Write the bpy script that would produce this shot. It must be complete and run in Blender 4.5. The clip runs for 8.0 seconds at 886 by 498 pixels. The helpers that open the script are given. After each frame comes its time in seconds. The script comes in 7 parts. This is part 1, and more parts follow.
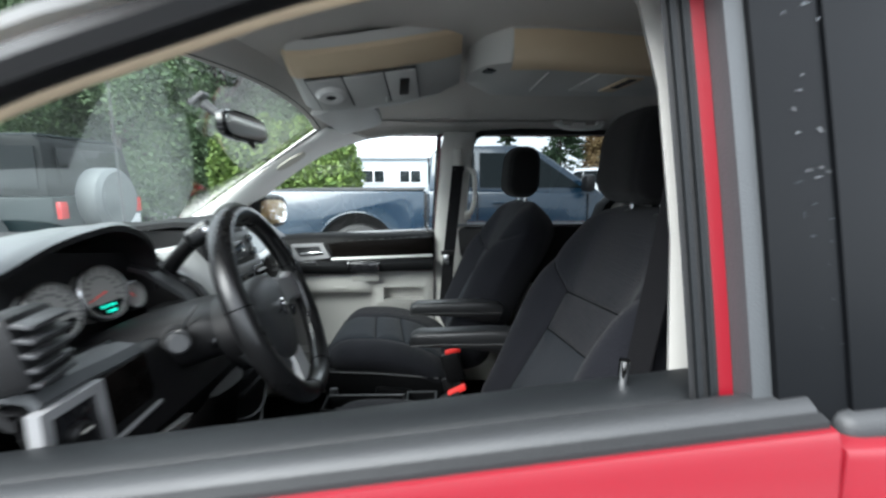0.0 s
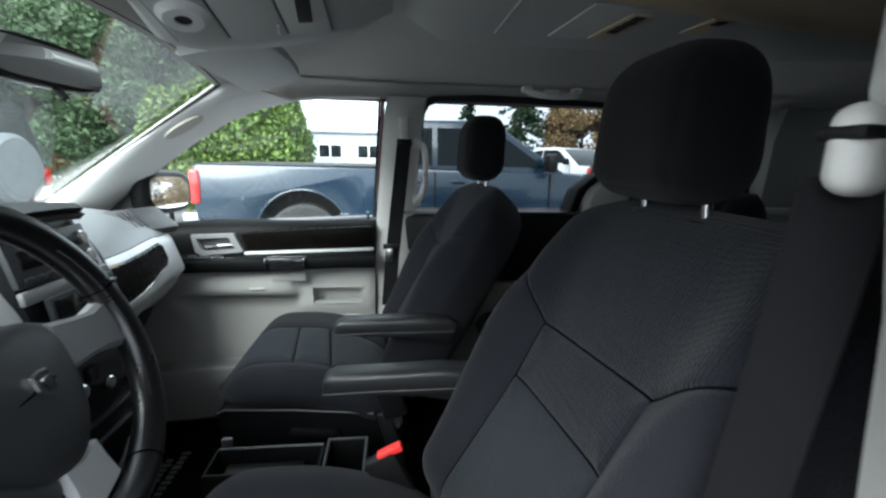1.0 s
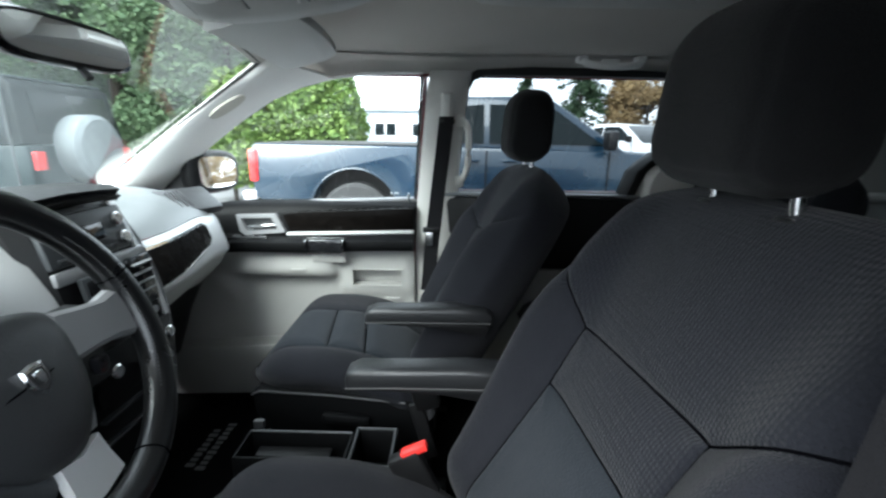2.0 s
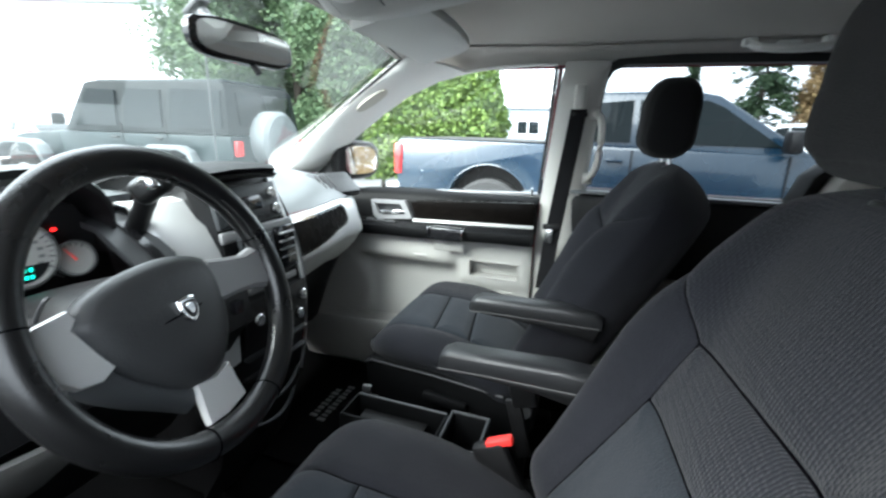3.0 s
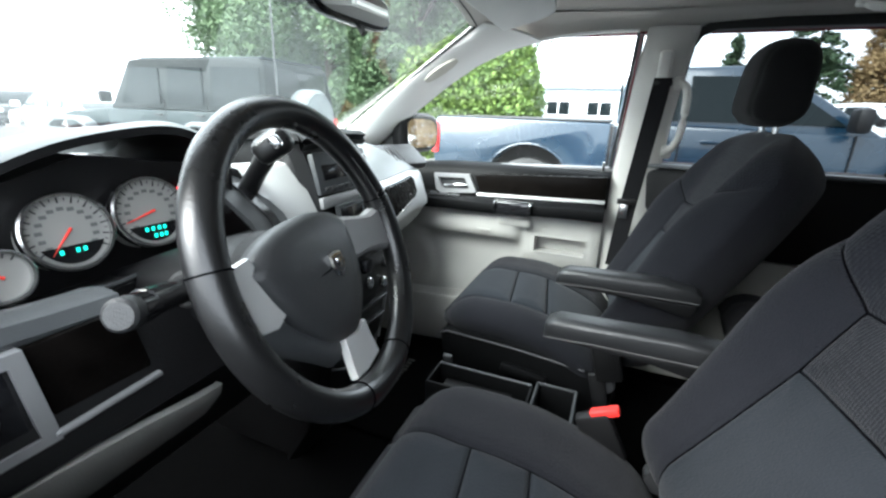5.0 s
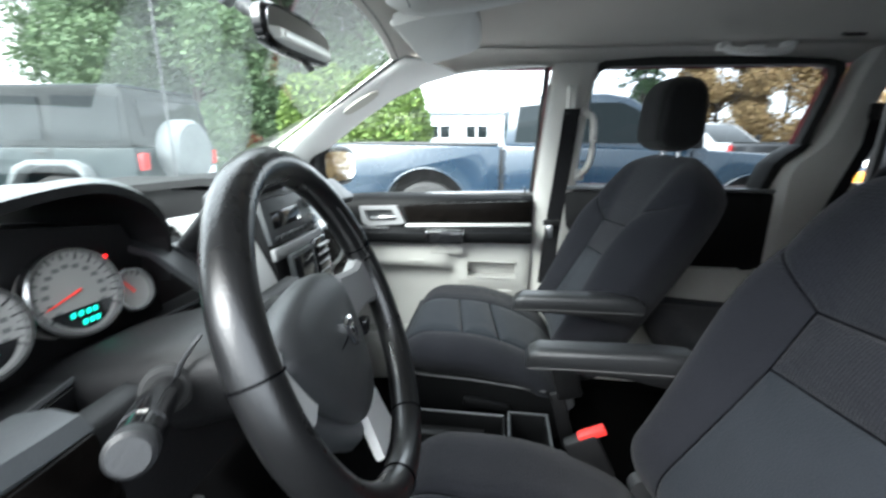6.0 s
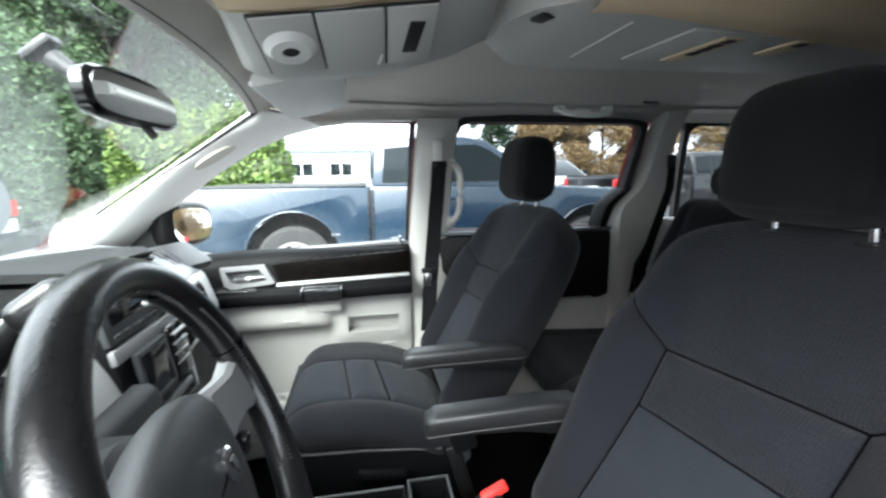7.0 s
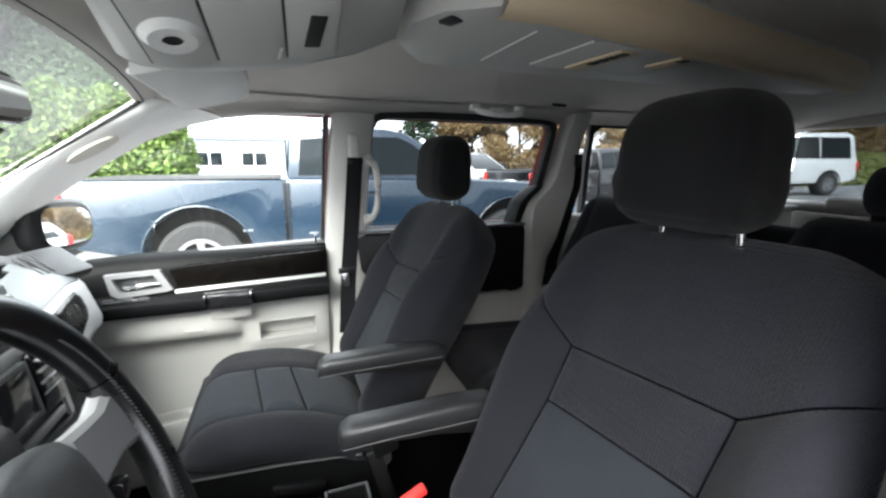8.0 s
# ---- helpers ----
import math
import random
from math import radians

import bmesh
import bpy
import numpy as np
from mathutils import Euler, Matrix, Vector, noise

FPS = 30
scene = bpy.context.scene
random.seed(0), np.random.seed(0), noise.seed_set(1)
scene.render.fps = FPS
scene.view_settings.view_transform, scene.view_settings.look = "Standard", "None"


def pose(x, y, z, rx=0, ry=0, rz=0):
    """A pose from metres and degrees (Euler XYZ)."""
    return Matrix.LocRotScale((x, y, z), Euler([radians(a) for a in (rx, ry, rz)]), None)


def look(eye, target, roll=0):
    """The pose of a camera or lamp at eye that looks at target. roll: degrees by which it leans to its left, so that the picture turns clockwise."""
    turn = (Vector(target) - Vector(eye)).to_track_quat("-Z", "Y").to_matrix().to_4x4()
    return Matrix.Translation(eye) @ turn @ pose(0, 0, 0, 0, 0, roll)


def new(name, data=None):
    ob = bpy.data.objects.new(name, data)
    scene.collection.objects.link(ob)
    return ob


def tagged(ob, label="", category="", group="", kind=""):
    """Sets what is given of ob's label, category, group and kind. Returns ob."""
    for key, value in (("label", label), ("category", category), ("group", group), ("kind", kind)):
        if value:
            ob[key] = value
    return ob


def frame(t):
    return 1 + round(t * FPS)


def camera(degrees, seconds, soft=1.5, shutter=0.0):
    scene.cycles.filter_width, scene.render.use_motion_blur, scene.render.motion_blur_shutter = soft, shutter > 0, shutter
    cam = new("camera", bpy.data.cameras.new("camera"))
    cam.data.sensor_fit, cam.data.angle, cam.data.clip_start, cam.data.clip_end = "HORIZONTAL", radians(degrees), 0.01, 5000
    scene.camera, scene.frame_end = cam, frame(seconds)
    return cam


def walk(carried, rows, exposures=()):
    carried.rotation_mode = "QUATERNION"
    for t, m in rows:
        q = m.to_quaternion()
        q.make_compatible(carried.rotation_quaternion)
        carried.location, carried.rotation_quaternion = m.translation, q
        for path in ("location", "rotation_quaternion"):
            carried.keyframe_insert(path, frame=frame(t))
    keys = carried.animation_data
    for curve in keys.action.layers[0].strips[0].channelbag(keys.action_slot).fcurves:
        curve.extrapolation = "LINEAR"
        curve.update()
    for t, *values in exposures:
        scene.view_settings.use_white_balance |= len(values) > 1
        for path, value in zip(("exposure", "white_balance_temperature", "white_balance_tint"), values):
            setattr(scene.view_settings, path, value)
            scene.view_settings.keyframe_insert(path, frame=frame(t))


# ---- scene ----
cam = camera(91.7, 8.0, soft=2.4, shutter=0.5)
PATH = [
    (0, (-0.024, 0.035, 1.408), (0.015, 2.01, 1.095), -0.1),
    (0.5, (0.03, 0.228, 1.392), (0.159, 2.193, 1.046), 0.4),
    (1, (0.042, 0.362, 1.41), (0.265, 2.306, 0.996), 1.2),
    (1.2, (0.043, 0.385, 1.416), (0.275, 2.321, 0.969), 1.2),
    (2.5, (0.114, 0.436, 1.407), (-0.21, 2.338, 0.879), 1.0),
    (3, (0.131, 0.434, 1.398), (-0.481, 2.262, 0.865), 1.7),
    (3.5, (0.144, 0.418, 1.389), (-0.641, 2.174, 0.84), 1.4),
    (4, (0.139, 0.404, 1.371), (-0.754, 2.095, 0.789), 1.1),
    (5.3, (-0.058, 0.383, 1.363), (-0.677, 2.183, 0.75), 1.5),
    (5.5, (-0.086, 0.381, 1.365), (-0.644, 2.207, 0.771), 1.0),
    (6, (-0.149, 0.389, 1.382), (-0.392, 2.309, 0.877), 0.3),
    (6.5, (-0.17, 0.401, 1.411), (-0.085, 2.36, 1.014), 0.2),
    (7, (-0.169, 0.423, 1.433), (0.173, 2.362, 1.082), -0.8),
    (7.5, (-0.163, 0.431, 1.442), (0.388, 2.319, 1.078), -1.0),
    (8, (-0.147, 0.435, 1.451), (0.531, 2.276, 1.061), 0.0),
]
EXPOSURES = [(0.0, 1.75, 6100, 6), (0.6, 1.7, 6100, 6), (1.2, 1.9, 5900, 3), (2.5, 2.52, 6000, 4), (4.0, 2.68, 6100, 5), (5.5, 2.68, 6100, 5), (6.5, 2.75, 6100, 5), (8.0, 2.75, 6400, 9)]
walk(cam, [(t, look(eye, target, roll)) for t, eye, target, roll in PATH], exposures=EXPOSURES)

# ---- world and light: a bright overcast day ----
world = bpy.data.worlds.new("overcast")
scene.world = world
world.use_nodes = True
wn, wl = world.node_tree.nodes, world.node_tree.links
wn.clear()
sky = wn.new("ShaderNodeTexSky")
sky.sky_type, sky.sun_disc = "NISHITA", False
sky.sun_elevation, sky.sun_rotation = radians(45), radians(207)
sky.dust_density = 4.0
veil = wn.new("ShaderNodeMix")
veil.data_type = "RGBA"
veil.inputs[0].default_value = 0.85
veil.inputs[7].default_value = (9.0, 9.2, 9.6, 1)
wl.new(sky.outputs[0], veil.inputs[6])
bg = wn.new("ShaderNodeBackground")
bg.inputs[1].default_value = 0.135
wl.new(veil.outputs[2], bg.inputs[0])
wo = wn.new("ShaderNodeOutputWorld")
wl.new(bg.outputs[0], wo.inputs[0])
sun_data = bpy.data.lights.new("sun", "SUN")
sun_data.energy, sun_data.angle, sun_data.color = 3.6, radians(55), (1.0, 0.98, 0.95)
sun = new("sun", sun_data)
sun.matrix_world = look((-4.7, -5.2, 8), (0, 1, 0))


# ---- materials ----
def material(name, color, rough=0.6, metal=0.0, grain=0.0, grain_scale=200.0, mottle=0.0, mottle_scale=8.0, coat=0.0, spec=0.5, dark=0.55, sheen=0.0):
    """A principled surface with fine relief (grain) and broad tone changes (mottle)."""
    m = bpy.data.materials.new(name)
    m.use_nodes = True
    n, l = m.node_tree.nodes, m.node_tree.links
    b = n["Principled BSDF"]
    b.inputs["Base Color"].default_value = (*color, 1)
    b.inputs["Roughness"].default_value = rough
    b.inputs["Metallic"].default_value = metal
    b.inputs["Specular IOR Level"].default_value = spec
    b.inputs["Coat Weight"].default_value = coat
    b.inputs["Coat Roughness"].default_value = 0.05
    b.inputs["Sheen Weight"].default_value = sheen
    tc = n.new("ShaderNodeTexCoord")
    if mottle:
        t = n.new("ShaderNodeTexNoise")
        t.inputs["Scale"].default_value, t.inputs["Detail"].default_value = mottle_scale, 6
        l.new(tc.outputs["Object"], t.inputs["Vector"])
        r = n.new("ShaderNodeMapRange")
        r.inputs[1].default_value, r.inputs[2].default_value = 0.3, 0.7
        l.new(t.outputs[0], r.inputs[0])
        x = n.new("ShaderNodeMix")
        x.data_type = "RGBA"
        x.inputs[6].default_value = (*color, 1)
        x.inputs[7].default_value = (*[c * dark for c in color], 1)
        mul = n.new("ShaderNodeMath")
        mul.operation = "MULTIPLY"
        mul.inputs[1].default_value = mottle
        l.new(r.outputs[0], mul.inputs[0])
        l.new(mul.outputs[0], x.inputs[0])
        l.new(x.outputs[2], b.inputs["Base Color"])
        rr = n.new("ShaderNodeMapRange")
        rr.inputs[3].default_value, rr.inputs[4].default_value = max(rough - 0.06, 0.02), min(rough + 0.1, 1)
        l.new(t.outputs[0], rr.inputs[0])
        l.new(rr.outputs[0], b.inputs["Roughness"])
    if grain:
        g = n.new("ShaderNodeTexNoise")
        g.inputs["Scale"].default_value, g.inputs["Detail"].default_value = grain_scale, 3
        l.new(tc.outputs["Object"], g.inputs["Vector"])
        bp = n.new("ShaderNodeBump")
        bp.inputs["Strength"].default_value, bp.inputs["Distance"].default_value = grain, 0.002
        l.new(g.outputs[0], bp.inputs["Height"])
        l.new(bp.outputs[0], b.inputs["Normal"])
    return m


def woven(name, color, cell, strength, rows=False):
    """Seat cloth: a woven relief of small cells, with a finer thread noise over it."""
    m = material(name, color, 0.92, mottle=0.35, mottle_scale=14, spec=0.2, dark=0.7, sheen=0.05)
    n, l = m.node_tree.nodes, m.node_tree.links
    tc = n.new("ShaderNodeTexCoord")
    v = n.new("ShaderNodeTexVoronoi")
    v.inputs["Scale"].default_value = 1 / cell
    v.inputs["Randomness"].default_value = 0.25 if rows else 0.7
    l.new(tc.outputs["Object"], v.inputs["Vector"])
    w = n.new("ShaderNodeTexNoise")
    w.inputs["Scale"].default_value = 900
    l.new(tc.outputs["Object"], w.inputs["Vector"])
    add = n.new("ShaderNodeMath")
    add.operation = "MULTIPLY_ADD"
    add.inputs[1].default_value = 0.35
    l.new(w.outputs[0], add.inputs[0])
    l.new(v.outputs["Distance"], add.inputs[2])
    bp = n.new("ShaderNodeBump")
    bp.inputs["Strength"].default_value, bp.inputs["Distance"].default_value = strength, 0.003
    l.new(add.outputs[0], bp.inputs["Height"])
    l.new(bp.outputs[0], n["Principled BSDF"].inputs["Normal"])
    return m


def glass(name, tint=(1, 1, 1), haze=0.0, ior=1.45, blur=0.02, power=3.8):
    """A thin pane: clear (or tinted) with a mirror reflection that grows at grazing angles; haze adds a pale diffuse
    film in place of veiling light.
    """
    m = bpy.data.materials.new(name)
    m.use_nodes = True
    n, l = m.node_tree.nodes, m.node_tree.links
    n.clear()
    o = n.new("ShaderNodeOutputMaterial")
    t = n.new("ShaderNodeBsdfTransparent")
    t.inputs[0].default_value = (*tint, 1)
    g = n.new("ShaderNodeBsdfGlossy")
    g.inputs["Roughness"].default_value = blur
    f = n.new("ShaderNodeLayerWeight")
    f.inputs[0].default_value = 0.5
    p = n.new("ShaderNodeMath")
    p.operation = "POWER"
    p.inputs[1].default_value = power
    l.new(f.outputs["Facing"], p.inputs[0])
    q = n.new("ShaderNodeMapRange")
    q.inputs[3].default_value, q.inputs[4].default_value = 0.06 * (ior - 0.45), 0.92
    l.new(p.outputs[0], q.inputs[0])
    x = n.new("ShaderNodeMixShader")
    l.new(q.outputs[0], x.inputs[0])
    l.new(t.outputs[0], x.inputs[1])
    l.new(g.outputs[0], x.inputs[2])
    out = x
    if haze:
        d = n.new("ShaderNodeBsdfDiffuse")
        d.inputs[0].default_value = (0.75, 0.78, 0.76, 1)
        s = n.new("ShaderNodeTexNoise")
        s.inputs["Scale"].default_value = 5
        mr = n.new("ShaderNodeMapRange")
        mr.inputs[1].default_value, mr.inputs[2].default_value = 0.35, 0.75
        mr.inputs[3].default_value, mr.inputs[4].default_value = haze * 0.8, haze * 1.2
        l.new(s.outputs[0], mr.inputs[0])
        y = n.new("ShaderNodeMixShader")
        l.new(mr.outputs[0], y.inputs[0])
        l.new(x.outputs[0], y.inputs[1])
        l.new(d.outputs[0], y.inputs[2])
        out = y
    l.new(out.outputs[0], o.inputs[0])
    return m


def glow(name, color, strength):
    m = bpy.data.materials.new(name)
    m.use_nodes = True
    b = m.node_tree.nodes["Principled BSDF"]
    b.inputs["Base Color"].default_value = (*color, 1)
    b.inputs["Emission Color"].default_value = (*color, 1)
    b.inputs["Emission Strength"].default_value = strength
    return m


CLOTH = woven("charcoal_cloth", (0.0063, 0.0067, 0.0096), 0.0022, 0.5)
MESHCLOTH = woven("charcoal_mesh_cloth", (0.0066, 0.0072, 0.0104), 0.0048, 0.7, rows=True)
SEATINSERT = woven("slate_cloth", (0.0104, 0.0128, 0.0168), 0.003, 0.3)
THREAD = material("dark_thread", (0.0015, 0.0015, 0.002), 1.0, spec=0.0)
LEATHER = material("black_leather", (0.0065, 0.0066, 0.0070), 0.27, spec=0.5, grain=0.12, grain_scale=420, mottle=0.4, mottle_scale=20)
HEADCLOTH = woven("black_headrest_cloth", (0.0030, 0.0030, 0.0036), 0.0016, 0.35)
GREYTRIM = material("grey_trim_plastic", (0.040, 0.043, 0.046), 0.42, grain=0.25, grain_scale=500, mottle=0.25, mottle_scale=8)
# Door's stone grey taken darker for shade under the dash and at the rear.
SHADEDGREY = material("shaded_grey_plastic", (0.25, 0.245, 0.232), 0.6, grain=0.3, grain_scale=450, mottle=0.2, mottle_scale=5, dark=0.8)
SATIN = material("satin_silver_plastic", (0.24, 0.24, 0.245), 0.38, metal=0.3, mottle=0.2, mottle_scale=12, dark=0.8)
STITCH = material("worn_stitching", (0.045, 0.045, 0.045), 0.6)
DASHTOP = material("grey_soft_dash", (0.118, 0.127, 0.131), 0.38, grain=0.15, grain_scale=600, mottle=0.25, mottle_scale=6)
BLACK = material("black_plastic", (0.0056, 0.0056, 0.0061), 0.45, grain=0.3, grain_scale=500, mottle=0.3, mottle_scale=9, spec=0.28)
GLOSSBLACK = material("gloss_black_plastic", (0.008, 0.008, 0.009), 0.12, spec=0.6)
WHEELPAD = material("grey_airbag_vinyl", (0.027, 0.0282, 0.030), 0.42, grain=0.35, grain_scale=600, mottle=0.3, mottle_scale=10)
GREYDARK = material("dark_grey_switch_plastic", (0.014, 0.0145, 0.0155), 0.4, grain=0.3, grain_scale=600, mottle=0.3, mottle_scale=12)
HUB = material("grey_wheel_plastic", (0.031, 0.032, 0.034), 0.38, grain=0.3, grain_scale=600, mottle=0.3, mottle_scale=10)
STONE = material("stone_grey_plastic", (0.37, 0.365, 0.345), 0.6, grain=0.3, grain_scale=450, mottle=0.2, mottle_scale=5, dark=0.8)
CREAM = material("light_pillar_plastic", (0.84, 0.83, 0.80), 0.5, grain=0.3, grain_scale=450, mottle=0.15, mottle_scale=4, dark=0.85)
# Same pale plastic as CREAM, darkened where the rearward pillars get less light.
PILLARSHADE = material("shaded_pillar_plastic", (0.45, 0.44, 0.415), 0.55, grain=0.3, grain_scale=450, mottle=0.15, mottle_scale=4, dark=0.85)
LINER = material("headliner_cloth", (0.58, 0.555, 0.52), 0.95, grain=0.5, grain_scale=700, mottle=0.25, mottle_scale=5, dark=0.85, spec=0.1)
BADGE = material("warm_grey_panel", (0.60, 0.575, 0.50), 0.55, grain=0.3, grain_scale=450, mottle=0.15, mottle_scale=6, dark=0.85)
CONSOLE = material("pale_console_plastic", (0.56, 0.555, 0.53), 0.5, grain=0.2, grain_scale=500, mottle=0.15, mottle_scale=6, dark=0.85)
TAN = material("tan_console_plastic", (0.70, 0.56, 0.38), 0.55, grain=0.2, grain_scale=500, mottle=0.15, mottle_scale=6, dark=0.85)
SILVER = material("silver_paint", (0.52, 0.525, 0.52), 0.36, metal=0.3, mottle=0.2, mottle_scale=12, dark=0.8)
CHROME = material("chrome", (0.75, 0.75, 0.75), 0.12, metal=1.0)
STEEL = material("brushed_steel", (0.55, 0.55, 0.55), 0.25, metal=1.0)
RUBBER = material("black_rubber", (0.015, 0.015, 0.015), 0.75, grain=0.3, grain_scale=200, mottle=0.3)
WEB = material("belt_webbing", (0.0055, 0.0054, 0.0062), 0.9, grain=0.6, grain_scale=900, spec=0.12)
CARPET = material("black_carpet", (0.0045, 0.0046, 0.0048), 1.0, grain=1.0, grain_scale=500, mottle=0.4, mottle_scale=12, spec=0.04)
DOORBLACK = material("black_door_vinyl", (0.0028, 0.0029, 0.0032), 0.50, grain=0.25, grain_scale=500, mottle=0.3, mottle_scale=9, spec=0.09)
RED = material("red_car_paint", (0.150, 0.004, 0.010), 0.30, coat=0.4, mottle=0.15, mottle_scale=3, dark=0.8)
BUCKLERED = material("red_button", (0.75, 0.035, 0.03), 0.35)
WINDSHIELD = glass("windshield_glass", (0.95, 0.985, 0.96), haze=0.006, ior=1.0, blur=0.04, power=3.2)
SLOTBLACK = material("black_window_rubber", (0.0045, 0.0048, 0.0055), 0.55, grain=0.3, grain_scale=300, mottle=0.3, mottle_scale=9)
DOORTOP = material("black_door_top", (0.0060, 0.0070, 0.0080), 0.5, grain=0.3, grain_scale=500, mottle=0.3, mottle_scale=7, spec=0.25)
SILL = material("dark_grey_door_plastic", (0.018, 0.019, 0.0205), 0.5, grain=0.3, grain_scale=500, mottle=0.25, mottle_scale=7)
PRIVACY = glass("privacy_glass", (0.32, 0.34, 0.35), haze=0.006)
PANE = glass("side_glass", (0.95, 0.98, 0.97), haze=0.01)
MIRROR = material("mirror_glass", (0.84, 0.85, 0.85), 0.02, metal=1.0)
DIAL = material("ivory_dial", (0.24, 0.236, 0.225), 0.5)
PADBLACK = material("black_armrest_vinyl", (0.014, 0.0145, 0.0158), 0.40, grain=0.2, grain_scale=500, mottle=0.4, mottle_scale=18)
APPLIQUE = material("black_pillar_film", (0.0034, 0.0038, 0.0045), 0.30, mottle=0.5, mottle_scale=9, spec=0.13)
INK = material("dark_print", (0.02, 0.02, 0.02), 0.6)
NUMERAL = material("grey_numeral", (0.10, 0.10, 0.10), 0.6)
FAINT = material("faint_print", (0.30, 0.29, 0.27), 0.6)
NEEDLE = glow("red_needle", (0.55, 0.03, 0.02), 0.1)
LCD = glow("green_display", (0.03, 0.60, 0.42), 0.55)
WARN = glow("red_warning_light", (0.9, 0.01, 0.01), 0.9)
WOOD = material("dark_wood_gloss", (0.0050, 0.0042, 0.0038), 0.25, mottle=0.8, mottle_scale=40, dark=0.25, spec=0.03)
ASPHALT = material("wet_asphalt", (0.17, 0.172, 0.175), 0.5, grain=0.6, grain_scale=60, mottle=0.5, mottle_scale=0.6)


# ---- mesh tools ----
def finish(bm, name, mats, angle=40):
    me = bpy.data.meshes.new(name)
    bmesh.ops.recalc_face_normals(bm, faces=bm.faces)
    bm.to_mesh(me)
    bm.free()
    for m in mats if isinstance(mats, (list, tuple)) else [mats]:
        me.materials.append(m)
    me.polygons.foreach_set("use_smooth", [True] * len(me.polygons))
    me.set_sharp_from_angle(angle=radians(angle))
    return me


def part(name, bm, mat, parent=None, label="", angle=40):
    """Links a bmesh as one mesh object under a thing or a part."""
    ob = new(name, finish(bm, name, mat, angle))
    if parent is not None:
        ob.parent = parent
    if label:
        ob["label"] = label
    return ob


def thing(name, label, category, at=(0, 0, 0), group="", kind=""):
    e = new(name)
    e.location = at
    e.empty_display_size = 0.05
    return tagged(e, label, category, group, kind)


def structure(name, bm, mat, label, category, angle=40):
    return tagged(part(name, bm, mat, None, "", angle), label, category, "", "structure")


def box(c, size, r=0.0, seg=2, rot=None, bm=None):
    """A block with rounded edges."""
    own = bmesh.new()
    bmesh.ops.create_cube(own, size=1)
    bmesh.ops.scale(own, vec=size, verts=own.verts)
    if r > 0:
        bmesh.ops.bevel(own, geom=own.edges[:], offset=min(r, min(size) * 0.49), segments=seg, affect="EDGES", profile=0.5)
    m = Matrix.Translation(c)
    if rot is not None:
        m = m @ Euler([radians(a) for a in rot]).to_matrix().to_4x4()
    bmesh.ops.transform(own, matrix=m, verts=own.verts)
    if bm is None:
        return own
    merge(bm, own)
    return bm


def merge(bm, other):
    table = {v: bm.verts.new(v.co) for v in other.verts}
    for f in other.faces:
        g = bm.faces.new([table[v] for v in f.verts])
        g.material_index = f.material_index
    other.free()
    return bm


def loft(rings, closed=True, caps=True):
    """Skin between rings of points; closed: each ring is a loop."""
    bm = bmesh.new()
    rows = [[bm.verts.new(p) for p in ring] for ring in rings]
    n = len(rows[0])
    for a, b in zip(rows, rows[1:]):
        for i in range(n if closed else n - 1):
            j = (i + 1) % n
            bm.faces.new((a[i], a[j], b[j], b[i]))
    if caps and closed:
        bm.faces.new(rows[0])
        bm.faces.new(list(reversed(rows[-1])))
    return bm


def tube(points, r, n=10, closed=False, flat=1.0, up=(0, 0, 1)):
    """A round (or flattened) bar along points; r may be a list."""
    pts = [Vector(p) for p in points]
    rings = []
    for i, p in enumerate(pts):
        a = pts[i - 1] if i or closed else pts[0]
        b = pts[(i + 1) % len(pts)] if i + 1 < len(pts) or closed else pts[-1]
        d = (b - a).normalized()
        s = d.cross(Vector(up))
        s = s.normalized() if s.length > 1e-4 else Vector((1, 0, 0))
        u = s.cross(d).normalized()
        q = r[i] if isinstance(r, (list, tuple)) else r
        rings.append([p + s * (q * math.cos(k * math.tau / n)) + u * (q * flat * math.sin(k * math.tau / n)) for k in range(n)])
    if closed:
        rings.append(rings[0])
        bm = loft(rings, True, False)
        bmesh.ops.remove_doubles(bm, verts=bm.verts, dist=1e-5)
        return bm
    return loft(rings)


def prism(poly, axis, lo, hi, bevel=0.0, seg=2):
    """A polygon of (a, b) pairs pushed out along an axis: 'y' takes (x, z), 'x' takes (y, z), 'z' takes (x, y)."""
    def place(a, b, c):
        return {"y": (a, c, b), "x": (c, a, b), "z": (a, b, c)}[axis]
    bm = bmesh.new()
    f = bm.faces.new([bm.verts.new(place(a, b, lo)) for a, b in poly])
    e = bmesh.ops.extrude_face_region(bm, geom=[f])
    d = Vector(place(0, 0, hi - lo))
    bmesh.ops.translate(bm, verts=[v for v in e["geom"] if isinstance(v, bmesh.types.BMVert)], vec=d)
    if bevel:
        bmesh.ops.recalc_face_normals(bm, faces=bm.faces)
        bmesh.ops.bevel(bm, geom=bm.edges[:], offset=bevel, segments=seg, affect="EDGES", profile=0.5, clamp_overlap=True)
    return bm


def sheet(rows, thick=0.0, inward=(0, 0, 1)):
    """An open skin over rows of points, doubled to the given thickness."""
    if not thick:
        return loft(rows, False, False)
    d = Vector(inward) * thick
    ring = []
    for r in rows:
        r = [Vector(p) for p in r]
        ring.append(r + [p + d for p in reversed(r)])
    return loft(ring)


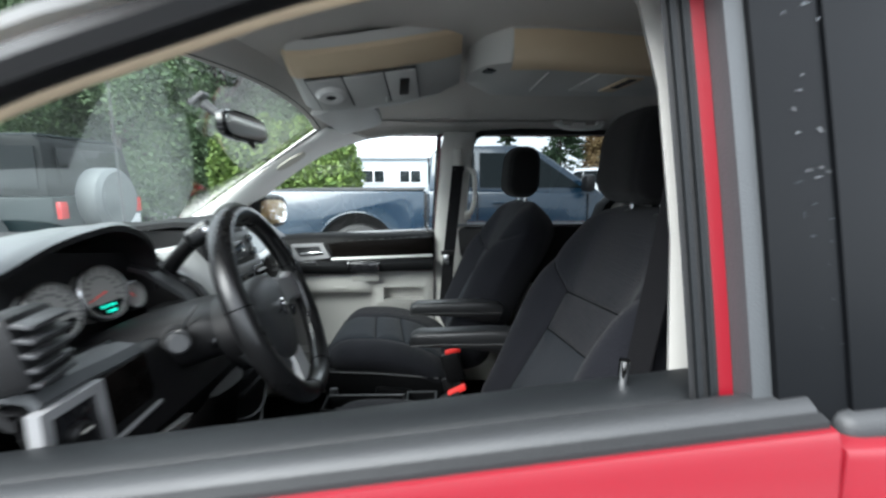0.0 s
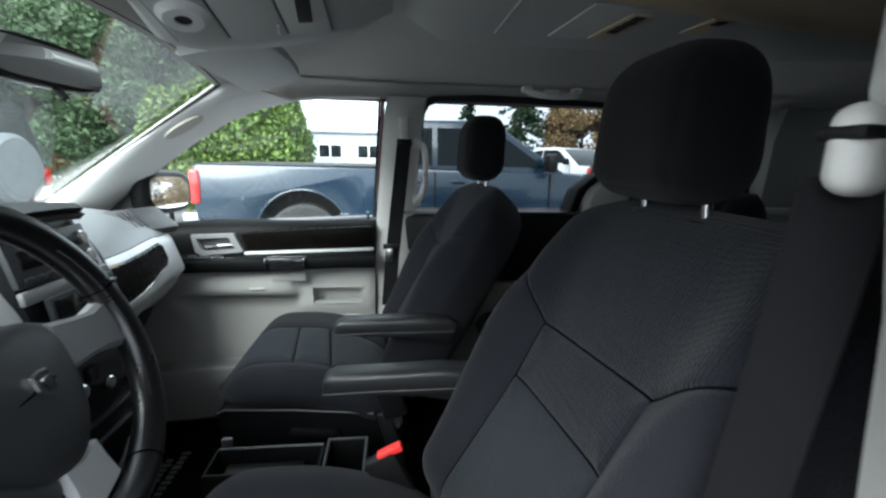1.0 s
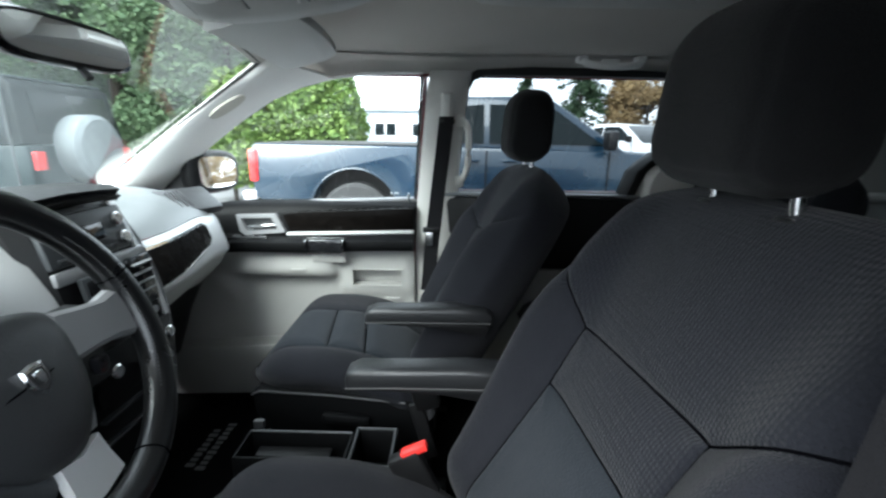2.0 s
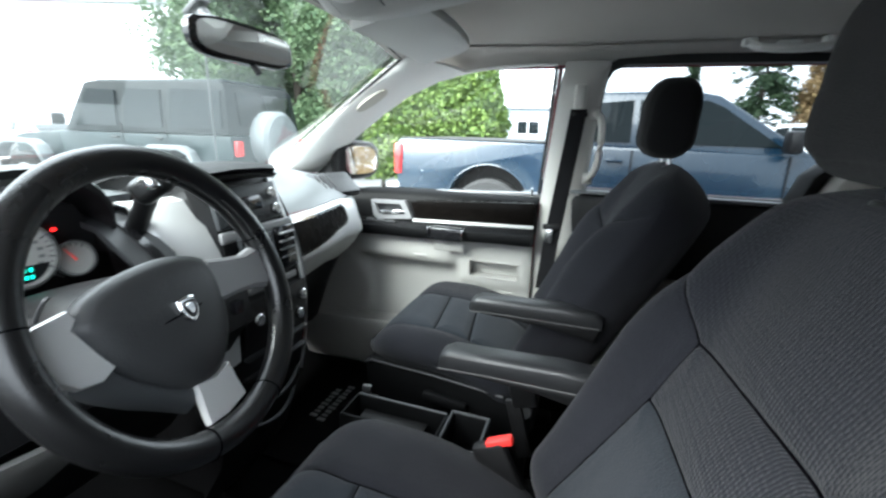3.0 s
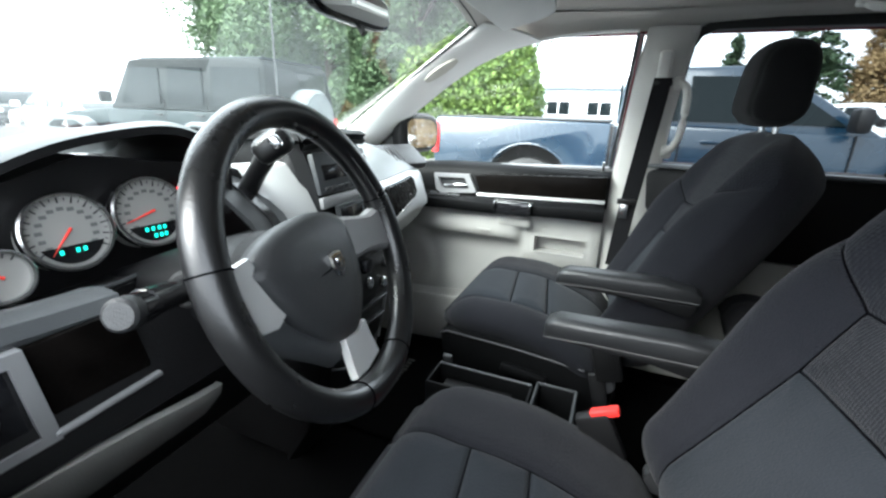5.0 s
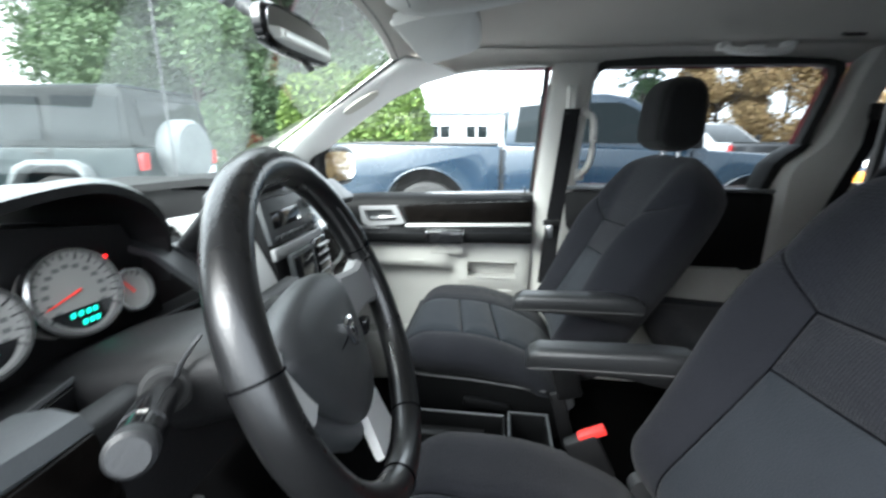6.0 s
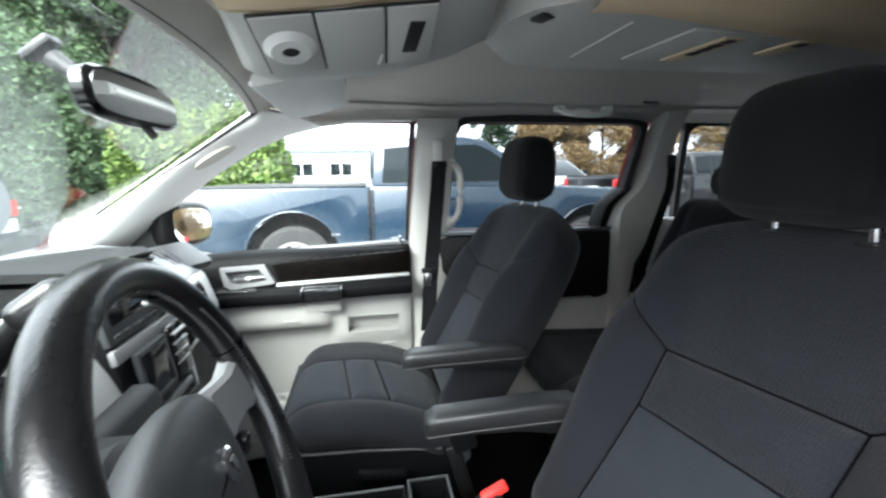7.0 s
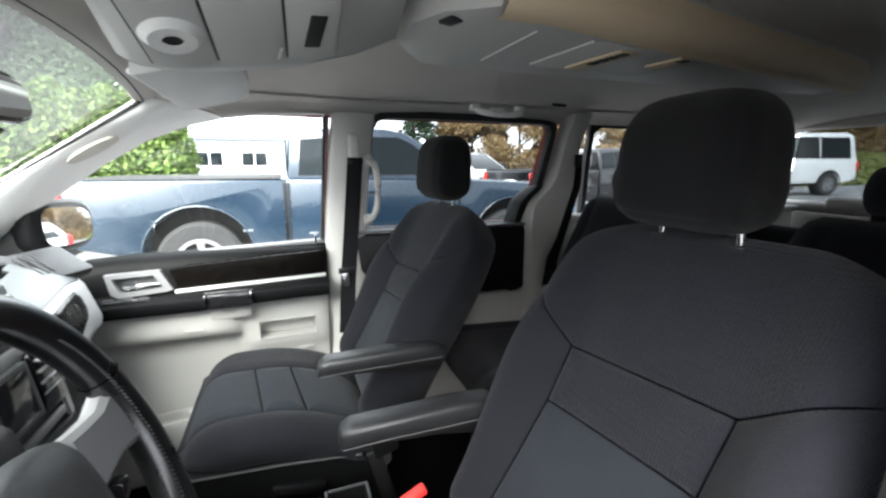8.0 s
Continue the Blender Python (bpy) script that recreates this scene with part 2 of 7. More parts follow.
def frame_ring(inner, outer, axis_fn, lo, hi):
    """A solid frame between two outlines with equal counts; axis_fn(a, b, c) gives a place."""
    bm = bmesh.new()
    n = len(inner)
    v = [[bm.verts.new(axis_fn(a, b, c)) for a, b in poly] for poly, c in ((inner, lo), (outer, lo), (outer, hi), (inner, hi))]
    for k in range(4):
        p, q = v[k], v[(k + 1) % 4]
        for i in range(n):
            j = (i + 1) % n
            bm.faces.new((p[i], p[j], q[j], q[i]))
    return bm


def spline(points, n):
    """Points along a smooth curve through the given ones."""
    pts = [Vector(p) for p in points]
    pts = [2 * pts[0] - pts[1]] + pts + [2 * pts[-1] - pts[-2]]
    out = []
    for i in range(n):
        u = i / (n - 1) * (len(pts) - 3)
        k = min(int(u), len(pts) - 4)
        f = u - k
        a, b, c, d = pts[k:k + 4]
        out.append(0.5 * (2 * b + (c - a) * f + (2 * a - 5 * b + 4 * c - d) * f * f + (3 * b - a - 3 * c + d) * f ** 3))
    return out


def lerp(a, b, t):
    return a + (b - a) * t


def smooth(a, b, x):
    t = max(0.0, min(1.0, (x - a) / (b - a)))
    return t * t * (3 - 2 * t)


def disc(c, n, r, depth, seg=40, bevel=0.0, hole=0.0):
    """A round plate (or ring) with its face towards n."""
    n = Vector(n).normalized()
    a = n.orthogonal().normalized()
    b = n.cross(a)
    c = Vector(c)
    prof = [(hole, -depth), (r, -depth), (r, -bevel), (r - bevel, 0), (hole, 0)] if bevel else [(hole, -depth), (r, -depth), (r, 0), (hole, 0)]
    bm = bmesh.new()
    ring = [[bm.verts.new(c + n * h + (a * math.cos(k * math.tau / seg) + b * math.sin(k * math.tau / seg)) * max(q, 1e-4)) for k in range(seg)] for q, h in prof]
    for p, q in zip(ring, ring[1:] + ring[:1]):
        for i in range(seg):
            j = (i + 1) % seg
            bm.faces.new((p[i], p[j], q[j], q[i]))
    if not hole:
        bmesh.ops.remove_doubles(bm, verts=bm.verts, dist=5e-4)
    return bm


# ---- the van: shell ----
# x runs to the rear of the van, y to its passenger side, z up.
MID = 1.19                                     # the van's middle line
SEAT_D, SEAT_P = (0.0, 0.847, 0.0), (-0.098, 1.617, -0.02)

WIN_TOP = [(-0.945, 1.205), (-0.85, 1.285), (-0.748, 1.361), (-0.625, 1.448), (-0.515, 1.515), (-0.407, 1.56), (-0.30, 1.587), (-0.19, 1.600), (-0.09, 1.605), (-0.01, 1.606)]


def side_y(z):
    """The inner face of the passenger side by height: it leans in towards the roof."""
    return 1.955 - 0.09 * max(0.0, z - 1.18)


def shell():
    # ceiling: a shallow vault from window top to window top
    half = [(0.0, 1.722), (0.2, 1.720), (0.38, 1.708), (0.52, 1.690), (0.62, 1.668), (0.69, 1.642), (0.728, 1.618), (0.742, 1.606)]
    prof = [(-a, z) for a, z in reversed(half)] + half[1:]
    rows = []
    for x in [-0.46, -0.40, -0.30, -0.15, 0.0, 0.3, 0.7, 1.2, 1.6, 2.0, 2.2, 2.32]:
        drop = 0.055 * smooth(-0.15, -0.46, x) + 0.06 * smooth(1.8, 2.32, x)
        row = []
        for a, z in prof:
            edge = abs(a) / 0.742
            front = 0.07 * (1 - edge ** 2) * smooth(-0.25, -0.46, x)
            row.append((x + front * 0.6, MID + 0.005 + a, z - drop * (1 - 0.7 * edge ** 4)))
        rows.append(row)
    structure("ceiling", sheet(rows, 0.03), LINER, "light grey cloth headliner of a minivan", "headliner")
    # roof skin above it
    rows = [[(x, y, z) for y, z in ((0.40, 1.60), (0.46, 1.68), (0.70, 1.755), (MID, 1.775), (1.68, 1.755), (1.92, 1.68), (1.98, 1.60))] for x in (-0.42, 0.3, 1.5, 2.2, 2.38)]
    structure("roof", sheet(rows, 0.012), RED, "red painted steel roof of the minivan", "roof")
    # floor pan and carpet
    structure("floor", box((0.48, MID, 0.40), (3.66, 1.60, 0.06), 0.01), CARPET, "black carpeted van floor", "floor")
    structure("trim", box((-1.32, MID, 0.78), (0.08, 1.60, 0.80), 0.02), BLACK, "dark firewall behind the dashboard", "bulkhead")
    # body sides below the windows
    for name, y0, y1, x0, x1 in (("wall_passenger", 1.985, 2.03, -1.9, 2.38), ("wall_driver", 0.335, 0.365, -1.9, -0.96), ("wall_driver_rear", 0.335, 0.365, 0.30, 2.38)):
        structure(name, box(((x0 + x1) / 2, (y0 + y1) / 2, 0.70), (x1 - x0, y1 - y0, 0.92), 0.012), RED, "red painted body side of the minivan", "body panel")
    # carpeted sill along the passenger side
    structure("baseboard", box((0.45, 1.967, 0.50), (3.0, 0.03, 0.22), 0.006), CARPET, "black carpeted sill along the body side", "sill trim")
    # rear end
    structure("wall_rear", box((2.34, MID, 0.75), (0.06, 1.56, 0.95), 0.02), STONE, "light grey lined tailgate", "tailgate")
    # bonnet, seen just over the dashboard
    rows = [[(x, y, z - 0.05 * abs((y - MID) / 0.8) ** 3) for y in [0.42 + i * 0.19 for i in range(9)]] for x, z in ((-1.27, 1.10), (-1.55, 1.055), (-1.85, 0.98), (-2.05, 0.90))]
    structure("bonnet", sheet(rows, -0.012), RED, "red painted bonnet of the minivan", "bonnet")


def windshield():
    e = thing("windshield", "large raked windshield with a pale reflective haze", "windshield", (-0.8, MID, 1.4), kind="structure")
    rows = []
    for i in range(13):
        v = i / 12
        row = []
        for k in range(17):
            a = -1 + k / 8
            bow = 1 - a * a
            x = lerp(-1.14, -0.462, v) - 0.16 * bow * (1 - v) + 0.035 * bow * v
            y = MID + a * lerp(0.70, 0.545, v)
            z = lerp(1.205, 1.612, v) + 0.035 * bow * v
            row.append((x + 0.8, y - MID, z - 1.4))
        rows.append(row)
    part("pane", loft(rows, False, False), WINDSHIELD, e)
    edge = [Vector(r[-1]) for r in rows] + [Vector(p) for p in reversed(rows[-1][:-1])] + [Vector(r[0]) for r in reversed(rows[:-1])]
    part("seal", tube([p + Vector((0.004, 0, -0.006)) for p in edge], 0.0055, 6), RUBBER, e, "thin black seal")
    return e


def pillar_trims():
    # front roof pillars: from the windshield's edge round to the door window
    for side in (1, -1):
        rows = []
        for i in range(15):
            v = i / 14
            w = Vector((lerp(-1.10, -0.455, v), MID + lerp(0.685, 0.545, v), lerp(1.222, 1.612, v)))
            k = min(v * 1.0, 1) * (len(WIN_TOP) - 4)
            j = min(int(k), len(WIN_TOP) - 2)
            a, b = WIN_TOP[j], WIN_TOP[j + 1]
            qx, qz = lerp(a[0], b[0], k - j), lerp(a[1], b[1], k - j)
            q = Vector((qx, side_y(qz) - 0.010, qz - 0.003))
            row = []
            for m in range(9):
                t = m / 8
                p = w.lerp(q, t)
                p += Vector((0.18, -0.85, 0.02)).normalized() * 0.044 * math.sin(math.pi * t) ** 0.7
                row.append(p if side > 0 else Vector((p.x, 2 * MID - p.y, p.z)))
            rows.append(row)
        ob = structure("trim", sheet(rows, 0.012, (0, 0.6 * side, 0.6)), CREAM, "pale plastic trim of the front roof pillar", "pillar trim")
        c = rows[9][4]
        oval = []
        d = (Vector(rows[11][4]) - Vector(rows[7][4])).normalized()
        nrm = (Vector(rows[9][6]) - Vector(rows[9][2])).cross(d).normalized() * side
        if nrm.y * side > 0:
            nrm = -nrm
        s = nrm.cross(d)
        if side > 0:
            pts = [Vector(c) + nrm * 0.0055 + d * (0.068 * math.cos(k * math.tau / 28)) + s * (0.022 * math.copysign(abs(math.sin(k * math.tau / 28)) ** 0.8, math.sin(k * math.tau / 28))) for k in range(28)]
            bm = loft([pts, [p - nrm * 0.010 for p in pts]])
            part("badge_panel", bm, BADGE, ob, "oval inset panel")
    # header between the windshield's top edge and the headliner
    rows = []
    for k in range(21):
        a = (-1 + k / 10) * 1.12
        bow = 1 - a * a
        foot = Vector((-0.466 + 0.035 * bow, MID + a * 0.553, 1.606 + 0.035 * bow))
        rows.append([foot + Vector((-0.012, 0, -0.004)), foot + Vector((0.006, 0, -0.006)), foot + Vector((0.030, 0, 0.004)), foot + Vector((0.060, 0, 0.034)), foot + Vector((0.085, 0, 0.075))])
    structure("trim", sheet(rows, 0.012, (-0.6, 0, 0.8)), LINER, "cloth covered header above the windshield", "roof header")
    # rail over the passenger windows joining pillar and ceiling
    rows = []
    for x in (-0.47, -0.40, -0.30, -0.15, 0.0, 0.3, 0.7, 1.2, 1.8, 2.30):
        top = 1.56 + 0.05 * smooth(-0.47, -0.15, x)
        near = 1 - smooth(-0.42, -0.10, x)
        rows.append([(x, 1.945 - 0.01 * k * k - 0.06 * near * k / 3, top + (0.012 + 0.012 * near) * k) for k in range(4)])
    structure("trim", sheet(rows, 0.012, (0, 1, 0)), LINER, "cloth covered roof rail above the side windows", "roof rail")


def belt_pillar(side):
    """The middle pillar with its belt: side 1 is the passenger's."""
    if side > 0:
        rows = []
        for z, x0, x1, y in ((0.50, -0.034, 0.15, 1.90), (1.05, -0.031, 0.13, 1.905), (1.18, -0.026, 0.118, 1.912), (1.35, -0.012, 0.126, 1.905), (1.50, 0.002, 0.140, 1.896), (1.57, 0.010, 0.150, 1.892), (1.612, 0.016, 0.165, 1.90)):
            w = x1 - x0
            rows.append([(x0, y + 0.05, z), (x0 + 0.004, y + 0.01, z), (x0 + 0.016, y, z), (x0 + w * 0.5, y - 0.006, z), (x1 - 0.016, y, z), (x1 - 0.004, y + 0.012, z), (x1, y + 0.05, z)])
        structure("trim", loft(rows, True, True), PILLARSHADE, "pale plastic trim of the pillar beside the passenger", "pillar trim")
    else:
        rows = []
        for z, x0, x1, y in ((0.50, 0.225, 0.36, 0.515), (1.10, 0.248, 0.36, 0.505), (1.20, 0.246, 0.35, 0.505), (1.35, 0.240, 0.34, 0.512), (1.50, 0.222, 0.33, 0.525), (1.60, 0.205, 0.32, 0.55), (1.66, 0.19, 0.32, 0.60)):
            rows.append([(x0 - 0.022, y - 0.045, z), (x0 - 0.004, y - 0.008, z), (x0 + 0.014, y, z), ((x0 + x1) / 2, y + 0.01, z), (x1 - 0.01, y, z), (x1, y - 0.045, z)])
        ob = structure("trim", loft(rows, True, True), PILLARSHADE, "pale plastic trim of the pillar beside the driver", "pillar trim")
        part("lower_cover", box((0.312, 0.497, 1.00), (0.10, 0.03, 0.34), 0.01), PILLARSHADE, ob)


def seat_belt(side):
    if side > 0:
        e = thing("seat_belt", "dark webbing seat belt hanging from its pillar guide", "seat belt", (0.075, 1.88, 1.5), group="front seat belts")
        ring = box((0, -0.012, 0.0), (0.036, 0.022, 0.088), 0.010, 3)
        part("guide_cover", ring, PILLARSHADE, e, "pale plastic guide cover")
        part("slot", box((0.002, -0.022, -0.045), (0.05, 0.014, 0.016), 0.005), BLACK, e)
        rows = [[(-0.024 + d, -0.024 - k * 0.010, z), (0.024 + d, -0.034 - k * 0.010, z)] for k, (z, d) in enumerate(((-0.03, 0), (-0.15, -0.012), (-0.30, -0.028), (-0.43, -0.042), (-0.60, -0.055)))]
        part("webbing", sheet(rows, 0.002, (0, 1, 0)), WEB, e)
        part("latch_tongue", box((-0.045, -0.064, -0.39), (0.055, 0.012, 0.018), 0.003), BLACK, e)
        part("latch_plate", box((-0.05, -0.066, -0.42), (0.024, 0.004, 0.045), 0.0015), STEEL, e)
    else:
        e = thing("seat_belt", "dark webbing seat belt running down beside the driver seat", "seat belt", (0.278, 0.560, 1.424), group="front seat belts")
        part("guide_cover", box((-0.006, -0.004, -0.006), (0.030, 0.024, 0.046), 0.0115, 5), PILLARSHADE, e, "pale plastic guide cover")
        part("guide_arm", box((0.000, -0.012, 0.046), (0.026, 0.022, 0.070), 0.0105, 4), PILLARSHADE, e)
        part("slot", box((-0.006, -0.004, 0.002), (0.0316, 0.0256, 0.007), 0.002), BLACK, e)
        rows = []
        for x, y, z in ((-0.004, 0.004, -0.02), (-0.009, 0.002, -0.06), (-0.022, 0.001, -0.15), (-0.037, 0.0, -0.245), (-0.062, -0.004, -0.42), (-0.085, -0.012, -0.60)):
            c = Vector((x, y, z))
            rows.append([c + Vector((0.006, -0.019, 0)), c + Vector((-0.006, 0.019, 0))])
        part("webbing", sheet(rows, 0.002, (1, 0, 0)), WEB, e)
    return e


def pillar_grab():
    e = thing("grab_handle", "pale plastic grab handle on the pillar behind the passenger", "grab handle", (0.125, 1.90, 1.36))
    pts = [(0.0, 0.0, 0.10), (0.015, -0.03, 0.085), (0.022, -0.04, 0.04), (0.020, -0.04, -0.04), (0.006, -0.03, -0.085), (-0.01, 0.0, -0.10)]
    part("bar", tube(spline(pts, 18), 0.011, 8), PILLARSHADE, e)
    for z in (0.10, -0.10):
        part("mount", box((-0.004, 0.004, z), (0.03, 0.02, 0.04), 0.008), PILLARSHADE, e)


# ---- doors ----
def front_door():
    """Passenger door seen from inside, its mirror and glass with it."""
    e = thing("front_door", "closed front passenger door with grey panel and dark wood strip", "car door", (-0.4, 1.95, 0.9))
    o = Vector((-0.4, 1.95, 0.9))

    def put(name, bm, mat, label="", parent=None, angle=40):
        bmesh.ops.translate(bm, verts=bm.verts, vec=-o)
        return part(name, bm, mat, parent or e, label, angle)

    # panel skin: rows by height, with the bulge of the arm rest and the sunken lower part
    prof = [(1.182, 1.952), (1.178, 1.925), (1.165, 1.905), (1.140, 1.893), (1.078, 1.888), (1.068, 1.872)]
    xs = [-0.96, -0.85, -0.72, -0.60, -0.45, -0.30, -0.15, -0.025]
    rows = [[(x, y + 0.02 * smooth(-0.7, -0.96, x), z - 0.03 * smooth(-0.5, -1.0, x)) for z, y in prof] for x in xs]
    put("upper_panel", sheet(rows, 0.02, (0, 1, 0)), DOORBLACK, "black upper door panel")
    # flat top strip under the glass, silvered to stand for the glare there
    put("sill", box((-0.49, 1.962, 1.171), (0.93, 0.030, 0.016), 0.006, rot=(0, -2.2, 0)), SATIN, "window sill strip in satin silver for the sky sheen")
    wood = [(-0.484, 1.140), (-0.43, 1.150), (-0.20, 1.162), (-0.035, 1.170), (-0.030, 1.096), (-0.20, 1.089), (-0.44, 1.080), (-0.462, 1.083)]
    put("wood_strip", prism(wood, "y", 1.879, 1.905, 0.003), WOOD, "glossy dark wood-look strip")
    put("silver_strip", box((-0.252, 1.876, 1.0815), (0.44, 0.018, 0.011), 0.004, rot=(0, -1.9, 0)), SILVER, "silver trim line")
    # handle in its bezel
    bez = [(-0.642, 1.138), (-0.505, 1.143), (-0.475, 1.082), (-0.49, 1.078), (-0.615, 1.068), (-0.632, 1.08)]
    inn = [(-0.626, 1.126), (-0.522, 1.130), (-0.502, 1.094), (-0.512, 1.091), (-0.602, 1.083), (-0.612, 1.09)]
    bz = put("handle_bezel", frame_ring(inn, bez, lambda a, b, c: (a, c, b), 1.872, 1.893), SATIN, "silver handle surround")
    put("handle_cup", prism(inn, "y", 1.886, 1.893), HUB, "", bz)
    put("handle", box((-0.555, 1.876, 1.100), (0.095, 0.012, 0.013), 0.005, rot=(0, -3, 0)), CHROME, "chrome pull handle", bz)
    # arm rest ledge
    ledge = [(1.068, 1.885), (1.066, 1.83), (1.058, 1.812), (1.040, 1.808), (1.024, 1.815), (1.018, 1.84), (1.018, 1.90)]
    rows = []
    for x in (-0.93, -0.80, -0.70, -0.55, -0.40, -0.25, -0.12, -0.03):
        out = 0.03 * smooth(-0.65, -0.9, x)
        rise = 0.012 * smooth(-0.45, -0.1, x) - 0.012 * smooth(-0.55, -0.9, x)
        rows.append([(x, y + out, z + rise) for z, y in ledge])
    put("armrest", loft(rows, True, True), DOORBLACK, "black padded door armrest")
    put("cup_skirt", box((-0.322, 1.847, 1.000), (0.114, 0.008, 0.036), 0.003), STONE, "light grey patch under the pull cup")
    put("pull_cup", box((-0.322, 1.825, 1.050), (0.120, 0.046, 0.046), 0.008), GLOSSBLACK, "black pull cup")
    for x in (-0.384, -0.260):
        put("pull_cup_edge", box((x, 1.816, 1.056), (0.006, 0.045, 0.036), 0.003), CHROME, "thin bright edge")
    sw = put("switch_panel", box((-0.60, 1.845, 1.066), (0.15, 0.032, 0.008), 0.003), GLOSSBLACK)
    for x in (-0.63, -0.585, -0.545):
        put("switch", box((x, 1.842, 1.071), (0.026, 0.014, 0.007), 0.002), HUB, "", sw)
    # lower panel with bulge, pocket, map bin
    pocket_x, pocket_z = (-0.252, -0.072), (0.889, 0.953)
    heights = [(1.020, 1.872), (1.014, 1.856), (0.995, 1.848), (0.972, 1.846), (0.953, 1.846), (0.934, 1.850), (0.922, 1.866), (0.914, 1.880), (0.889, 1.889), (0.87, 1.890), (0.85, 1.891), (0.825, 1.893), (0.80, 1.895), (0.775, 1.895), (0.75, 1.894), (0.72, 1.893), (0.69, 1.891), (0.66, 1.889), (0.62, 1.886), (0.58, 1.885), (0.47, 1.885)]
    across = [-0.98, -0.94, -0.90, -0.86, -0.82, -0.78, -0.75, -0.725, -0.70, -0.68, -0.66, -0.645, -0.63, -0.615, -0.60, -0.57, -0.54, -0.50, -0.45, -0.40, -0.33, -0.305, -0.290, -0.275, -0.252, -0.162, -0.072, -0.050, -0.03]

    def skin(x, z, y):
        bulge = smooth(-0.84, -0.60, x) * (1 - smooth(-0.325, -0.285, x))
        yy = 1.888 + (y - 1.888) * (bulge if z > 0.9 else 1) - 0.014 * smooth(-0.31, -0.28, x) * smooth(-0.02, -0.05, x) * smooth(0.84, 0.875, z)
        return yy - 0.024 * (1 - smooth(0.148, 0.182, math.hypot(x + 0.80, z - 0.78)))
    bm = bmesh.new()
    grid = [[bm.verts.new((x, skin(x, z, y), z)) for x in across] for z, y in heights]
    for i in range(len(heights) - 1):
        for k in range(len(across) - 1):
            inside = pocket_x[0] <= across[k] < pocket_x[1] - 0.001 and pocket_z[0] < heights[i][0] <= pocket_z[1]
            if not inside:
                bm.faces.new((grid[i][k], grid[i][k + 1], grid[i + 1][k + 1], grid[i + 1][k]))
    put("lower_panel", bm, STONE, "light grey lower door panel", angle=60)
    po = [(-0.252, 0.953), (-0.072, 0.953), (-0.072, 0.889), (-0.252, 0.889)]
    pi = [(-0.248, 0.949), (-0.076, 0.949), (-0.076, 0.893), (-0.248, 0.893)]
    pk = put("pocket", frame_ring(pi, po, lambda a, b, c: (a, c, b), 1.8715, 1.93), STONE)
    put("pocket_inside", prism(po, "y", 1.925, 1.935), STONE, "", pk)
    put("reflector", box((-0.11, 1.872, 0.845), (0.05, 0.004, 0.008), 0.002), STONE)
    put("catch", box((-0.43, 1.845, 0.955), (0.05, 0.006, 0.006), 0.002), STONE)
    bin_rows = []
    for z, y in ((0.700, 1.86), (0.700, 1.80), (0.690, 1.795), (0.60, 1.81), (0.50, 1.83), (0.47, 1.87)):
        bin_rows.append([(x, y, z - 0.03 * smooth(-0.3, -0.9, x)) for x in (-0.93, -0.7, -0.45, -0.2, -0.04)])
    put("map_bin", sheet(bin_rows, 0.012, (0, 1, 0)), STONE, "light grey map pocket with a raised lip")
    put("bin_clip", box((-0.435, 1.80, 0.708), (0.045, 0.02, 0.03), 0.006), STONE)
    put("lock_pin", tube([(-0.055, 1.945, 1.18), (-0.055, 1.944, 1.212)], [0.0035, 0.0045], 8), CHROME)
    # outer frame round the glass
    top = [(x, z) for x, z in WIN_TOP]
    inner = top + [(-0.012, 1.50), (-0.018, 1.40), (-0.026, 1.28), (-0.032, 1.185), (-0.50, 1.165), (-0.93, 1.150)]
    cx, cz = -0.4, 1.36
    outer = []
    for i, (x, z) in enumerate(inner):
        a, b = Vector(inner[i - 1]), Vector(inner[(i + 1) % len(inner)])
        d = (b - a).normalized()
        outer.append((x - d.y * 0.02, z + d.x * 0.02))
    ins = [(x - (p - x) * 0.10, z - (q - z) * 0.10) for (x, z), (p, q) in zip(inner, outer)]
    put("window_seal", frame_ring(ins, [(x + (p - x) * 0.2, z + (q - z) * 0.2) for (x, z), (p, q) in zip(inner, outer)], lambda a, b, c: (a, side_y(b) + c, b), -0.004, 0.018), CREAM, "pale window edge lining")
    put("window_frame", frame_ring([(x + (p - x) * 0.85, z + (q - z) * 0.85) for (x, z), (p, q) in zip(inner, outer)], outer, lambda a, b, c: (a, side_y(b) + c, b), 0.024, 0.05), RUBBER, "black outer window frame")
    put("window_channel", loft([[(x, side_y(z) + y, z) for x, y in ((dx - 0.006, -0.006), (dx - 0.006, 0.02), (dx + 0.003, 0.02), (dx + 0.003, -0.006))] for dx, z in ((-0.032, 1.185), (-0.026, 1.28), (-0.018, 1.40), (-0.010, 1.54), (-0.007, 1.60))]), RUBBER, "black glass channel")
    put("red_edge", loft([[(x, side_y(z) + y, z) for x, y in ((dx + 0.002, 0.026), (dx + 0.002, 0.062), (dx + 0.016, 0.062), (dx + 0.016, 0.026))] for dx, z in ((-0.03, 1.185), (-0.022, 1.30), (-0.014, 1.45), (-0.006, 1.60))]), RED, "red painted rear frame edge")
    bm = bmesh.new()
    bm.faces.new([bm.verts.new((x, side_y(z) + 0.022, z)) for x, z in inner])
    bmesh.ops.triangulate(bm, faces=bm.faces)
    put("pane", bm, PANE, "clear side glass")
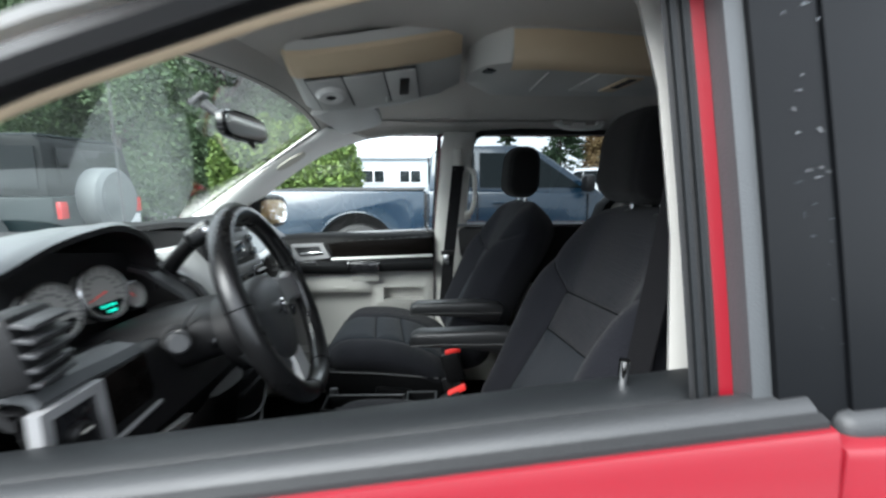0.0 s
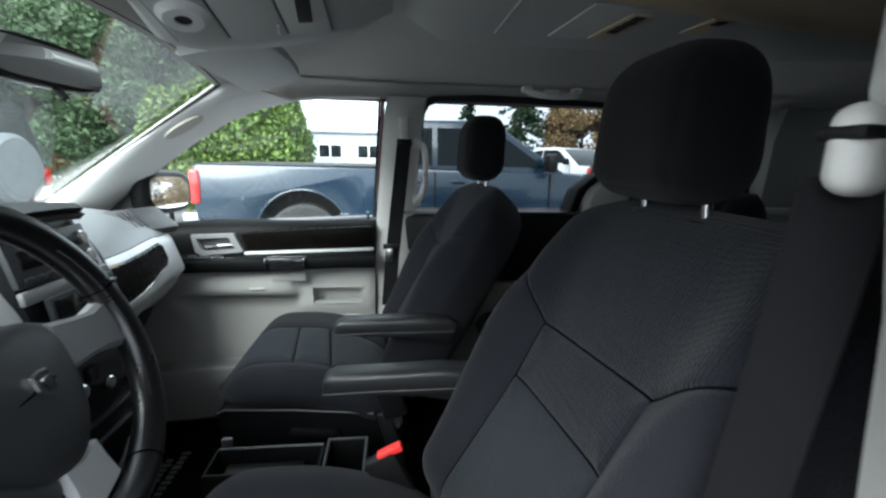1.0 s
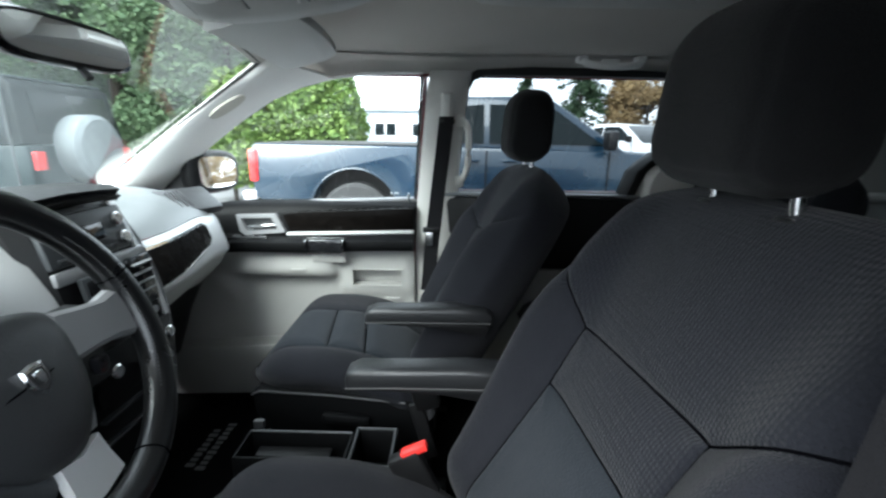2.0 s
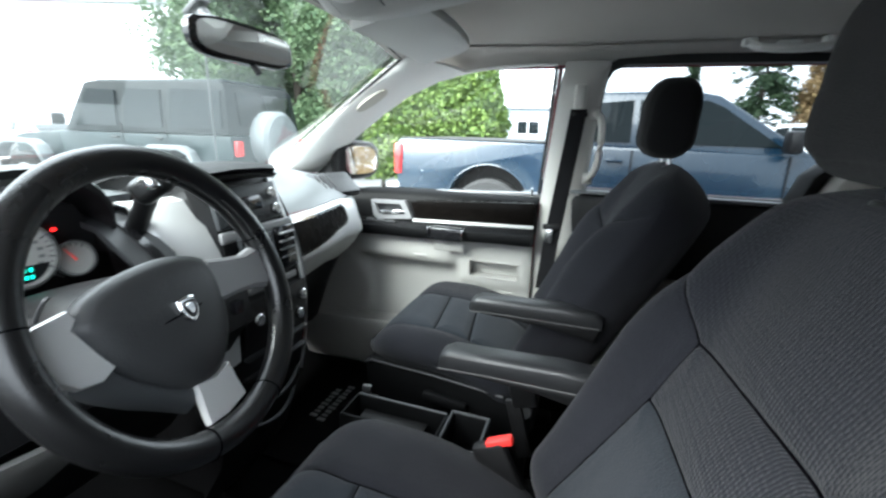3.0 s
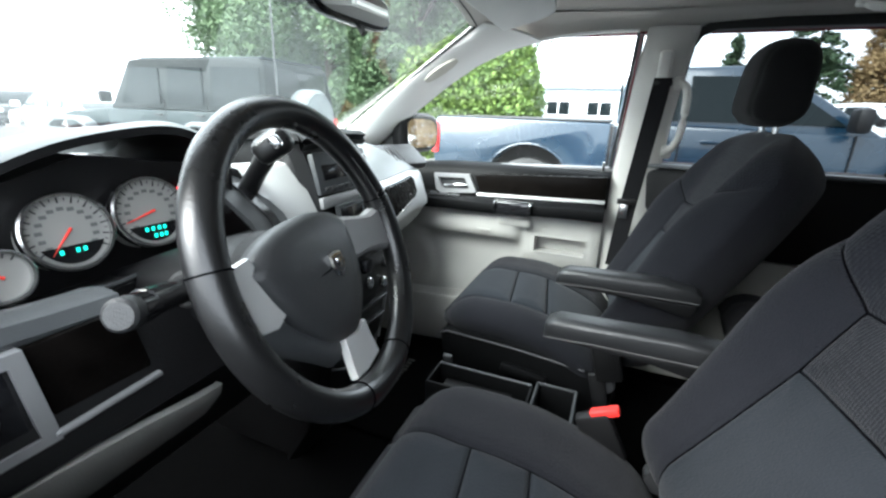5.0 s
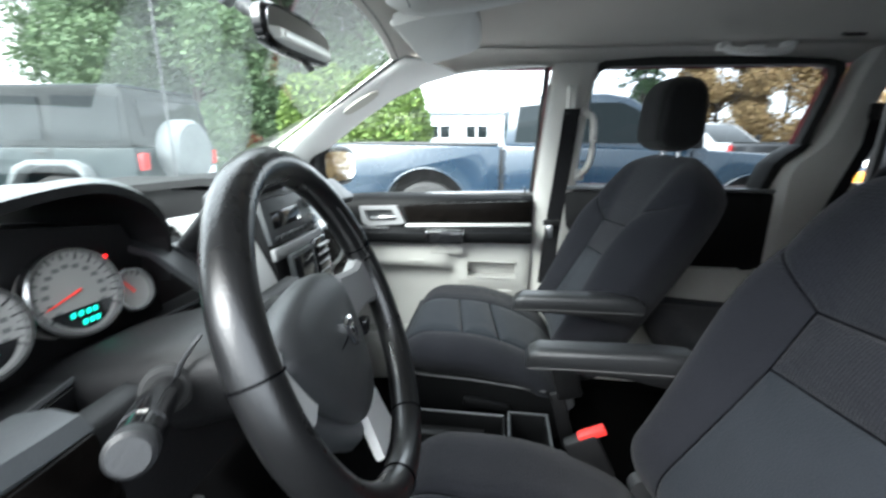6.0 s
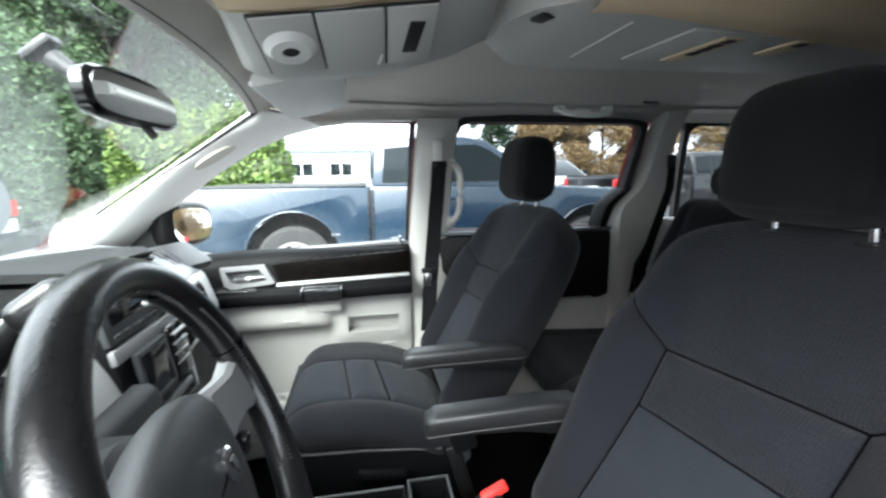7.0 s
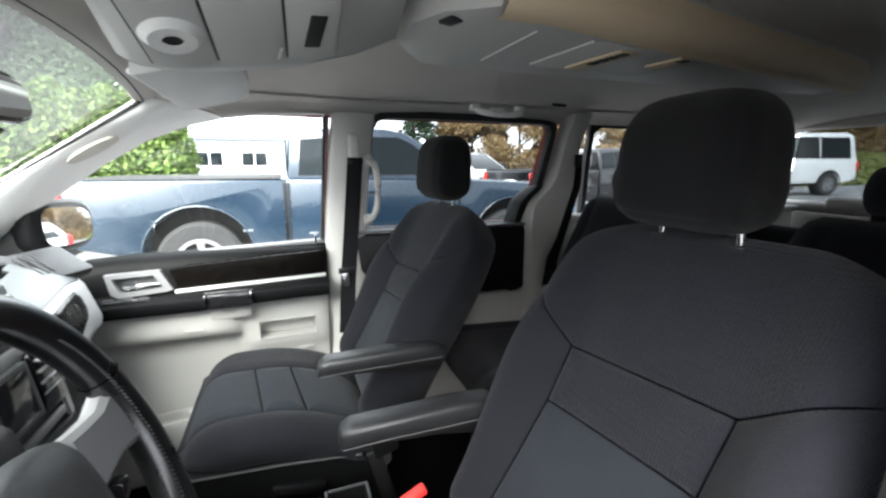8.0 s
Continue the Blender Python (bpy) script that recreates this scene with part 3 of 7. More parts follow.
    # black sail behind the mirror, and the mirror
    put("mirror_sail", prism([(-0.96, 1.15), (-0.80, 1.15), (-0.815, 1.24), (-0.84, 1.288), (-0.93, 1.21)], "y", 1.944, 1.972, 0.003), BLACK, "black plastic mirror base")
    mx, my, mz = -0.757, 2.000, 1.272
    shell_pts = []
    for d, s in ((0.0, 0.86), (0.010, 0.98), (0.035, 1.0), (0.07, 0.86), (0.10, 0.45)):
        ring = []
        for i in range(28):
            a = i * math.tau / 28
            ca, sa = math.cos(a), math.sin(a)
            yy = my + 0.088 * s * math.copysign(abs(ca) ** 0.55, ca)
            zz = mz + 0.078 * s * math.copysign(abs(sa) ** 0.55, sa) * (1.0 - 0.10 * ca)
            ring.append((mx - d + 0.52 * (yy - my), yy + 0.4 * d, zz))
        shell_pts.append(ring)
    mi = put("side_mirror", loft(shell_pts), BLACK, "dark grey door mirror shell")
    face = []
    for i in range(28):
        a = i * math.tau / 28
        ca, sa = math.cos(a), math.sin(a)
        yy = my + 0.064 * math.copysign(abs(ca) ** 0.5, ca)
        face.append((mx + 0.009 + 0.52 * (yy - my) - 0.0050 * math.sin(a), yy - 0.004, mz + 0.054 * math.copysign(abs(sa) ** 0.55, sa) * (1 - 0.10 * ca)))
    put("mirror_glass", loft([face, [(x - 0.004, y + 0.002, z) for x, y, z in face]]), MIRROR, "", mi)
    put("mirror_arm", box((-0.82, 1.985, 1.20), (0.06, 0.05, 0.04), 0.012), BLACK, "", mi)
    return e


def sliding_door():
    e = thing("sliding_door", "closed sliding passenger door with dark upper panel", "sliding door", (0.5, 1.95, 0.9))
    o = Vector((0.5, 1.95, 0.9))

    def put(name, bm, mat, label="", parent=None):
        bmesh.ops.translate(bm, verts=bm.verts, vec=-o)
        return part(name, bm, mat, parent or e, label)

    put("upper_panel", box((0.50, 1.935, 1.08), (0.86, 0.06, 0.26), 0.02), BLACK, "black upper door panel")
    put("sill", box((0.47, 1.94, 1.216), (0.80, 0.07, 0.014), 0.005), DASHTOP, "grey window sill strip")
    put("lower_panel", box((0.50, 1.93, 0.72), (0.86, 0.05, 0.46), 0.015), STONE, "light grey lower door panel")
    inner = [(0.098, 1.222), (0.12, 1.36), (0.135, 1.50), (0.142, 1.56), (0.158, 1.59), (0.19, 1.604), (0.35, 1.607), (0.60, 1.606), (0.80, 1.602), (0.842, 1.594), (0.85, 1.57), (0.80, 1.36), (0.74, 1.222)]
    c = Vector((0.47, 1.40))
    outer = [tuple(Vector(p) + (Vector(p) - c).normalized() * 0.022) for p in inner]
    ins = [tuple(Vector(p) - (Vector(p) - c).normalized() * 0.006) for p in inner]
    put("window_seal", frame_ring(ins, outer, lambda a, b, c: (a, side_y(b) + c, b), -0.012, 0.02), RUBBER, "black rubber window seal")
    put("window_frame", frame_ring([tuple(Vector(p) - (Vector(p) - c).normalized() * 0.003) for p in inner], [tuple(Vector(p) + (Vector(p) - c).normalized() * 0.05) for p in inner], lambda a, b, c: (a, side_y(b) + c, b), 0.024, 0.05), RED, "red painted window frame")
    bm = bmesh.new()
    bm.faces.new([bm.verts.new((x, side_y(z) + 0.022, z)) for x, z in inner])
    put("pane", bm, PRIVACY, "tinted side glass")
    rows = [[(x0, 1.935, z), (x0 + 0.02, 1.91, z), (x1 - 0.01, 1.915, z), (x1, 1.94, z)] for z, x0, x1 in ((0.55, 0.66, 0.735), (0.95, 0.665, 0.735), (1.22, 0.675, 0.735), (1.25, 0.685, 0.745), (1.30, 0.70, 0.765), (1.335, 0.735, 0.80), (1.365, 0.775, 0.835))]
    put("belt_cover", sheet(rows, 0.03, (0, 1, 0)), BLACK, "black sweeping trim towards the rear pillar")
    return e


def rear_side():
    """Quarter panels, their long windows, and the pillars in the back of the van."""
    left = spline([(0.745, 0, 0.45), (0.738, 0, 0.80), (0.736, 0, 1.10), (0.738, 0, 1.235), (0.757, 0, 1.295), (0.80, 0, 1.335), (0.838, 0, 1.375), (0.870, 0, 1.462), (0.897, 0, 1.58), (0.915, 0, 1.66)], 34)
    right = [(0.45, 0.80), (0.80, 0.81), (1.08, 0.85), (1.26, 0.95), (1.32, 0.985), (1.46, 0.985), (1.57, 1.01), (1.66, 1.04)]
    rows = []
    for p in left:
        x1 = right[-1][1]
        for (za, xa), (zb, xb) in zip(right, right[1:]):
            if za - 0.01 <= p.z <= zb + 1e-6:
                x1 = lerp(xa, xb, (p.z - za) / (zb - za))
        x0, z = p.x, p.z
        y = 1.875 + 0.02 * smooth(1.2, 1.35, z) - 0.02 * smooth(1.5, 1.66, z)
        w = x1 - x0
        rows.append([(x0, y + 0.06, z), (x0 + 0.006, y + 0.014, z), (x0 + 0.02, y, z), (x0 + w * 0.55, y - 0.004, z), (x1 - 0.015, y + 0.012, z), (x1, y + 0.06, z)])
    structure("trim", loft(rows), PILLARSHADE, "pale curved trim of the rear door pillar", "pillar trim")
    for side in (1, -1):
        y = 1.92 if side > 0 else 2 * MID - 1.92
        ob = structure("wall_quarter", box((1.60, y, 0.84), (1.40, 0.10, 0.80), 0.03), STONE, "grey side trim in the rear of the van", "side trim")
        part("ledge", box((1.60, y - 0.05 * side, 1.235), (1.32, 0.10, 0.030), 0.012), STONE, ob)
        post = [(1.44, 1.24), (2.22, 1.24), (2.18, 1.62), (1.49, 1.62), (1.455, 1.50)]
        part("rear_pillar", prism(post, "y", y - 0.045, y + 0.05, 0.012), SHADEDGREY, ob, "cloth rear pillar trim, darkened for the dim rear of the van")
        part("speaker_grille", box((1.76, y - 0.047 * side, 1.335), (0.10, 0.012, 0.07), 0.006), SILL, ob, "dark grille")
    inner = [(1.05, 1.255), (1.06, 1.45), (1.075, 1.575), (1.11, 1.597), (1.30, 1.594), (1.42, 1.588), (1.445, 1.56), (1.42, 1.26)]
    w = thing("window_1", "fixed rear side window with a black border", "window", (1.25, 1.95, 1.42), kind="structure")
    fr = frame_ring([(x - 1.25, z - 1.42) for x, z in inner], [((x - 1.25) * 1.12, (z - 1.42) * 1.2) for x, z in inner], lambda a, b, c: (a, c, b), -0.01, 0.015)
    part("window_frame", fr, RUBBER, w)
    bm = bmesh.new()
    bm.faces.new([bm.verts.new((x - 1.25, 0.018, z - 1.42)) for x, z in inner])
    part("pane", bm, PRIVACY, w)
    w = thing("window_2", "fixed rear side window with dark tinted glass", "window", (1.25, 0.43, 1.42), kind="structure")
    part("pane", prism([(-0.90, -0.2), (0.20, -0.2), (0.20, 0.24), (-0.97, 0.24)], "y", 0.0, 0.008), PRIVACY, w)
    w = thing("window_3", "tinted tailgate window above pale grey trim", "window", (2.30, MID, 1.42), kind="structure")
    part("pane", prism([(-0.74, -0.20), (0.74, -0.20), (0.71, 0.21), (-0.71, 0.21)], "x", 0.0, 0.008), PRIVACY, w)
    part("lower_trim", box((-0.03, 0, -0.175), (0.08, 1.50, 0.05), 0.016, 3), STONE, w, "pale grey trim")
    part("upper_trim", box((-0.03, 0, 0.215), (0.08, 1.44, 0.05), 0.016, 3), LINER, w)
    for k in (-0.38, 0.38):
        part("latch_cover", box((-0.06, k, -0.150), (0.10, 0.26, 0.06), 0.024, 3), STONE, w)
    # belt on the rear pillar
    e = thing("rear_seat_belt", "dark seat belt on the rear pillar", "seat belt", (0.958, 1.882, 1.462))
    part("guide", box((0, 0, 0), (0.03, 0.02, 0.05), 0.006), BLACK, e)
    part("webbing", sheet([[(-0.016, -0.006, -0.01), (0.016, -0.006, -0.01)], [(-0.026, -0.012, -0.10), (0.010, -0.012, -0.10)], [(-0.16, -0.05, -0.42), (-0.12, -0.05, -0.42)]], 0.002, (0, 1, 0)), WEB, e)


def driver_door():
    """The door whose open window the camera enters by."""
    e = thing("driver_door", "closed red driver door with its window wound down", "car door", (0.0, 0.40, 0.9))
    o = Vector((0.0, 0.40, 0.9))

    def put(name, bm, mat, label="", parent=None):
        bmesh.ops.translate(bm, verts=bm.verts, vec=-o)
        return part(name, bm, mat, parent or e, label)

    def run(sec, x0=-0.95, x1=0.285, slope=0.12):
        return loft([[(x, y, z + slope * x) for y, z in sec] for x in (x0, -0.6, -0.3, 0.0, 0.15, x1)])

    put("inner_panel", run([(0.398, 1.184), (0.404, 1.189), (0.446, 1.190), (0.462, 1.182), (0.468, 1.14), (0.450, 0.60), (0.400, 0.60)], x1=0.24), DOORTOP, "black door panel top")
    put("window_slot", run([(0.387, 1.168), (0.397, 1.168), (0.397, 1.0), (0.387, 1.0)]), RUBBER, "black glass slot")
    put("belt_moulding", run([(0.350, 1.184), (0.353, 1.191), (0.362, 1.196), (0.378, 1.197), (0.386, 1.192), (0.386, 1.10), (0.350, 1.10)]), SILL, "weathered grey belt moulding")
    put("lower_moulding", run([(0.339, 1.178), (0.340, 1.187), (0.349, 1.190), (0.349, 1.10), (0.342, 1.10)]), SLOTBLACK, "black lower moulding strip")
    put("outer_skin", run([(0.331, 1.170), (0.335, 1.181), (0.348, 1.183), (0.348, 0.30), (0.332, 0.30), (0.318, 0.80), (0.324, 1.08)], x0=-0.95, x1=0.288), RED, "red painted outer skin")
    put("lock_pin", tube([(0.160, 0.430, 1.195), (0.162, 0.431, 1.234)], [0.004, 0.0055], 10), CHROME, "bright lock pin")
    # upright frame behind the opening: black channel, red edge, grey applique
    def upright(x0, x1, y0, y1, lean=0.018, top=1.63, slant=0.0):
        rows = []
        for k in range(8):
            v = k / 7
            z = lerp(1.185, top, v)
            dx = -lean * v - 0.012 * v * v
            dy = 0.075 * v
            rows.append([(x0 + dx, y0 + dy, z), (x1 + dx, y0 + dy, z), (x1 + slant * 0.2 + dx, y1 + dy, z), (x0 + slant + dx, y1 + dy, z)])
        return loft(rows)
    put("channel", upright(0.205, 0.232, 0.385, 0.425, slant=0.026), SLOTBLACK, "black window channel")
    for x in (0.2105, 0.2215):
        put("channel_lip", upright(x, x + 0.0045, 0.380, 0.384), DOORTOP)
    put("red_edge", upright(0.2325, 0.2455, 0.386, 0.402), RED, "red painted frame edge")
    put("applique_edge", upright(0.246, 0.263, 0.362, 0.40), GREYTRIM, "grey rounded frame edge")
    put("applique", upright(0.2635, 0.322, 0.356, 0.40), APPLIQUE, "black pillar applique with water drops")
    put("rear_applique", upright(0.3235, 0.40, 0.353, 0.40), APPLIQUE, "black pillar applique with water drops")
    put("dark_glass", upright(0.402, 0.80, 0.366, 0.374), APPLIQUE, "dark tinted glass edge")
    # header of the frame, sloping down to the front
    pts = [(0.20, 0.462, 1.628), (0.0, 0.462, 1.618), (-0.14, 0.46, 1.592), (-0.27, 0.458, 1.552), (-0.42, 0.452, 1.500), (-0.55, 0.448, 1.44), (-0.75, 0.44, 1.33), (-0.95, 0.42, 1.20)]
    put("window_header", tube(spline(pts, 24), 0.026, 8, flat=0.8), BLACK, "black window frame header")
    put("header_trim", tube([p + Vector((0, 0.034, -0.012)) for p in spline(pts, 24)], 0.008, 8, flat=0.8), TAN, "tan inner header trim")
    drops = bmesh.new()
    rnd = random.Random(5)
    for k in range(34):
        v = rnd.random()
        z = lerp(1.27, 1.56, v)
        v = (z - 1.185) / 0.445
        x = rnd.choice((0.297, 0.325, 0.315)) + rnd.uniform(-0.007, 0.007) - 0.018 * v - 0.012 * v * v
        box((x, 0.3552 + 0.075 * v, z), (rnd.uniform(0.002, 0.006), 0.0016, rnd.uniform(0.001, 0.002)), 0, rot=(0, rnd.uniform(-30, 10), 0), bm=drops)
    put("water_drops", drops, glass("water", (0.98, 0.99, 1.0)), "water drops")
    return e


def rear_driver_door():
    e = thing("sliding_door", "closed sliding door behind the driver, black glazed above red", "sliding door", (0.8, 0.40, 0.9))
    part("belt_moulding", box((0.0, -0.028, 0.340), (0.99, 0.05, 0.036), 0.014, 3, rot=(0, -4.6, 0)), SILL, e, "weathered grey belt moulding")
    part("outer_skin", box((0.0, -0.05, -0.085), (0.99, 0.035, 0.80), 0.012, rot=(0, -1.5, 0)), RED, e, "red painted outer skin")
    part("pane", prism([(0.0, 0.32), (0.5, 0.40), (0.5, 0.70), (0.0, 0.70)], "y", 0.0, 0.01), PRIVACY, e, "dark privacy glass")


shell()
windshield()
pillar_trims()
for s in (1, -1):
    belt_pillar(s)
    seat_belt(s)
pillar_grab()
front_door()
sliding_door()
rear_side()
driver_door()
rear_driver_door()


# ---- seats ----
def near_line(p, lines):
    best = 9.0
    for a, b in lines:
        ax, ay = a
        dx, dy = b[0] - ax, b[1] - ay
        t = max(0.0, min(1.0, ((p[0] - ax) * dx + (p[1] - ay) * dy) / (dx * dx + dy * dy)))
        best = min(best, math.hypot(p[0] - ax - t * dx, p[1] - ay - t * dy))
    return best


SEAMS = []


def cushion_mesh(place, width, front, back, length, lines, region, n=150, rows=190, round_end=0.06, bolster=0.05, bolster_at=0.20, bolster_run=None, edge=4.0, tuck=0.16):
    """A padded slab: place(s, h, d) gives a point at s across, h along and d out of the face; width(h) is the half width.
    Seams sink into the face along lines of (s, h); region(s, h) picks the cloth."""
    bm = bmesh.new()
    rings = []
    nb = max(16, n // 5)

    def depth(s, h):
        near = min(h, length - h)
        end = max(math.sqrt(max(0.0, 1 - (1 - min(near / round_end, 1.0)) ** 2)), 0.03)
        w = width(h) * (1 - tuck * (1 - end))
        run = bolster_run(h) if bolster_run else 1.0
        return (front + run * bolster * math.exp(-((abs(s) - bolster_at) / 0.058) ** 2)) * max(0.0, 1 - abs(s / w) ** edge) ** 0.5 * end
    for i in range(rows + 1):
        h = length * i / rows
        near_end = min(h, length - h)
        end = max(math.sqrt(max(0.0, 1 - (1 - min(near_end / round_end, 1.0)) ** 2)), 0.03)
        w = width(h) * (1 - tuck * (1 - end))
        run = bolster_run(h) if bolster_run else 1.0
        close = [ln for ln in lines if min(ln[0][1], ln[1][1]) - 0.04 < h < max(ln[0][1], ln[1][1]) + 0.04]
        ring = []
        for k in range(n + 1):
            t = 2 * k / n - 1
            s = w * (0.8 * t + 0.2 * math.sin(t * math.pi / 2))
            q = max(0.0, 1 - abs(s / w) ** edge) ** 0.5
            d = depth(s, h)
            g = near_line((s, h), close) if close else 9.0
            if g < 0.06:
                d -= (0.0060 * math.exp(-(g / 0.0040) ** 2) + 0.0055 * math.exp(-(g / 0.020) ** 2)) * min(1, q * 1.3)
            ring.append((bm.verts.new(place(s, h, d)), s, h, region(s, h)))
        for k in range(1, nb):
            t = 1 - 2 * k / nb
            s = w * (0.6 * t + 0.4 * math.sin(t * math.pi / 2))
            ring.append((bm.verts.new(place(s, h, -back * end * max(0.0, 1 - abs(s / w) ** 4) ** 0.5)), s, h, 0))
        rings.append(ring)
    m = len(rings[0])
    for a, b in zip(rings, rings[1:]):
        for k in range(m):
            j = (k + 1) % m
            f = bm.faces.new((a[k][0], a[j][0], b[j][0], b[k][0]))
            f.material_index = a[k][3] if k < n else 0
    bm.faces.new([p[0] for p in rings[0]])
    bm.faces.new([p[0] for p in reversed(rings[-1])])
    for (sa, ha), (sb, hb) in lines:
        count = max(2, int(math.hypot(sb - sa, hb - ha) / 0.006))
        pts = []
        for k in range(count + 1):
            s, h = lerp(sa, sb, k / count), lerp(ha, hb, k / count)
            if 0.012 < h < length - 0.012 and abs(s) < width(h) - 0.004:
                pts.append(place(s, h, depth(s, h) - 0.0102))
        if len(pts) > 1:
            SEAMS.append(pts)
    return bm


PADDING = {}


def padded(name, make, mats, parent, label=""):
    """A padded part whose mesh is shared by all seats of one kind."""
    if name not in PADDING:
        SEAMS.clear()
        body = finish(make(), name, mats, 180)
        PADDING[name] = body, [finish(tube(pts, 0.0013, 6), "seam", [THREAD], 180) for pts in SEAMS]
    ob = new(name, PADDING[name][0])
    ob.parent = parent
    if label:
        ob["label"] = label
    for data in PADDING[name][1]:
        seam = new("seam", data)
        seam.parent = ob
    return ob


def front_seat(name, at, arm, label, lift=0.0):
    """A captain's chair; arm is +1 where its armrest hangs on the passenger-door side of it, -1 on the other."""
    e = thing(name, label, "car seat", (0, 0, 0), group="front seats")
    u, n = Vector((0.447, 0, 0.894)), Vector((-0.894, 0, 0.447))
    base = Vector((0.133, 0, 0.800))
    seams = []
    for sg, low, run in ((1, 0.386, ((0.162, 0.403), (0.207, 0.433), (0.240, 0.470))), (-1, 0.413, ((0.180, 0.444), (0.234, 0.483), (0.258, 0.515)))):
        at_s = (0.132, low)
        for nxt in run:
            seams.append(((at_s[0] * sg, at_s[1]), (nxt[0] * sg, nxt[1])))
            at_s = nxt
        seams += [((0.132 * sg, low), (0.130 * sg, low - 0.097)), ((0.130 * sg, low - 0.097), (0.150 * sg, 0.0))]
    seams += [((-0.132, 0.413), (0.132, 0.386)), ((-0.130, 0.316), (0.130, 0.289))]

    def region(s, h):
        cross = 0.3975 - 0.0912 * s
        if h > cross:
            return 1 if abs(s) < 0.137 + (h - cross) * 1.6 else 0
        if abs(s) > (0.132 if h > cross - 0.095 else 0.128 + max(0, 0.30 - h) * 0.07):
            return 0
        return 1 if h > cross - 0.095 else 2

    def width(h):
        return (0.240 + 0.034 * smooth(0.08, 0.42, h)) * math.sqrt(max(0.05, 1 - max(0.0, (h - 0.40) / 0.244) ** 3.6))
    def front_back():
        return cushion_mesh(lambda s, h, d: base + u * h + n * d + Vector((0, s, 0)), width, 0.034, 0.115, 0.622, seams, region, round_end=0.075, bolster=0.078, bolster_at=0.215, bolster_run=lambda h: 1 - 0.62 * smooth(0.32, 0.58, h))
    padded("backrest", front_back, [CLOTH, MESHCLOTH, SEATINSERT, THREAD], e, "charcoal cloth backrest with stitched panels")
    # cushion: along x from the back to the front edge, crowned towards the front
    lines = [((-0.165, 0.275), (0.075, 0.305)), ((-0.165, 0.175), (0.075, 0.210)), ((0.075, 0.0), (0.075, 0.33)), ((0.075, 0.33), (0.088, 0.44)), ((-0.165, 0.0), (-0.165, 0.33)), ((-0.165, 0.33), (-0.172, 0.44))]

    def cregion(s, h):
        return 2 if -0.165 < s < 0.075 else 0

    def cwidth(h):
        return 0.262 - 0.012 * smooth(0.32, 0.45, h)

    def crown(s, h, d):
        x = 0.145 - h
        return Vector((x - 0.12 * max(0.0, h - 0.33) * (d < 0), s, 0.808 - 1.2 * max(0.0, x + 0.15) ** 2 - 0.7 * max(0.0, -0.20 - x) ** 2 + d))

    def front_cushion():
        return cushion_mesh(crown, cwidth, 0.056, 0.070, 0.443, lines, cregion, round_end=0.085, bolster=0.010, bolster_at=0.215, edge=4.2, tuck=0.22)
    pad = padded("cushion", front_cushion, [CLOTH, MESHCLOTH, SEATINSERT, THREAD], e, "charcoal cloth seat cushion with cross seams")
    pad.location.z = lift
    # headrest: a soft rounded block, each seat's set at its own height
    hc = Vector((0.3778, 0.028, 1.4512)) if arm > 0 else Vector((0.386, 0.0, 1.457))
    hu, hn = Vector((0.01, 0, 1.0)), Vector((-1.0, 0, 0.01))

    def front_headrest():
        bm = bmesh.new()
        bmesh.ops.create_cube(bm, size=2.0)
        bmesh.ops.subdivide_edges(bm, edges=bm.edges, cuts=27, use_grid_fill=True)
        for v in bm.verts:
            x, y, z = (math.tan(c * 0.70) / math.tan(0.70) for c in v.co)
            p = lerp(4.6, 6.0, smooth(0.0, -0.6, z))
            k = ((abs(x) ** 3.0 + abs(z) ** (3.2 if z > 0 else 5.0)) ** (p / 3.0) + abs(y) ** p) ** (1 / p)
            x, y, z = x / k, y / k, z / k
            wide = 1 - 0.07 * smooth(0.0, 1.0, z) - 0.03 * smooth(-0.2, -1.0, z)
            seam = 0.0035 * math.exp(-((abs(y) - 0.86) / 0.035) ** 2) * (1 if x > 0 else 0)
            v.co = hn * (x * (0.0573 - seam) - 0.004 * z) + Vector((0, y * 0.1025 * wide, 0)) + hu * (z * (0.0880 if z > 0 else 0.0925) + 0.0036 - 0.004 * y * y * max(z, 0))
        return bm
    hr = padded("headrest", front_headrest, [HEADCLOTH], e, "black cloth headrest")
    for y in (-0.070, 0.050) if arm > 0 else (-0.055, 0.055):
        part("post", tube([hc + Vector((0.020, y, -0.20)), hc + Vector((0.010, y, -0.09)), hc + Vector((0.006, y, -0.04))], 0.0065, 10), CHROME, e, "chrome headrest post")
        part("collar", box(hc + Vector((0.010, y, -0.112)), (0.026, 0.026, 0.014), 0.004, rot=(0, 12, 0)), BLACK, e)
    hr.location = hc
    # armrest
    y, fore, up = (0.249, 0.0, 0.0) if arm > 0 else (-0.259, 0.083, 0.020)
    pts = [(-0.088, 0.992), (-0.083, 0.998), (-0.065, 1.003), (0.05, 1.006), (0.12, 1.008), (0.185, 1.004), (0.205, 0.998)]
    rings = []
    for (x, z), s in zip(pts, (0.55, 0.82, 1.0, 1.0, 1.04, 1.04, 0.7)):
        rings.append([(x + fore, y + 0.027 * s * math.copysign(abs(math.cos(a)) ** 0.5, math.cos(a)), z + 0.007 + up + 0.020 * s * math.copysign(abs(math.sin(a)) ** 0.55, math.sin(a))) for a in [k * math.tau / 24 for k in range(24)]])
    ar = part("armrest", loft(rings), PADBLACK, e, "worn dark grey padded armrest", 60)
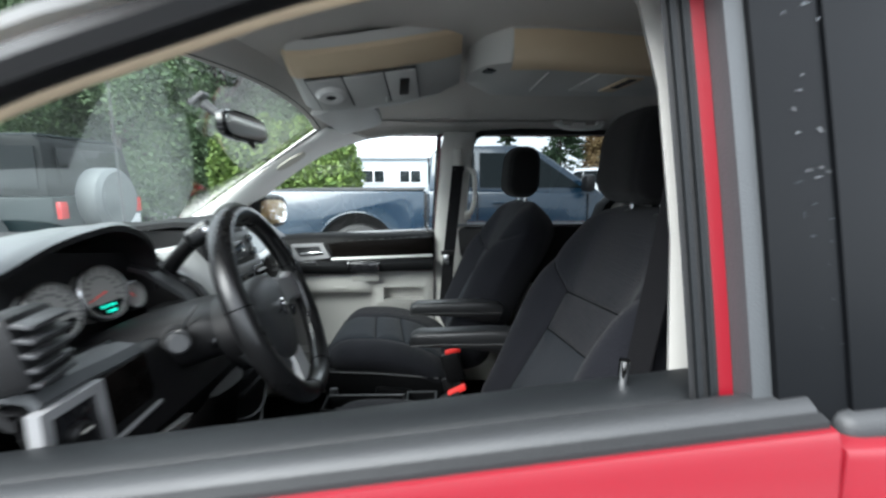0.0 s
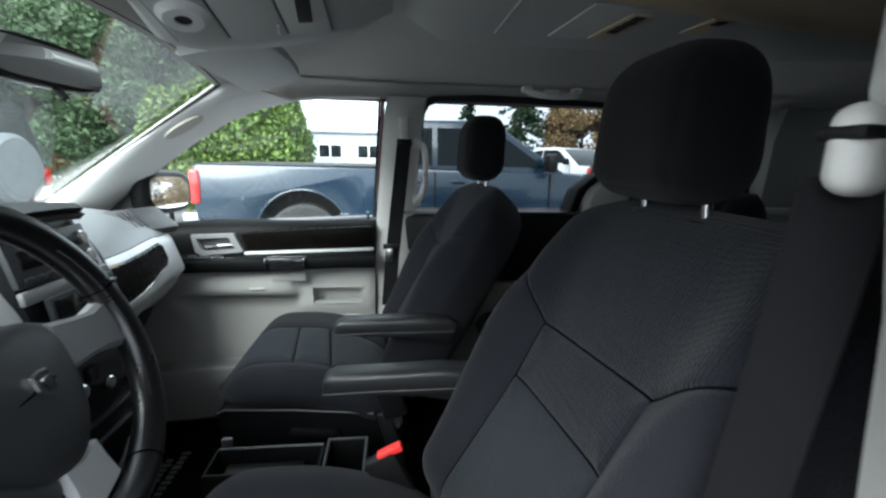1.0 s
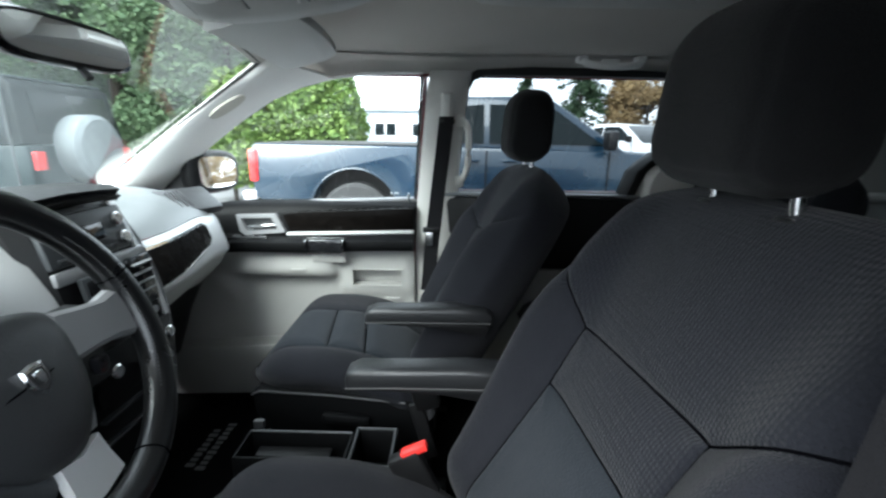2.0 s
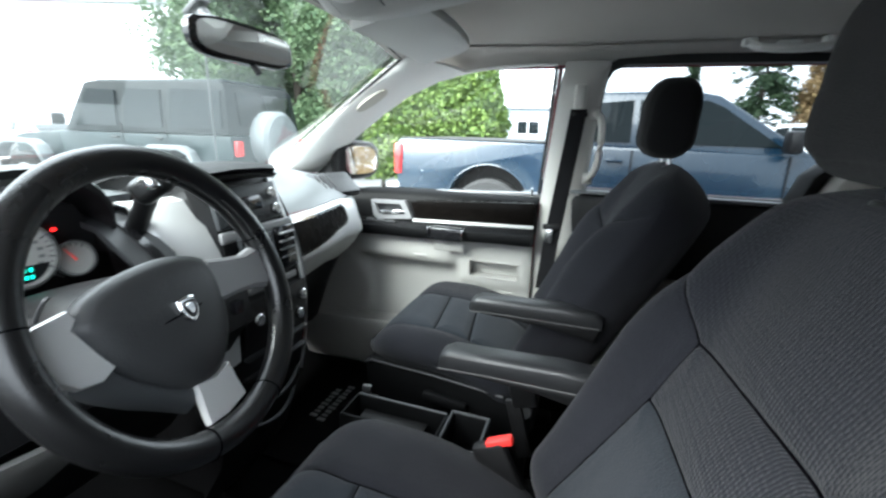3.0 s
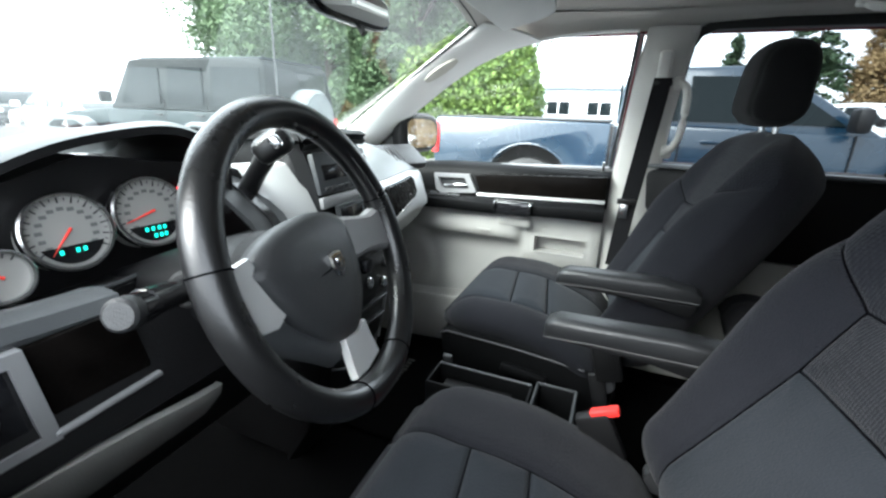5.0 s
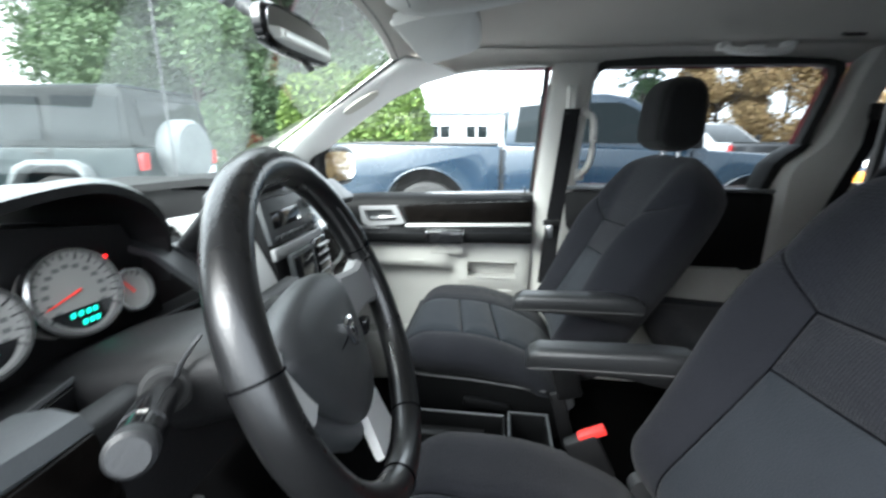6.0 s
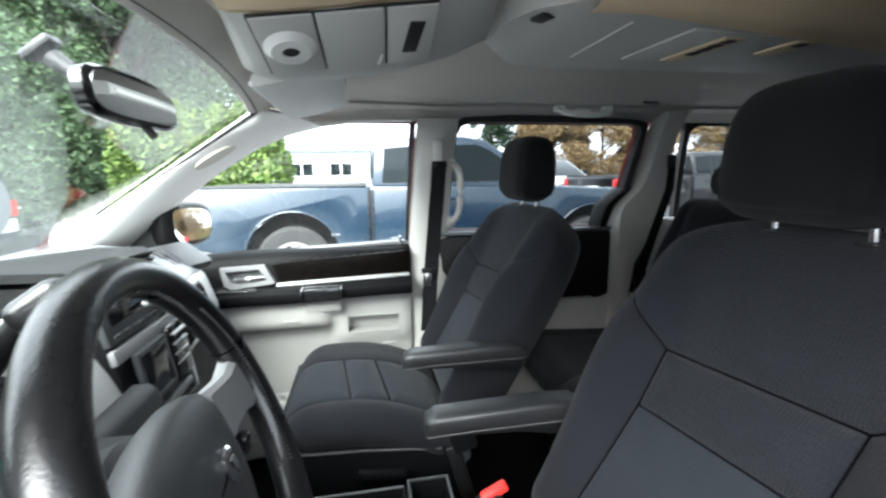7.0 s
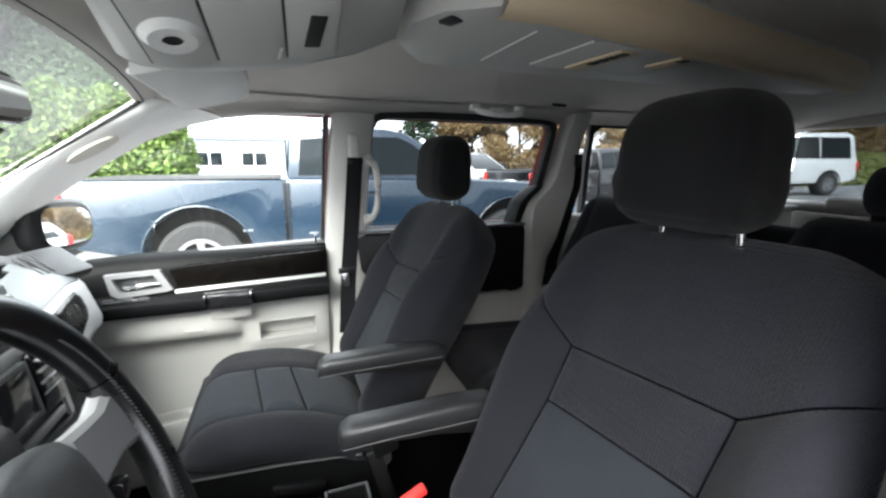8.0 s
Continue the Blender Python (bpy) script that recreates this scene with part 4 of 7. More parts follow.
    part("armrest_seam", tube([(-0.085 + fore, y - 0.0262, 0.996 + up), (fore, y - 0.0272, 0.999 + up), (0.2 + fore, y - 0.0282, 1.000 + up)], 0.0013, 6), STITCH, ar)
    shell_bar = [(-0.06, 0.990), (0.08, 0.982), (0.19, 0.962), (0.20, 0.992), (0.0, 0.997)]
    part("armrest_shell", prism([(x + fore, z + up) for x, z in shell_bar], "y", y - 0.021, y + 0.021, 0.004), BLACK, e, "black plastic underside")
    part("hinge_cover", disc((0.225, y + 0.020 - 0.030 * (arm > 0), 0.965 + up), (0, -1, 0), 0.032, 0.03, 24, 0.006), BLACK, e)
    # base, shields, lever, rails
    part("base", box((-0.05, 0, 0.665 + lift), (0.42, 0.42, 0.10), 0.02), BLACK, e)
    for sg in (1, -1):
        sh = [(-0.290, 0.72), (-0.296, 0.775), (-0.275, 0.786), (-0.10, 0.778), (0.085, 0.760), (0.125, 0.735), (0.125, 0.62), (-0.02, 0.60), (-0.24, 0.64)]
        lip = [(x, z) for x, z in sh[1:5]]
        part("side_shield", prism([(x, z + lift) for x, z in sh], "y", sg * 0.243 - 0.014, sg * 0.243 + 0.014, 0.006), DOORBLACK, e, "black plastic side shield")
        # Lighter grey line drawn as the light caught along the shield's top edge.
        part("shield_edge_glint", tube([(x, sg * 0.258, z - 0.006 + lift) for x, z in lip], 0.0028, 6), HUB, e)
        part("rail", box((-0.06, sg * 0.17, 0.455), (0.50, 0.04, 0.04), 0.006), BLACK, e)
        part("leg", box((-0.20, sg * 0.17, 0.55), (0.05, 0.04, 0.17), 0.006), BLACK, e)
        part("leg", box((0.12, sg * 0.17, 0.55), (0.05, 0.04, 0.17), 0.006), BLACK, e)
    part("front_skirt", box((-0.280, 0, 0.715 + lift), (0.03, 0.46, 0.13), 0.012), DOORBLACK, e)
    part("recline_lever", box((-0.06, arm * 0.272, 0.715 + lift), (0.12, 0.022, 0.028), 0.009, rot=(0, 6, 0)), DOORBLACK, e)
    part("knob", disc((0.135, arm * 0.256, 0.760), (0, arm, 0), 0.024, 0.03, 24, 0.004), HUB, e)
    e.location = at
    return e


def buckle(at, lean):
    e = thing("seat_belt_buckle", "black seat belt buckle with a red release button", "buckle", at, group="front belt buckles")
    part("housing", box((0, 0, -0.045), (0.062, 0.026, 0.10), 0.008, rot=(0, lean, 0)), BLACK, e)
    part("button", box((0.0, 0, 0.008), (0.05, 0.020, 0.014), 0.004, rot=(0, lean, 0)), BUCKLERED, e, "red release button")
    part("stalk", box((0.0, 0, -0.16), (0.035, 0.012, 0.16), 0.004, rot=(0, lean, 0)), BLACK, e)


front_seat("driver_seat", SEAT_D, 1, "charcoal cloth driver seat with a folded-down armrest")
front_seat("passenger_seat", SEAT_P, -1, "charcoal cloth front passenger seat with a lowered armrest", 0.036)
buckle((0.032, 1.074, 0.866), -26)
buckle((0.033, 1.352, 0.858), -15)


def rear_seat(at, w, label):
    e = thing("second_row_chair" if w < 0.4 else "bench_seat", label, "car seat", at, group="rear seats")
    u, n = Vector((0.36, 0, 0.933)), Vector((-0.933, 0, 0.36))
    bm = cushion_mesh(lambda s, h, d: Vector((0, s, 0.38)) + u * h + n * d, lambda h: w - 0.03 * smooth(0.3, 0.6, h), 0.05, 0.08, 0.56, [((-w * 0.6, 0), (-w * 0.6, 0.5)), ((w * 0.6, 0), (w * 0.6, 0.5))], lambda s, h: 0, n=48, rows=30, round_end=0.07, bolster=0.02)
    part("backrest", bm, [CLOTH], e, "", 180)
    bm = cushion_mesh(lambda s, h, d: Vector((0.05 - h, s, 0.36 + 0.06 * h + d)), lambda h: w, 0.06, 0.09, 0.52, [((-w * 0.6, 0), (-w * 0.6, 0.5)), ((w * 0.6, 0), (w * 0.6, 0.5))], lambda s, h: 0, n=48, rows=30, round_end=0.07, bolster=0.02)
    part("cushion", bm, [CLOTH], e, "", 180)
    bm = cushion_mesh(lambda s, h, d: Vector((0.20, s, 0.915)) + Vector((0.12, 0, 0.99)) * h + Vector((-0.99, 0, 0.12)) * d, lambda h: 0.125, 0.045, 0.04, 0.10, [], lambda s, h: 0, n=40, rows=20, round_end=0.05, bolster=0.0)
    part("headrest", bm, [CLOTH], e, "", 180)
    part("pedestal", box((-0.15, 0, 0.14), (0.40, w * 1.5, 0.30), 0.02), BLACK, e)
    return e


rear_seat((0.80, 1.60, 0.43), 0.25, "charcoal cloth second row seat on the passenger side")
rear_seat((0.80, 0.86, 0.43), 0.25, "charcoal cloth second row seat behind the driver")
rear_seat((1.62, 1.22, 0.29), 0.60, "charcoal cloth rear bench seat")


# ---- dashboard ----
def dashboard():
    e = thing("dashboard", "dark grey and black dashboard with silver and wood-look trim", "dashboard", (-0.7, MID, 1.0))
    o = Vector((-0.7, MID, 1.0))

    def put(name, bm, mat, label="", parent=None, angle=40):
        bmesh.ops.translate(bm, verts=bm.verts, vec=-o)
        return part(name, bm, mat, parent or e, label, angle)

    # passenger half: soft top, then the face
    top = [(-1.20, 1.180), (-1.05, 1.225), (-0.92, 1.250), (-0.80, 1.254), (-0.71, 1.241), (-0.645, 1.218), (-0.608, 1.194), (-0.592, 1.178)]
    face = [(-0.591, 1.176), (-0.580, 1.162), (-0.566, 1.118), (-0.553, 1.075), (-0.554, 1.062), (-0.563, 1.052)]
    low = [(-0.566, 1.050), (-0.585, 1.018), (-0.615, 0.985), (-0.650, 0.955)]
    under = [(-0.652, 0.952), (-0.70, 0.86), (-0.76, 0.70), (-0.90, 0.62)]

    def shift(x, z, y):
        return x - 0.045 * smooth(1.38, 1.70, y) - 0.115 * smooth(1.68, 1.86, y) ** 2, z - 0.02 * smooth(1.6, 1.86, y)
    ys = [1.232, 1.35, 1.45, 1.55, 1.63, 1.70, 1.76, 1.80, 1.83, 1.845]
    for name, prof, mat, lab in (("top_pad", top, DASHTOP, "dark grey soft dash top"), ("trim_panel", face, SILVER, "curved silver trim band"), ("glovebox", low, STONE, "light grey glove box"), ("lower_cover", under, DOORBLACK, "black lower cover")):
        rows = []
        for y in ys:
            row = []
            for x, z in prof:
                xx, zz = shift(x, z, y)
                row.append((xx, y, zz))
            rows.append(row)
        put(name, sheet(rows, 0.015, (-1, 0, -0.3)), mat, lab)
    def face_x(z):
        for (xa, za), (xb, zb) in zip(face, face[1:]):
            if z >= zb:
                return lerp(xa, xb, (za - z) / (za - zb))
        return face[-1][0]
    wood, surround = [], []
    for y in [1.322, 1.327, 1.36, 1.42, 1.48, 1.54, 1.585, 1.612, 1.628, 1.635]:
        f = (y - 1.322) / 0.313
        mid, half = lerp(1.117, 1.132, f), lerp(0.041, 0.026, f) * min(1, max(0.25, ((1.642 - y) / 0.03)) ** 0.5)
        for rows, grow, proud in ((wood, 0.0, 0.006), (surround, 0.005, 0.004)):
            row = []
            for t in (1.0, 0.5, 0.0, -0.5, -1.0):
                z = mid + (half + grow) * t
                xx, zz = shift(face_x(z), z, y)
                row.append((xx + proud, y + (0.004 if grow and y > 1.6 else 0), zz))
            rows.append(row)
    put("panel_surround", sheet(surround, 0.006, (-1, 0, 0)), CHROME, "thin bright surround")
    put("wood_panel", sheet(wood, 0.006, (-1, 0, 0)), WOOD, "glossy dark wood-look panel")
    # corner vent in the passenger top
    v = put("corner_vent", box((-0.695, 1.70, 1.208), (0.11, 0.17, 0.03), 0.012, rot=(0, 32, -22)), HUB, "slatted corner vent")
    for k in range(6):
        put("slat", box((-0.690 - 0.002 * k + 0.006 * (k - 3) * 0.3, 1.635 + 0.026 * k, 1.222 - 0.001 * k), (0.075, 0.007, 0.010), 0.002, rot=(0, 32, -22)), GLOSSBLACK, "", v)
    # driver half: flat base with shelf and knee panel
    ys = [0.47, 0.55, 0.65, 0.75, 0.85, 0.95, 1.02]
    dtop = [(-1.20, 1.175), (-1.05, 1.225), (-0.92, 1.252), (-0.80, 1.262), (-0.74, 1.258)]
    put("top_pad", sheet([[(x, y, z - 0.03 * smooth(0.62, 0.45, y)) for x, z in dtop] for y in ys + [1.12, 1.28]], 0.015, (-0.3, 0, -1)), DASHTOP, "dark grey soft dash top")
    # shelf below the gauges, its curved lip, and the trough before the column
    lips = spline([(-0.490, 0.47, 1.168), (-0.500, 0.58, 1.166), (-0.532, 0.667, 1.154), (-0.557, 0.753, 1.150), (-0.572, 0.859, 1.150), (-0.560, 0.945, 1.152), (-0.540, 1.02, 1.152)], 24)
    rows = []
    for p in lips:
        deep = smooth(0.62, 0.68, p.y) * 0.045
        rows.append([(-0.66, p.y, 1.128), (-0.60, p.y, 1.140), (p.x - 0.008, p.y, p.z), (p.x, p.y, p.z - 0.003), (p.x + 0.004, p.y, p.z - 0.006 - deep), (p.x + 0.022, p.y, p.z - 0.008 - deep), (lerp(p.x, -0.466, 0.6), p.y, 1.150 - 0.4 * deep), (-0.466, p.y, 1.158)])
    put("cluster_shelf", sheet(rows, 0.02, (0, 0, -1)), BLACK, "black shelf below the gauges")
    put("shelf_lip", tube([p + Vector((-0.004, 0, 0.001)) for p in lips], 0.0035, 6), HUB, "dark grey curved lip")
    put("upper_strip", sheet([[(x, y, z + 0.006 * smooth(0.62, 0.5, y)) for x, z in ((-0.515, 1.172), (-0.480, 1.181), (-0.455, 1.178), (-0.445, 1.167))] for y in (0.47, 0.53, 0.58, 0.61, 0.634)], 0.012, (-0.5, 0, -1)), GREYTRIM, "grey upper edge strip")
    knee = [(-0.466, 1.160), (-0.456, 1.152), (-0.436, 1.07), (-0.432, 1.048), (-0.455, 1.03), (-0.50, 0.97), (-0.58, 0.88), (-0.70, 0.74)]
    put("knee_panel", sheet([[(x, y, z) for x, z in knee] for y in ys], 0.02, (-1, 0, 0)), BLACK, "black lower dash")
    put("knee_cover", sheet([[(-0.430 - d, y, 1.040 + lift), (-0.434 - d, y, 1.028 + lift), (-0.448, y, 1.0), (-0.485, y, 0.955), (-0.56, y, 0.89), (-0.66, y, 0.82)] for y, lift, d in ((0.47, 0.006, 0.004), (0.54, 0.004, 0.0), (0.62, -0.004, 0.0), (0.68, -0.012, 0.0), (0.715, -0.018, 0.004), (0.726, -0.024, 0.014))], 0.012, (-1, 0, 0)), SHADEDGREY, "light grey knee cover, darkened for the shade below the dash")
    put("wood_panel", prism([(0.546, 1.164), (0.632, 1.166), (0.647, 1.086), (0.555, 1.080)], "x", -0.456, -0.4415, 0.003), WOOD, "glossy dark wood-look panel")
    put("silver_line", box((-0.438, 0.600, 1.079), (0.010, 0.100, 0.006), 0.0025, rot=(3, 0, 0)), SATIN, "silver trim line")
    # silver bezel with the headlamp switch
    bz = put("switch_bezel", frame_ring([(0.472, 1.080), (0.541, 1.080), (0.534, 1.154), (0.472, 1.154)], [(0.458, 1.070), (0.555, 1.070), (0.545, 1.166), (0.458, 1.166)], lambda a, b, c: (c, a, b), -0.452, -0.436), SATIN, "silver square switch surround")
    put("switch_plate", box((-0.446, 0.506, 1.117), (0.01, 0.068, 0.072), 0.002), GLOSSBLACK, "", bz)
    put("lamp_knob", disc((-0.430, 0.503, 1.117), (1, 0, 0), 0.016, 0.014, 20, 0.003), BLACK, "", bz)
    put("knob_mark", box((-0.4292, 0.506, 1.122), (0.002, 0.014, 0.003), 0), FAINT, "", bz)
    # end vent
    ev = put("end_vent", box((-0.478, 0.492, 1.228), (0.05, 0.080, 0.085), 0.012, rot=(0, -12, 12)), BLACK, "slatted end vent")
    for k in range(5):
        put("slat", box((-0.452, 0.494, 1.197 + 0.016 * k), (0.02, 0.064, 0.006), 0.002, rot=(0, 10, 12)), HUB, "", ev)
    # hood over the gauges
    lip = [(p.x, p.y) for p in spline([(0.468, 1.165, 0), (0.488, 1.205, 0), (0.535, 1.248, 0), (0.61, 1.287, 0), (0.66, 1.309, 0), (0.72, 1.323, 0), (0.80, 1.331, 0), (0.85, 1.323, 0), (0.893, 1.298, 0), (0.912, 1.266, 0), (0.912, 1.235, 0), (0.905, 1.19, 0)], 40)]
    outer, inside = [], []
    for x, grow, sink in ((-0.592, 0.0, 0.0), (-0.604, 0.018, 0.0), (-0.63, 0.03, 0.06), (-0.70, 0.06, 0.12), (-0.78, 0.10, 0.28), (-0.90, 0.14, 0.75)):
        row, inn = [], []
        for y, z in lip:
            back = 0.05 * smooth(0.66, 0.47, y)
            row.append((x - back, 0.74 + (y - 0.74) * (1 + grow), lerp(z, min(z, 1.245), sink) + 0.006 * (grow > 0)))
            inn.append((x - back, 0.74 + (y - 0.74) * 0.965, 1.17 + (z - 1.17) * 0.93))
        outer.append(row)
        inside.append(inn)
    put("cluster_hood", loft(outer, False, False), DASHTOP, "grey hood over the gauges", angle=60)
    put("hood_lining", loft([outer[0]] + inside, False, False), BLACK, "black inner hood", angle=60)
    # gauge panel
    gn = Vector((0.96, -0.08, 0.27)).normalized()
    put("gauge_panel", prism([(0.48, 1.105), (0.93, 1.105), (0.915, 1.20), (0.88, 1.27), (0.72, 1.295), (0.54, 1.24), (0.48, 1.18)], "x", -0.70, -0.634), BLACK, "black gauge panel")
    for y, z, r, big in ((0.679, 1.210, 0.0440, 1), (0.781, 1.214, 0.0465, 1), (0.852, 1.191, 0.025, 0), (0.600, 1.183, 0.0255, 0)):
        c = Vector((-0.607 if y > 0.62 else -0.585, y, z))
        g = put("gauge", disc(c, gn, r, 0.035, 40), DIAL, "ivory round gauge")
        put("bezel_ring", disc(c + gn * 0.008, gn, r + 0.004, 0.014, 40, 0.002, r - 0.001), STEEL, "bright ring", g)
        a1 = gn.cross(Vector((0, 0, 1))).normalized() * -1
        a2 = gn.cross(a1).normalized()
        if a2.z < 0:
            a2 = -a2
        if a1.y < 0:
            a1 = -a1
        count = 13 if big else 5
        for k in range(count):
            a = radians(lerp(215, -35, k / (count - 1))) if big else radians(lerp(130, -130 + 180, k / (count - 1)))
            d = a1 * math.cos(a) + a2 * math.sin(a)
            s = gn.cross(d)
            p = c + gn * 0.0012 + d * r * 0.86
            q = [p + d * r * 0.10 + s * 0.0009, p + d * r * 0.10 - s * 0.0009, p - d * r * 0.06 - s * 0.0009, p - d * r * 0.06 + s * 0.0009]
            put("mark", loft([q, [v - gn * 0.0008 for v in q]]), INK, "", g)
            if big and k < count - 1:
                half_a = a + radians(250 / (count - 1)) * -0.5
                hd = a1 * math.cos(half_a) + a2 * math.sin(half_a)
                hs = gn.cross(hd)
                hp = c + gn * 0.0012 + hd * r * 0.90
                hq = [hp + hd * r * 0.04 + hs * 0.0005, hp + hd * r * 0.04 - hs * 0.0005, hp - hd * r * 0.04 - hs * 0.0005, hp - hd * r * 0.04 + hs * 0.0005]
                put("mark", loft([hq, [v - gn * 0.0008 for v in hq]]), INK, "", g)
            if big:
                p = c + gn * 0.0012 + d * r * 0.64
                w, h = 0.0034, 0.0022
                q = [p + a1 * i * w + a2 * j * h for i, j in ((-1, -1), (1, -1), (1, 1), (-1, 1))]
                put("numeral_bar", loft([q, [v - gn * 0.0008 for v in q]]), NUMERAL, "", g)
        ang = {0.679: 228, 0.781: 196, 0.852: 120, 0.600: 150}[y]
        d = a1 * math.cos(radians(ang)) + a2 * math.sin(radians(ang))
        s = gn.cross(d)
        nd = loft([[c + gn * h + s * w - d * r * 0.12 for h, w in ((0.002, -0.0018), (0.002, 0.0018), (0.004, 0))], [c + gn * h + s * w + d * r * 0.78 for h, w in ((0.002, -0.0006), (0.002, 0.0006), (0.003, 0))]])
        put("needle", nd, NEEDLE, "red needle", g)
        if big:
            win = [c + gn * 0.0025 + a1 * (r * 0.80 * math.cos(radians(t))) + a2 * (r * 0.88 * math.sin(radians(t))) for t in range(205, 336, 10)]
            put("display_window", loft([win, [p - gn * 0.002 for p in win]]), GLOSSBLACK, "black display window", g)
            digits = bmesh.new()
            rows = ((-0.52, (-0.32, 0.05, 0.22)), ) if y < 0.70 else ((-0.50, (-0.3, -0.12, 0.06, 0.22)), (-0.72, (-0.1, 0.06, 0.2)))
            for dz, cols in rows:
                for dx in cols:
                    p = c + gn * 0.0035 + a1 * r * dx + a2 * r * dz
                    box(p, (0.0015, r * 0.075, r * 0.11), 0, bm=digits)
            put("readout", digits, LCD, "glowing green readout", g)
    put("warning_light", disc((-0.630, 0.846, 1.236), gn, 0.0027, 0.010, 12), WARN, "red warning light")

    # centre stack
    rings = []
    for z, xf, y0, y1 in ((0.50, -0.66, 1.075, 1.255), (0.62, -0.585, 1.068, 1.268), (0.75, -0.545, 1.064, 1.278), (0.90, -0.520, 1.060, 1.282), (1.05, -0.508, 1.056, 1.276), (1.16, -0.520, 1.048, 1.262), (1.25, -0.545, 1.044, 1.242), (1.295, -0.565, 1.042, 1.228)):
        rings.append([(-0.95, y0 + 0.01, z), (-0.70, y0 + 0.004, z), (xf - 0.02, y0 - 0.012, z), (xf, y0 + 0.006, z), (xf + 0.006, (y0 + y1) / 2, z), (xf, y1 - 0.006, z), (xf - 0.02, y1 + 0.012, z), (-0.70, y1 + 0.03, z), (-0.95, y1 + 0.03, z)])
    st = put("centre_fascia", loft(rings), BLACK, "black centre fascia")

    def xf(z):
        tab = [(0.50, -0.66), (0.62, -0.585), (0.75, -0.545), (0.90, -0.520), (1.05, -0.508), (1.16, -0.520), (1.25, -0.545), (1.295, -0.565)]
        for (a, p), (b, q) in zip(tab, tab[1:]):
            if z <= b:
                return lerp(p, q, (z - a) / (b - a)) + 0.005
        return -0.56
    # silver wings
    rows = []
    for z in (0.98, 1.05, 1.12, 1.18, 1.24, 1.285):
        lean = 0.03 * smooth(1.05, 1.28, z)
        rows.append([(xf(z) - 0.05, 1.278, z), (xf(z) - 0.03, 1.276, z), (xf(z) + 0.002, 1.264 - lean, z), (xf(z) + 0.003, 1.252 - lean, z)])
    put("side_wing", sheet(rows, 0.006, (-1, 0, 0)), SILVER, "silver side wing", st)
    put("top_lid", sheet([[(x, y, z + 0.006 * math.sin((y - 1.028) / 0.206 * math.pi)) for x, z in ((-0.86, 1.27), (-0.75, 1.302), (-0.62, 1.316), (-0.55, 1.314), (-0.535, 1.306), (-0.545, 1.296))] for y in (1.028, 1.06, 1.12, 1.19, 1.225, 1.234)], 0.012, (0, 0, -1)), BLACK, "black storage lid", st)
    put("radio", box((xf(1.235) - 0.002, 1.140, 1.238), (0.014, 0.176, 0.080), 0.004, rot=(0, -13, 0)), GREYTRIM, "grey radio", st)
    put("disc_slot", box((xf(1.262) + 0.002, 1.135, 1.266), (0.010, 0.115, 0.005), 0.001), GLOSSBLACK)
    put("radio_display", box((xf(1.235) + 0.0035, 1.122, 1.240), (0.006, 0.104, 0.030), 0.002, rot=(0, -13, 0)), GLOSSBLACK)
    for y, z in ((1.206, 1.256), (1.206, 1.222)):
        put("radio_knob", disc((xf(z) + 0.018, y, z), (1, 0, 0.2), 0.0125, 0.018, 20, 0.003), STEEL, "bright radio knob")
    for k in range(6):
        put("radio_button", box((xf(1.21) + 0.004, 1.075 + 0.022 * k, 1.209), (0.006, 0.017, 0.009), 0.002), HUB)
    put("silver_band", box((xf(1.184) - 0.001, 1.150, 1.184), (0.010, 0.200, 0.022), 0.003, rot=(0, -10, 0)), SATIN, "silver trim band")
    put("screen", box((xf(1.135) + 0.005, 1.128, 1.135), (0.010, 0.082, 0.072), 0.003, rot=(0, -6, 0)), GLOSSBLACK, "small dark screen", st)
    put("centre_vent", box((xf(1.135) + 0.003, 1.216, 1.132), (0.012, 0.062, 0.10), 0.006, rot=(0, -6, 0)), GLOSSBLACK, "slatted centre vent", st)
    for k in range(5):
        put("vent_slat", box((xf(1.13) + 0.008, 1.216, 1.095 + 0.018 * k), (0.007, 0.050, 0.0035), 0.001, rot=(0, 14, 0)), SATIN)
    put("switch_bar", box((xf(1.065) + 0.003, 1.160, 1.066), (0.008, 0.15, 0.014), 0.003), SATIN, "silver switch bar", st)
    put("edge_bead", tube(spline([(xf(z) - 0.006, y, z) for z, y in ((1.275, 1.236), (1.20, 1.256), (1.12, 1.270), (1.02, 1.280), (0.90, 1.285), (0.78, 1.281))], 24), 0.0035, 6), SATIN, "thin silver edge bead", st)
    put("screen_frame", frame_ring([(1.088, 1.100), (1.168, 1.100), (1.168, 1.170), (1.088, 1.170)], [(1.082, 1.094), (1.174, 1.094), (1.174, 1.176), (1.082, 1.176)], lambda a, b, c: (xf(b) + c, a, b), 0.004, 0.012), GREYTRIM, "grey frame", st)
    cp = put("climate_panel", box((xf(1.0) + 0.003, 1.166, 0.995), (0.012, 0.20, 0.10), 0.006), BLACK, "black climate panel", st)
    for y, z in ((1.095, 1.005), (1.165, 0.985), (1.240, 1.012), (1.230, 0.965)):
        put("climate_knob", disc((xf(z) + 0.022, y, z), (1, 0, 0.1), 0.013, 0.018, 20, 0.003), STEEL, "bright climate knob")
    for z in (0.915, 0.865):
        put("bin_lip", box((xf(z) + 0.002, 1.17, z), (0.016, 0.20, 0.008), 0.003), HUB)
    for z, r in ((0.80, 0.100), (0.735, 0.092)):
        pts = [(xf(z) + 0.012 - 0.02 * abs(k / 6) ** 2, 1.170 + r * k / 6, z - 0.028 * (1 - (k / 6) ** 2)) for k in range(-6, 7)]
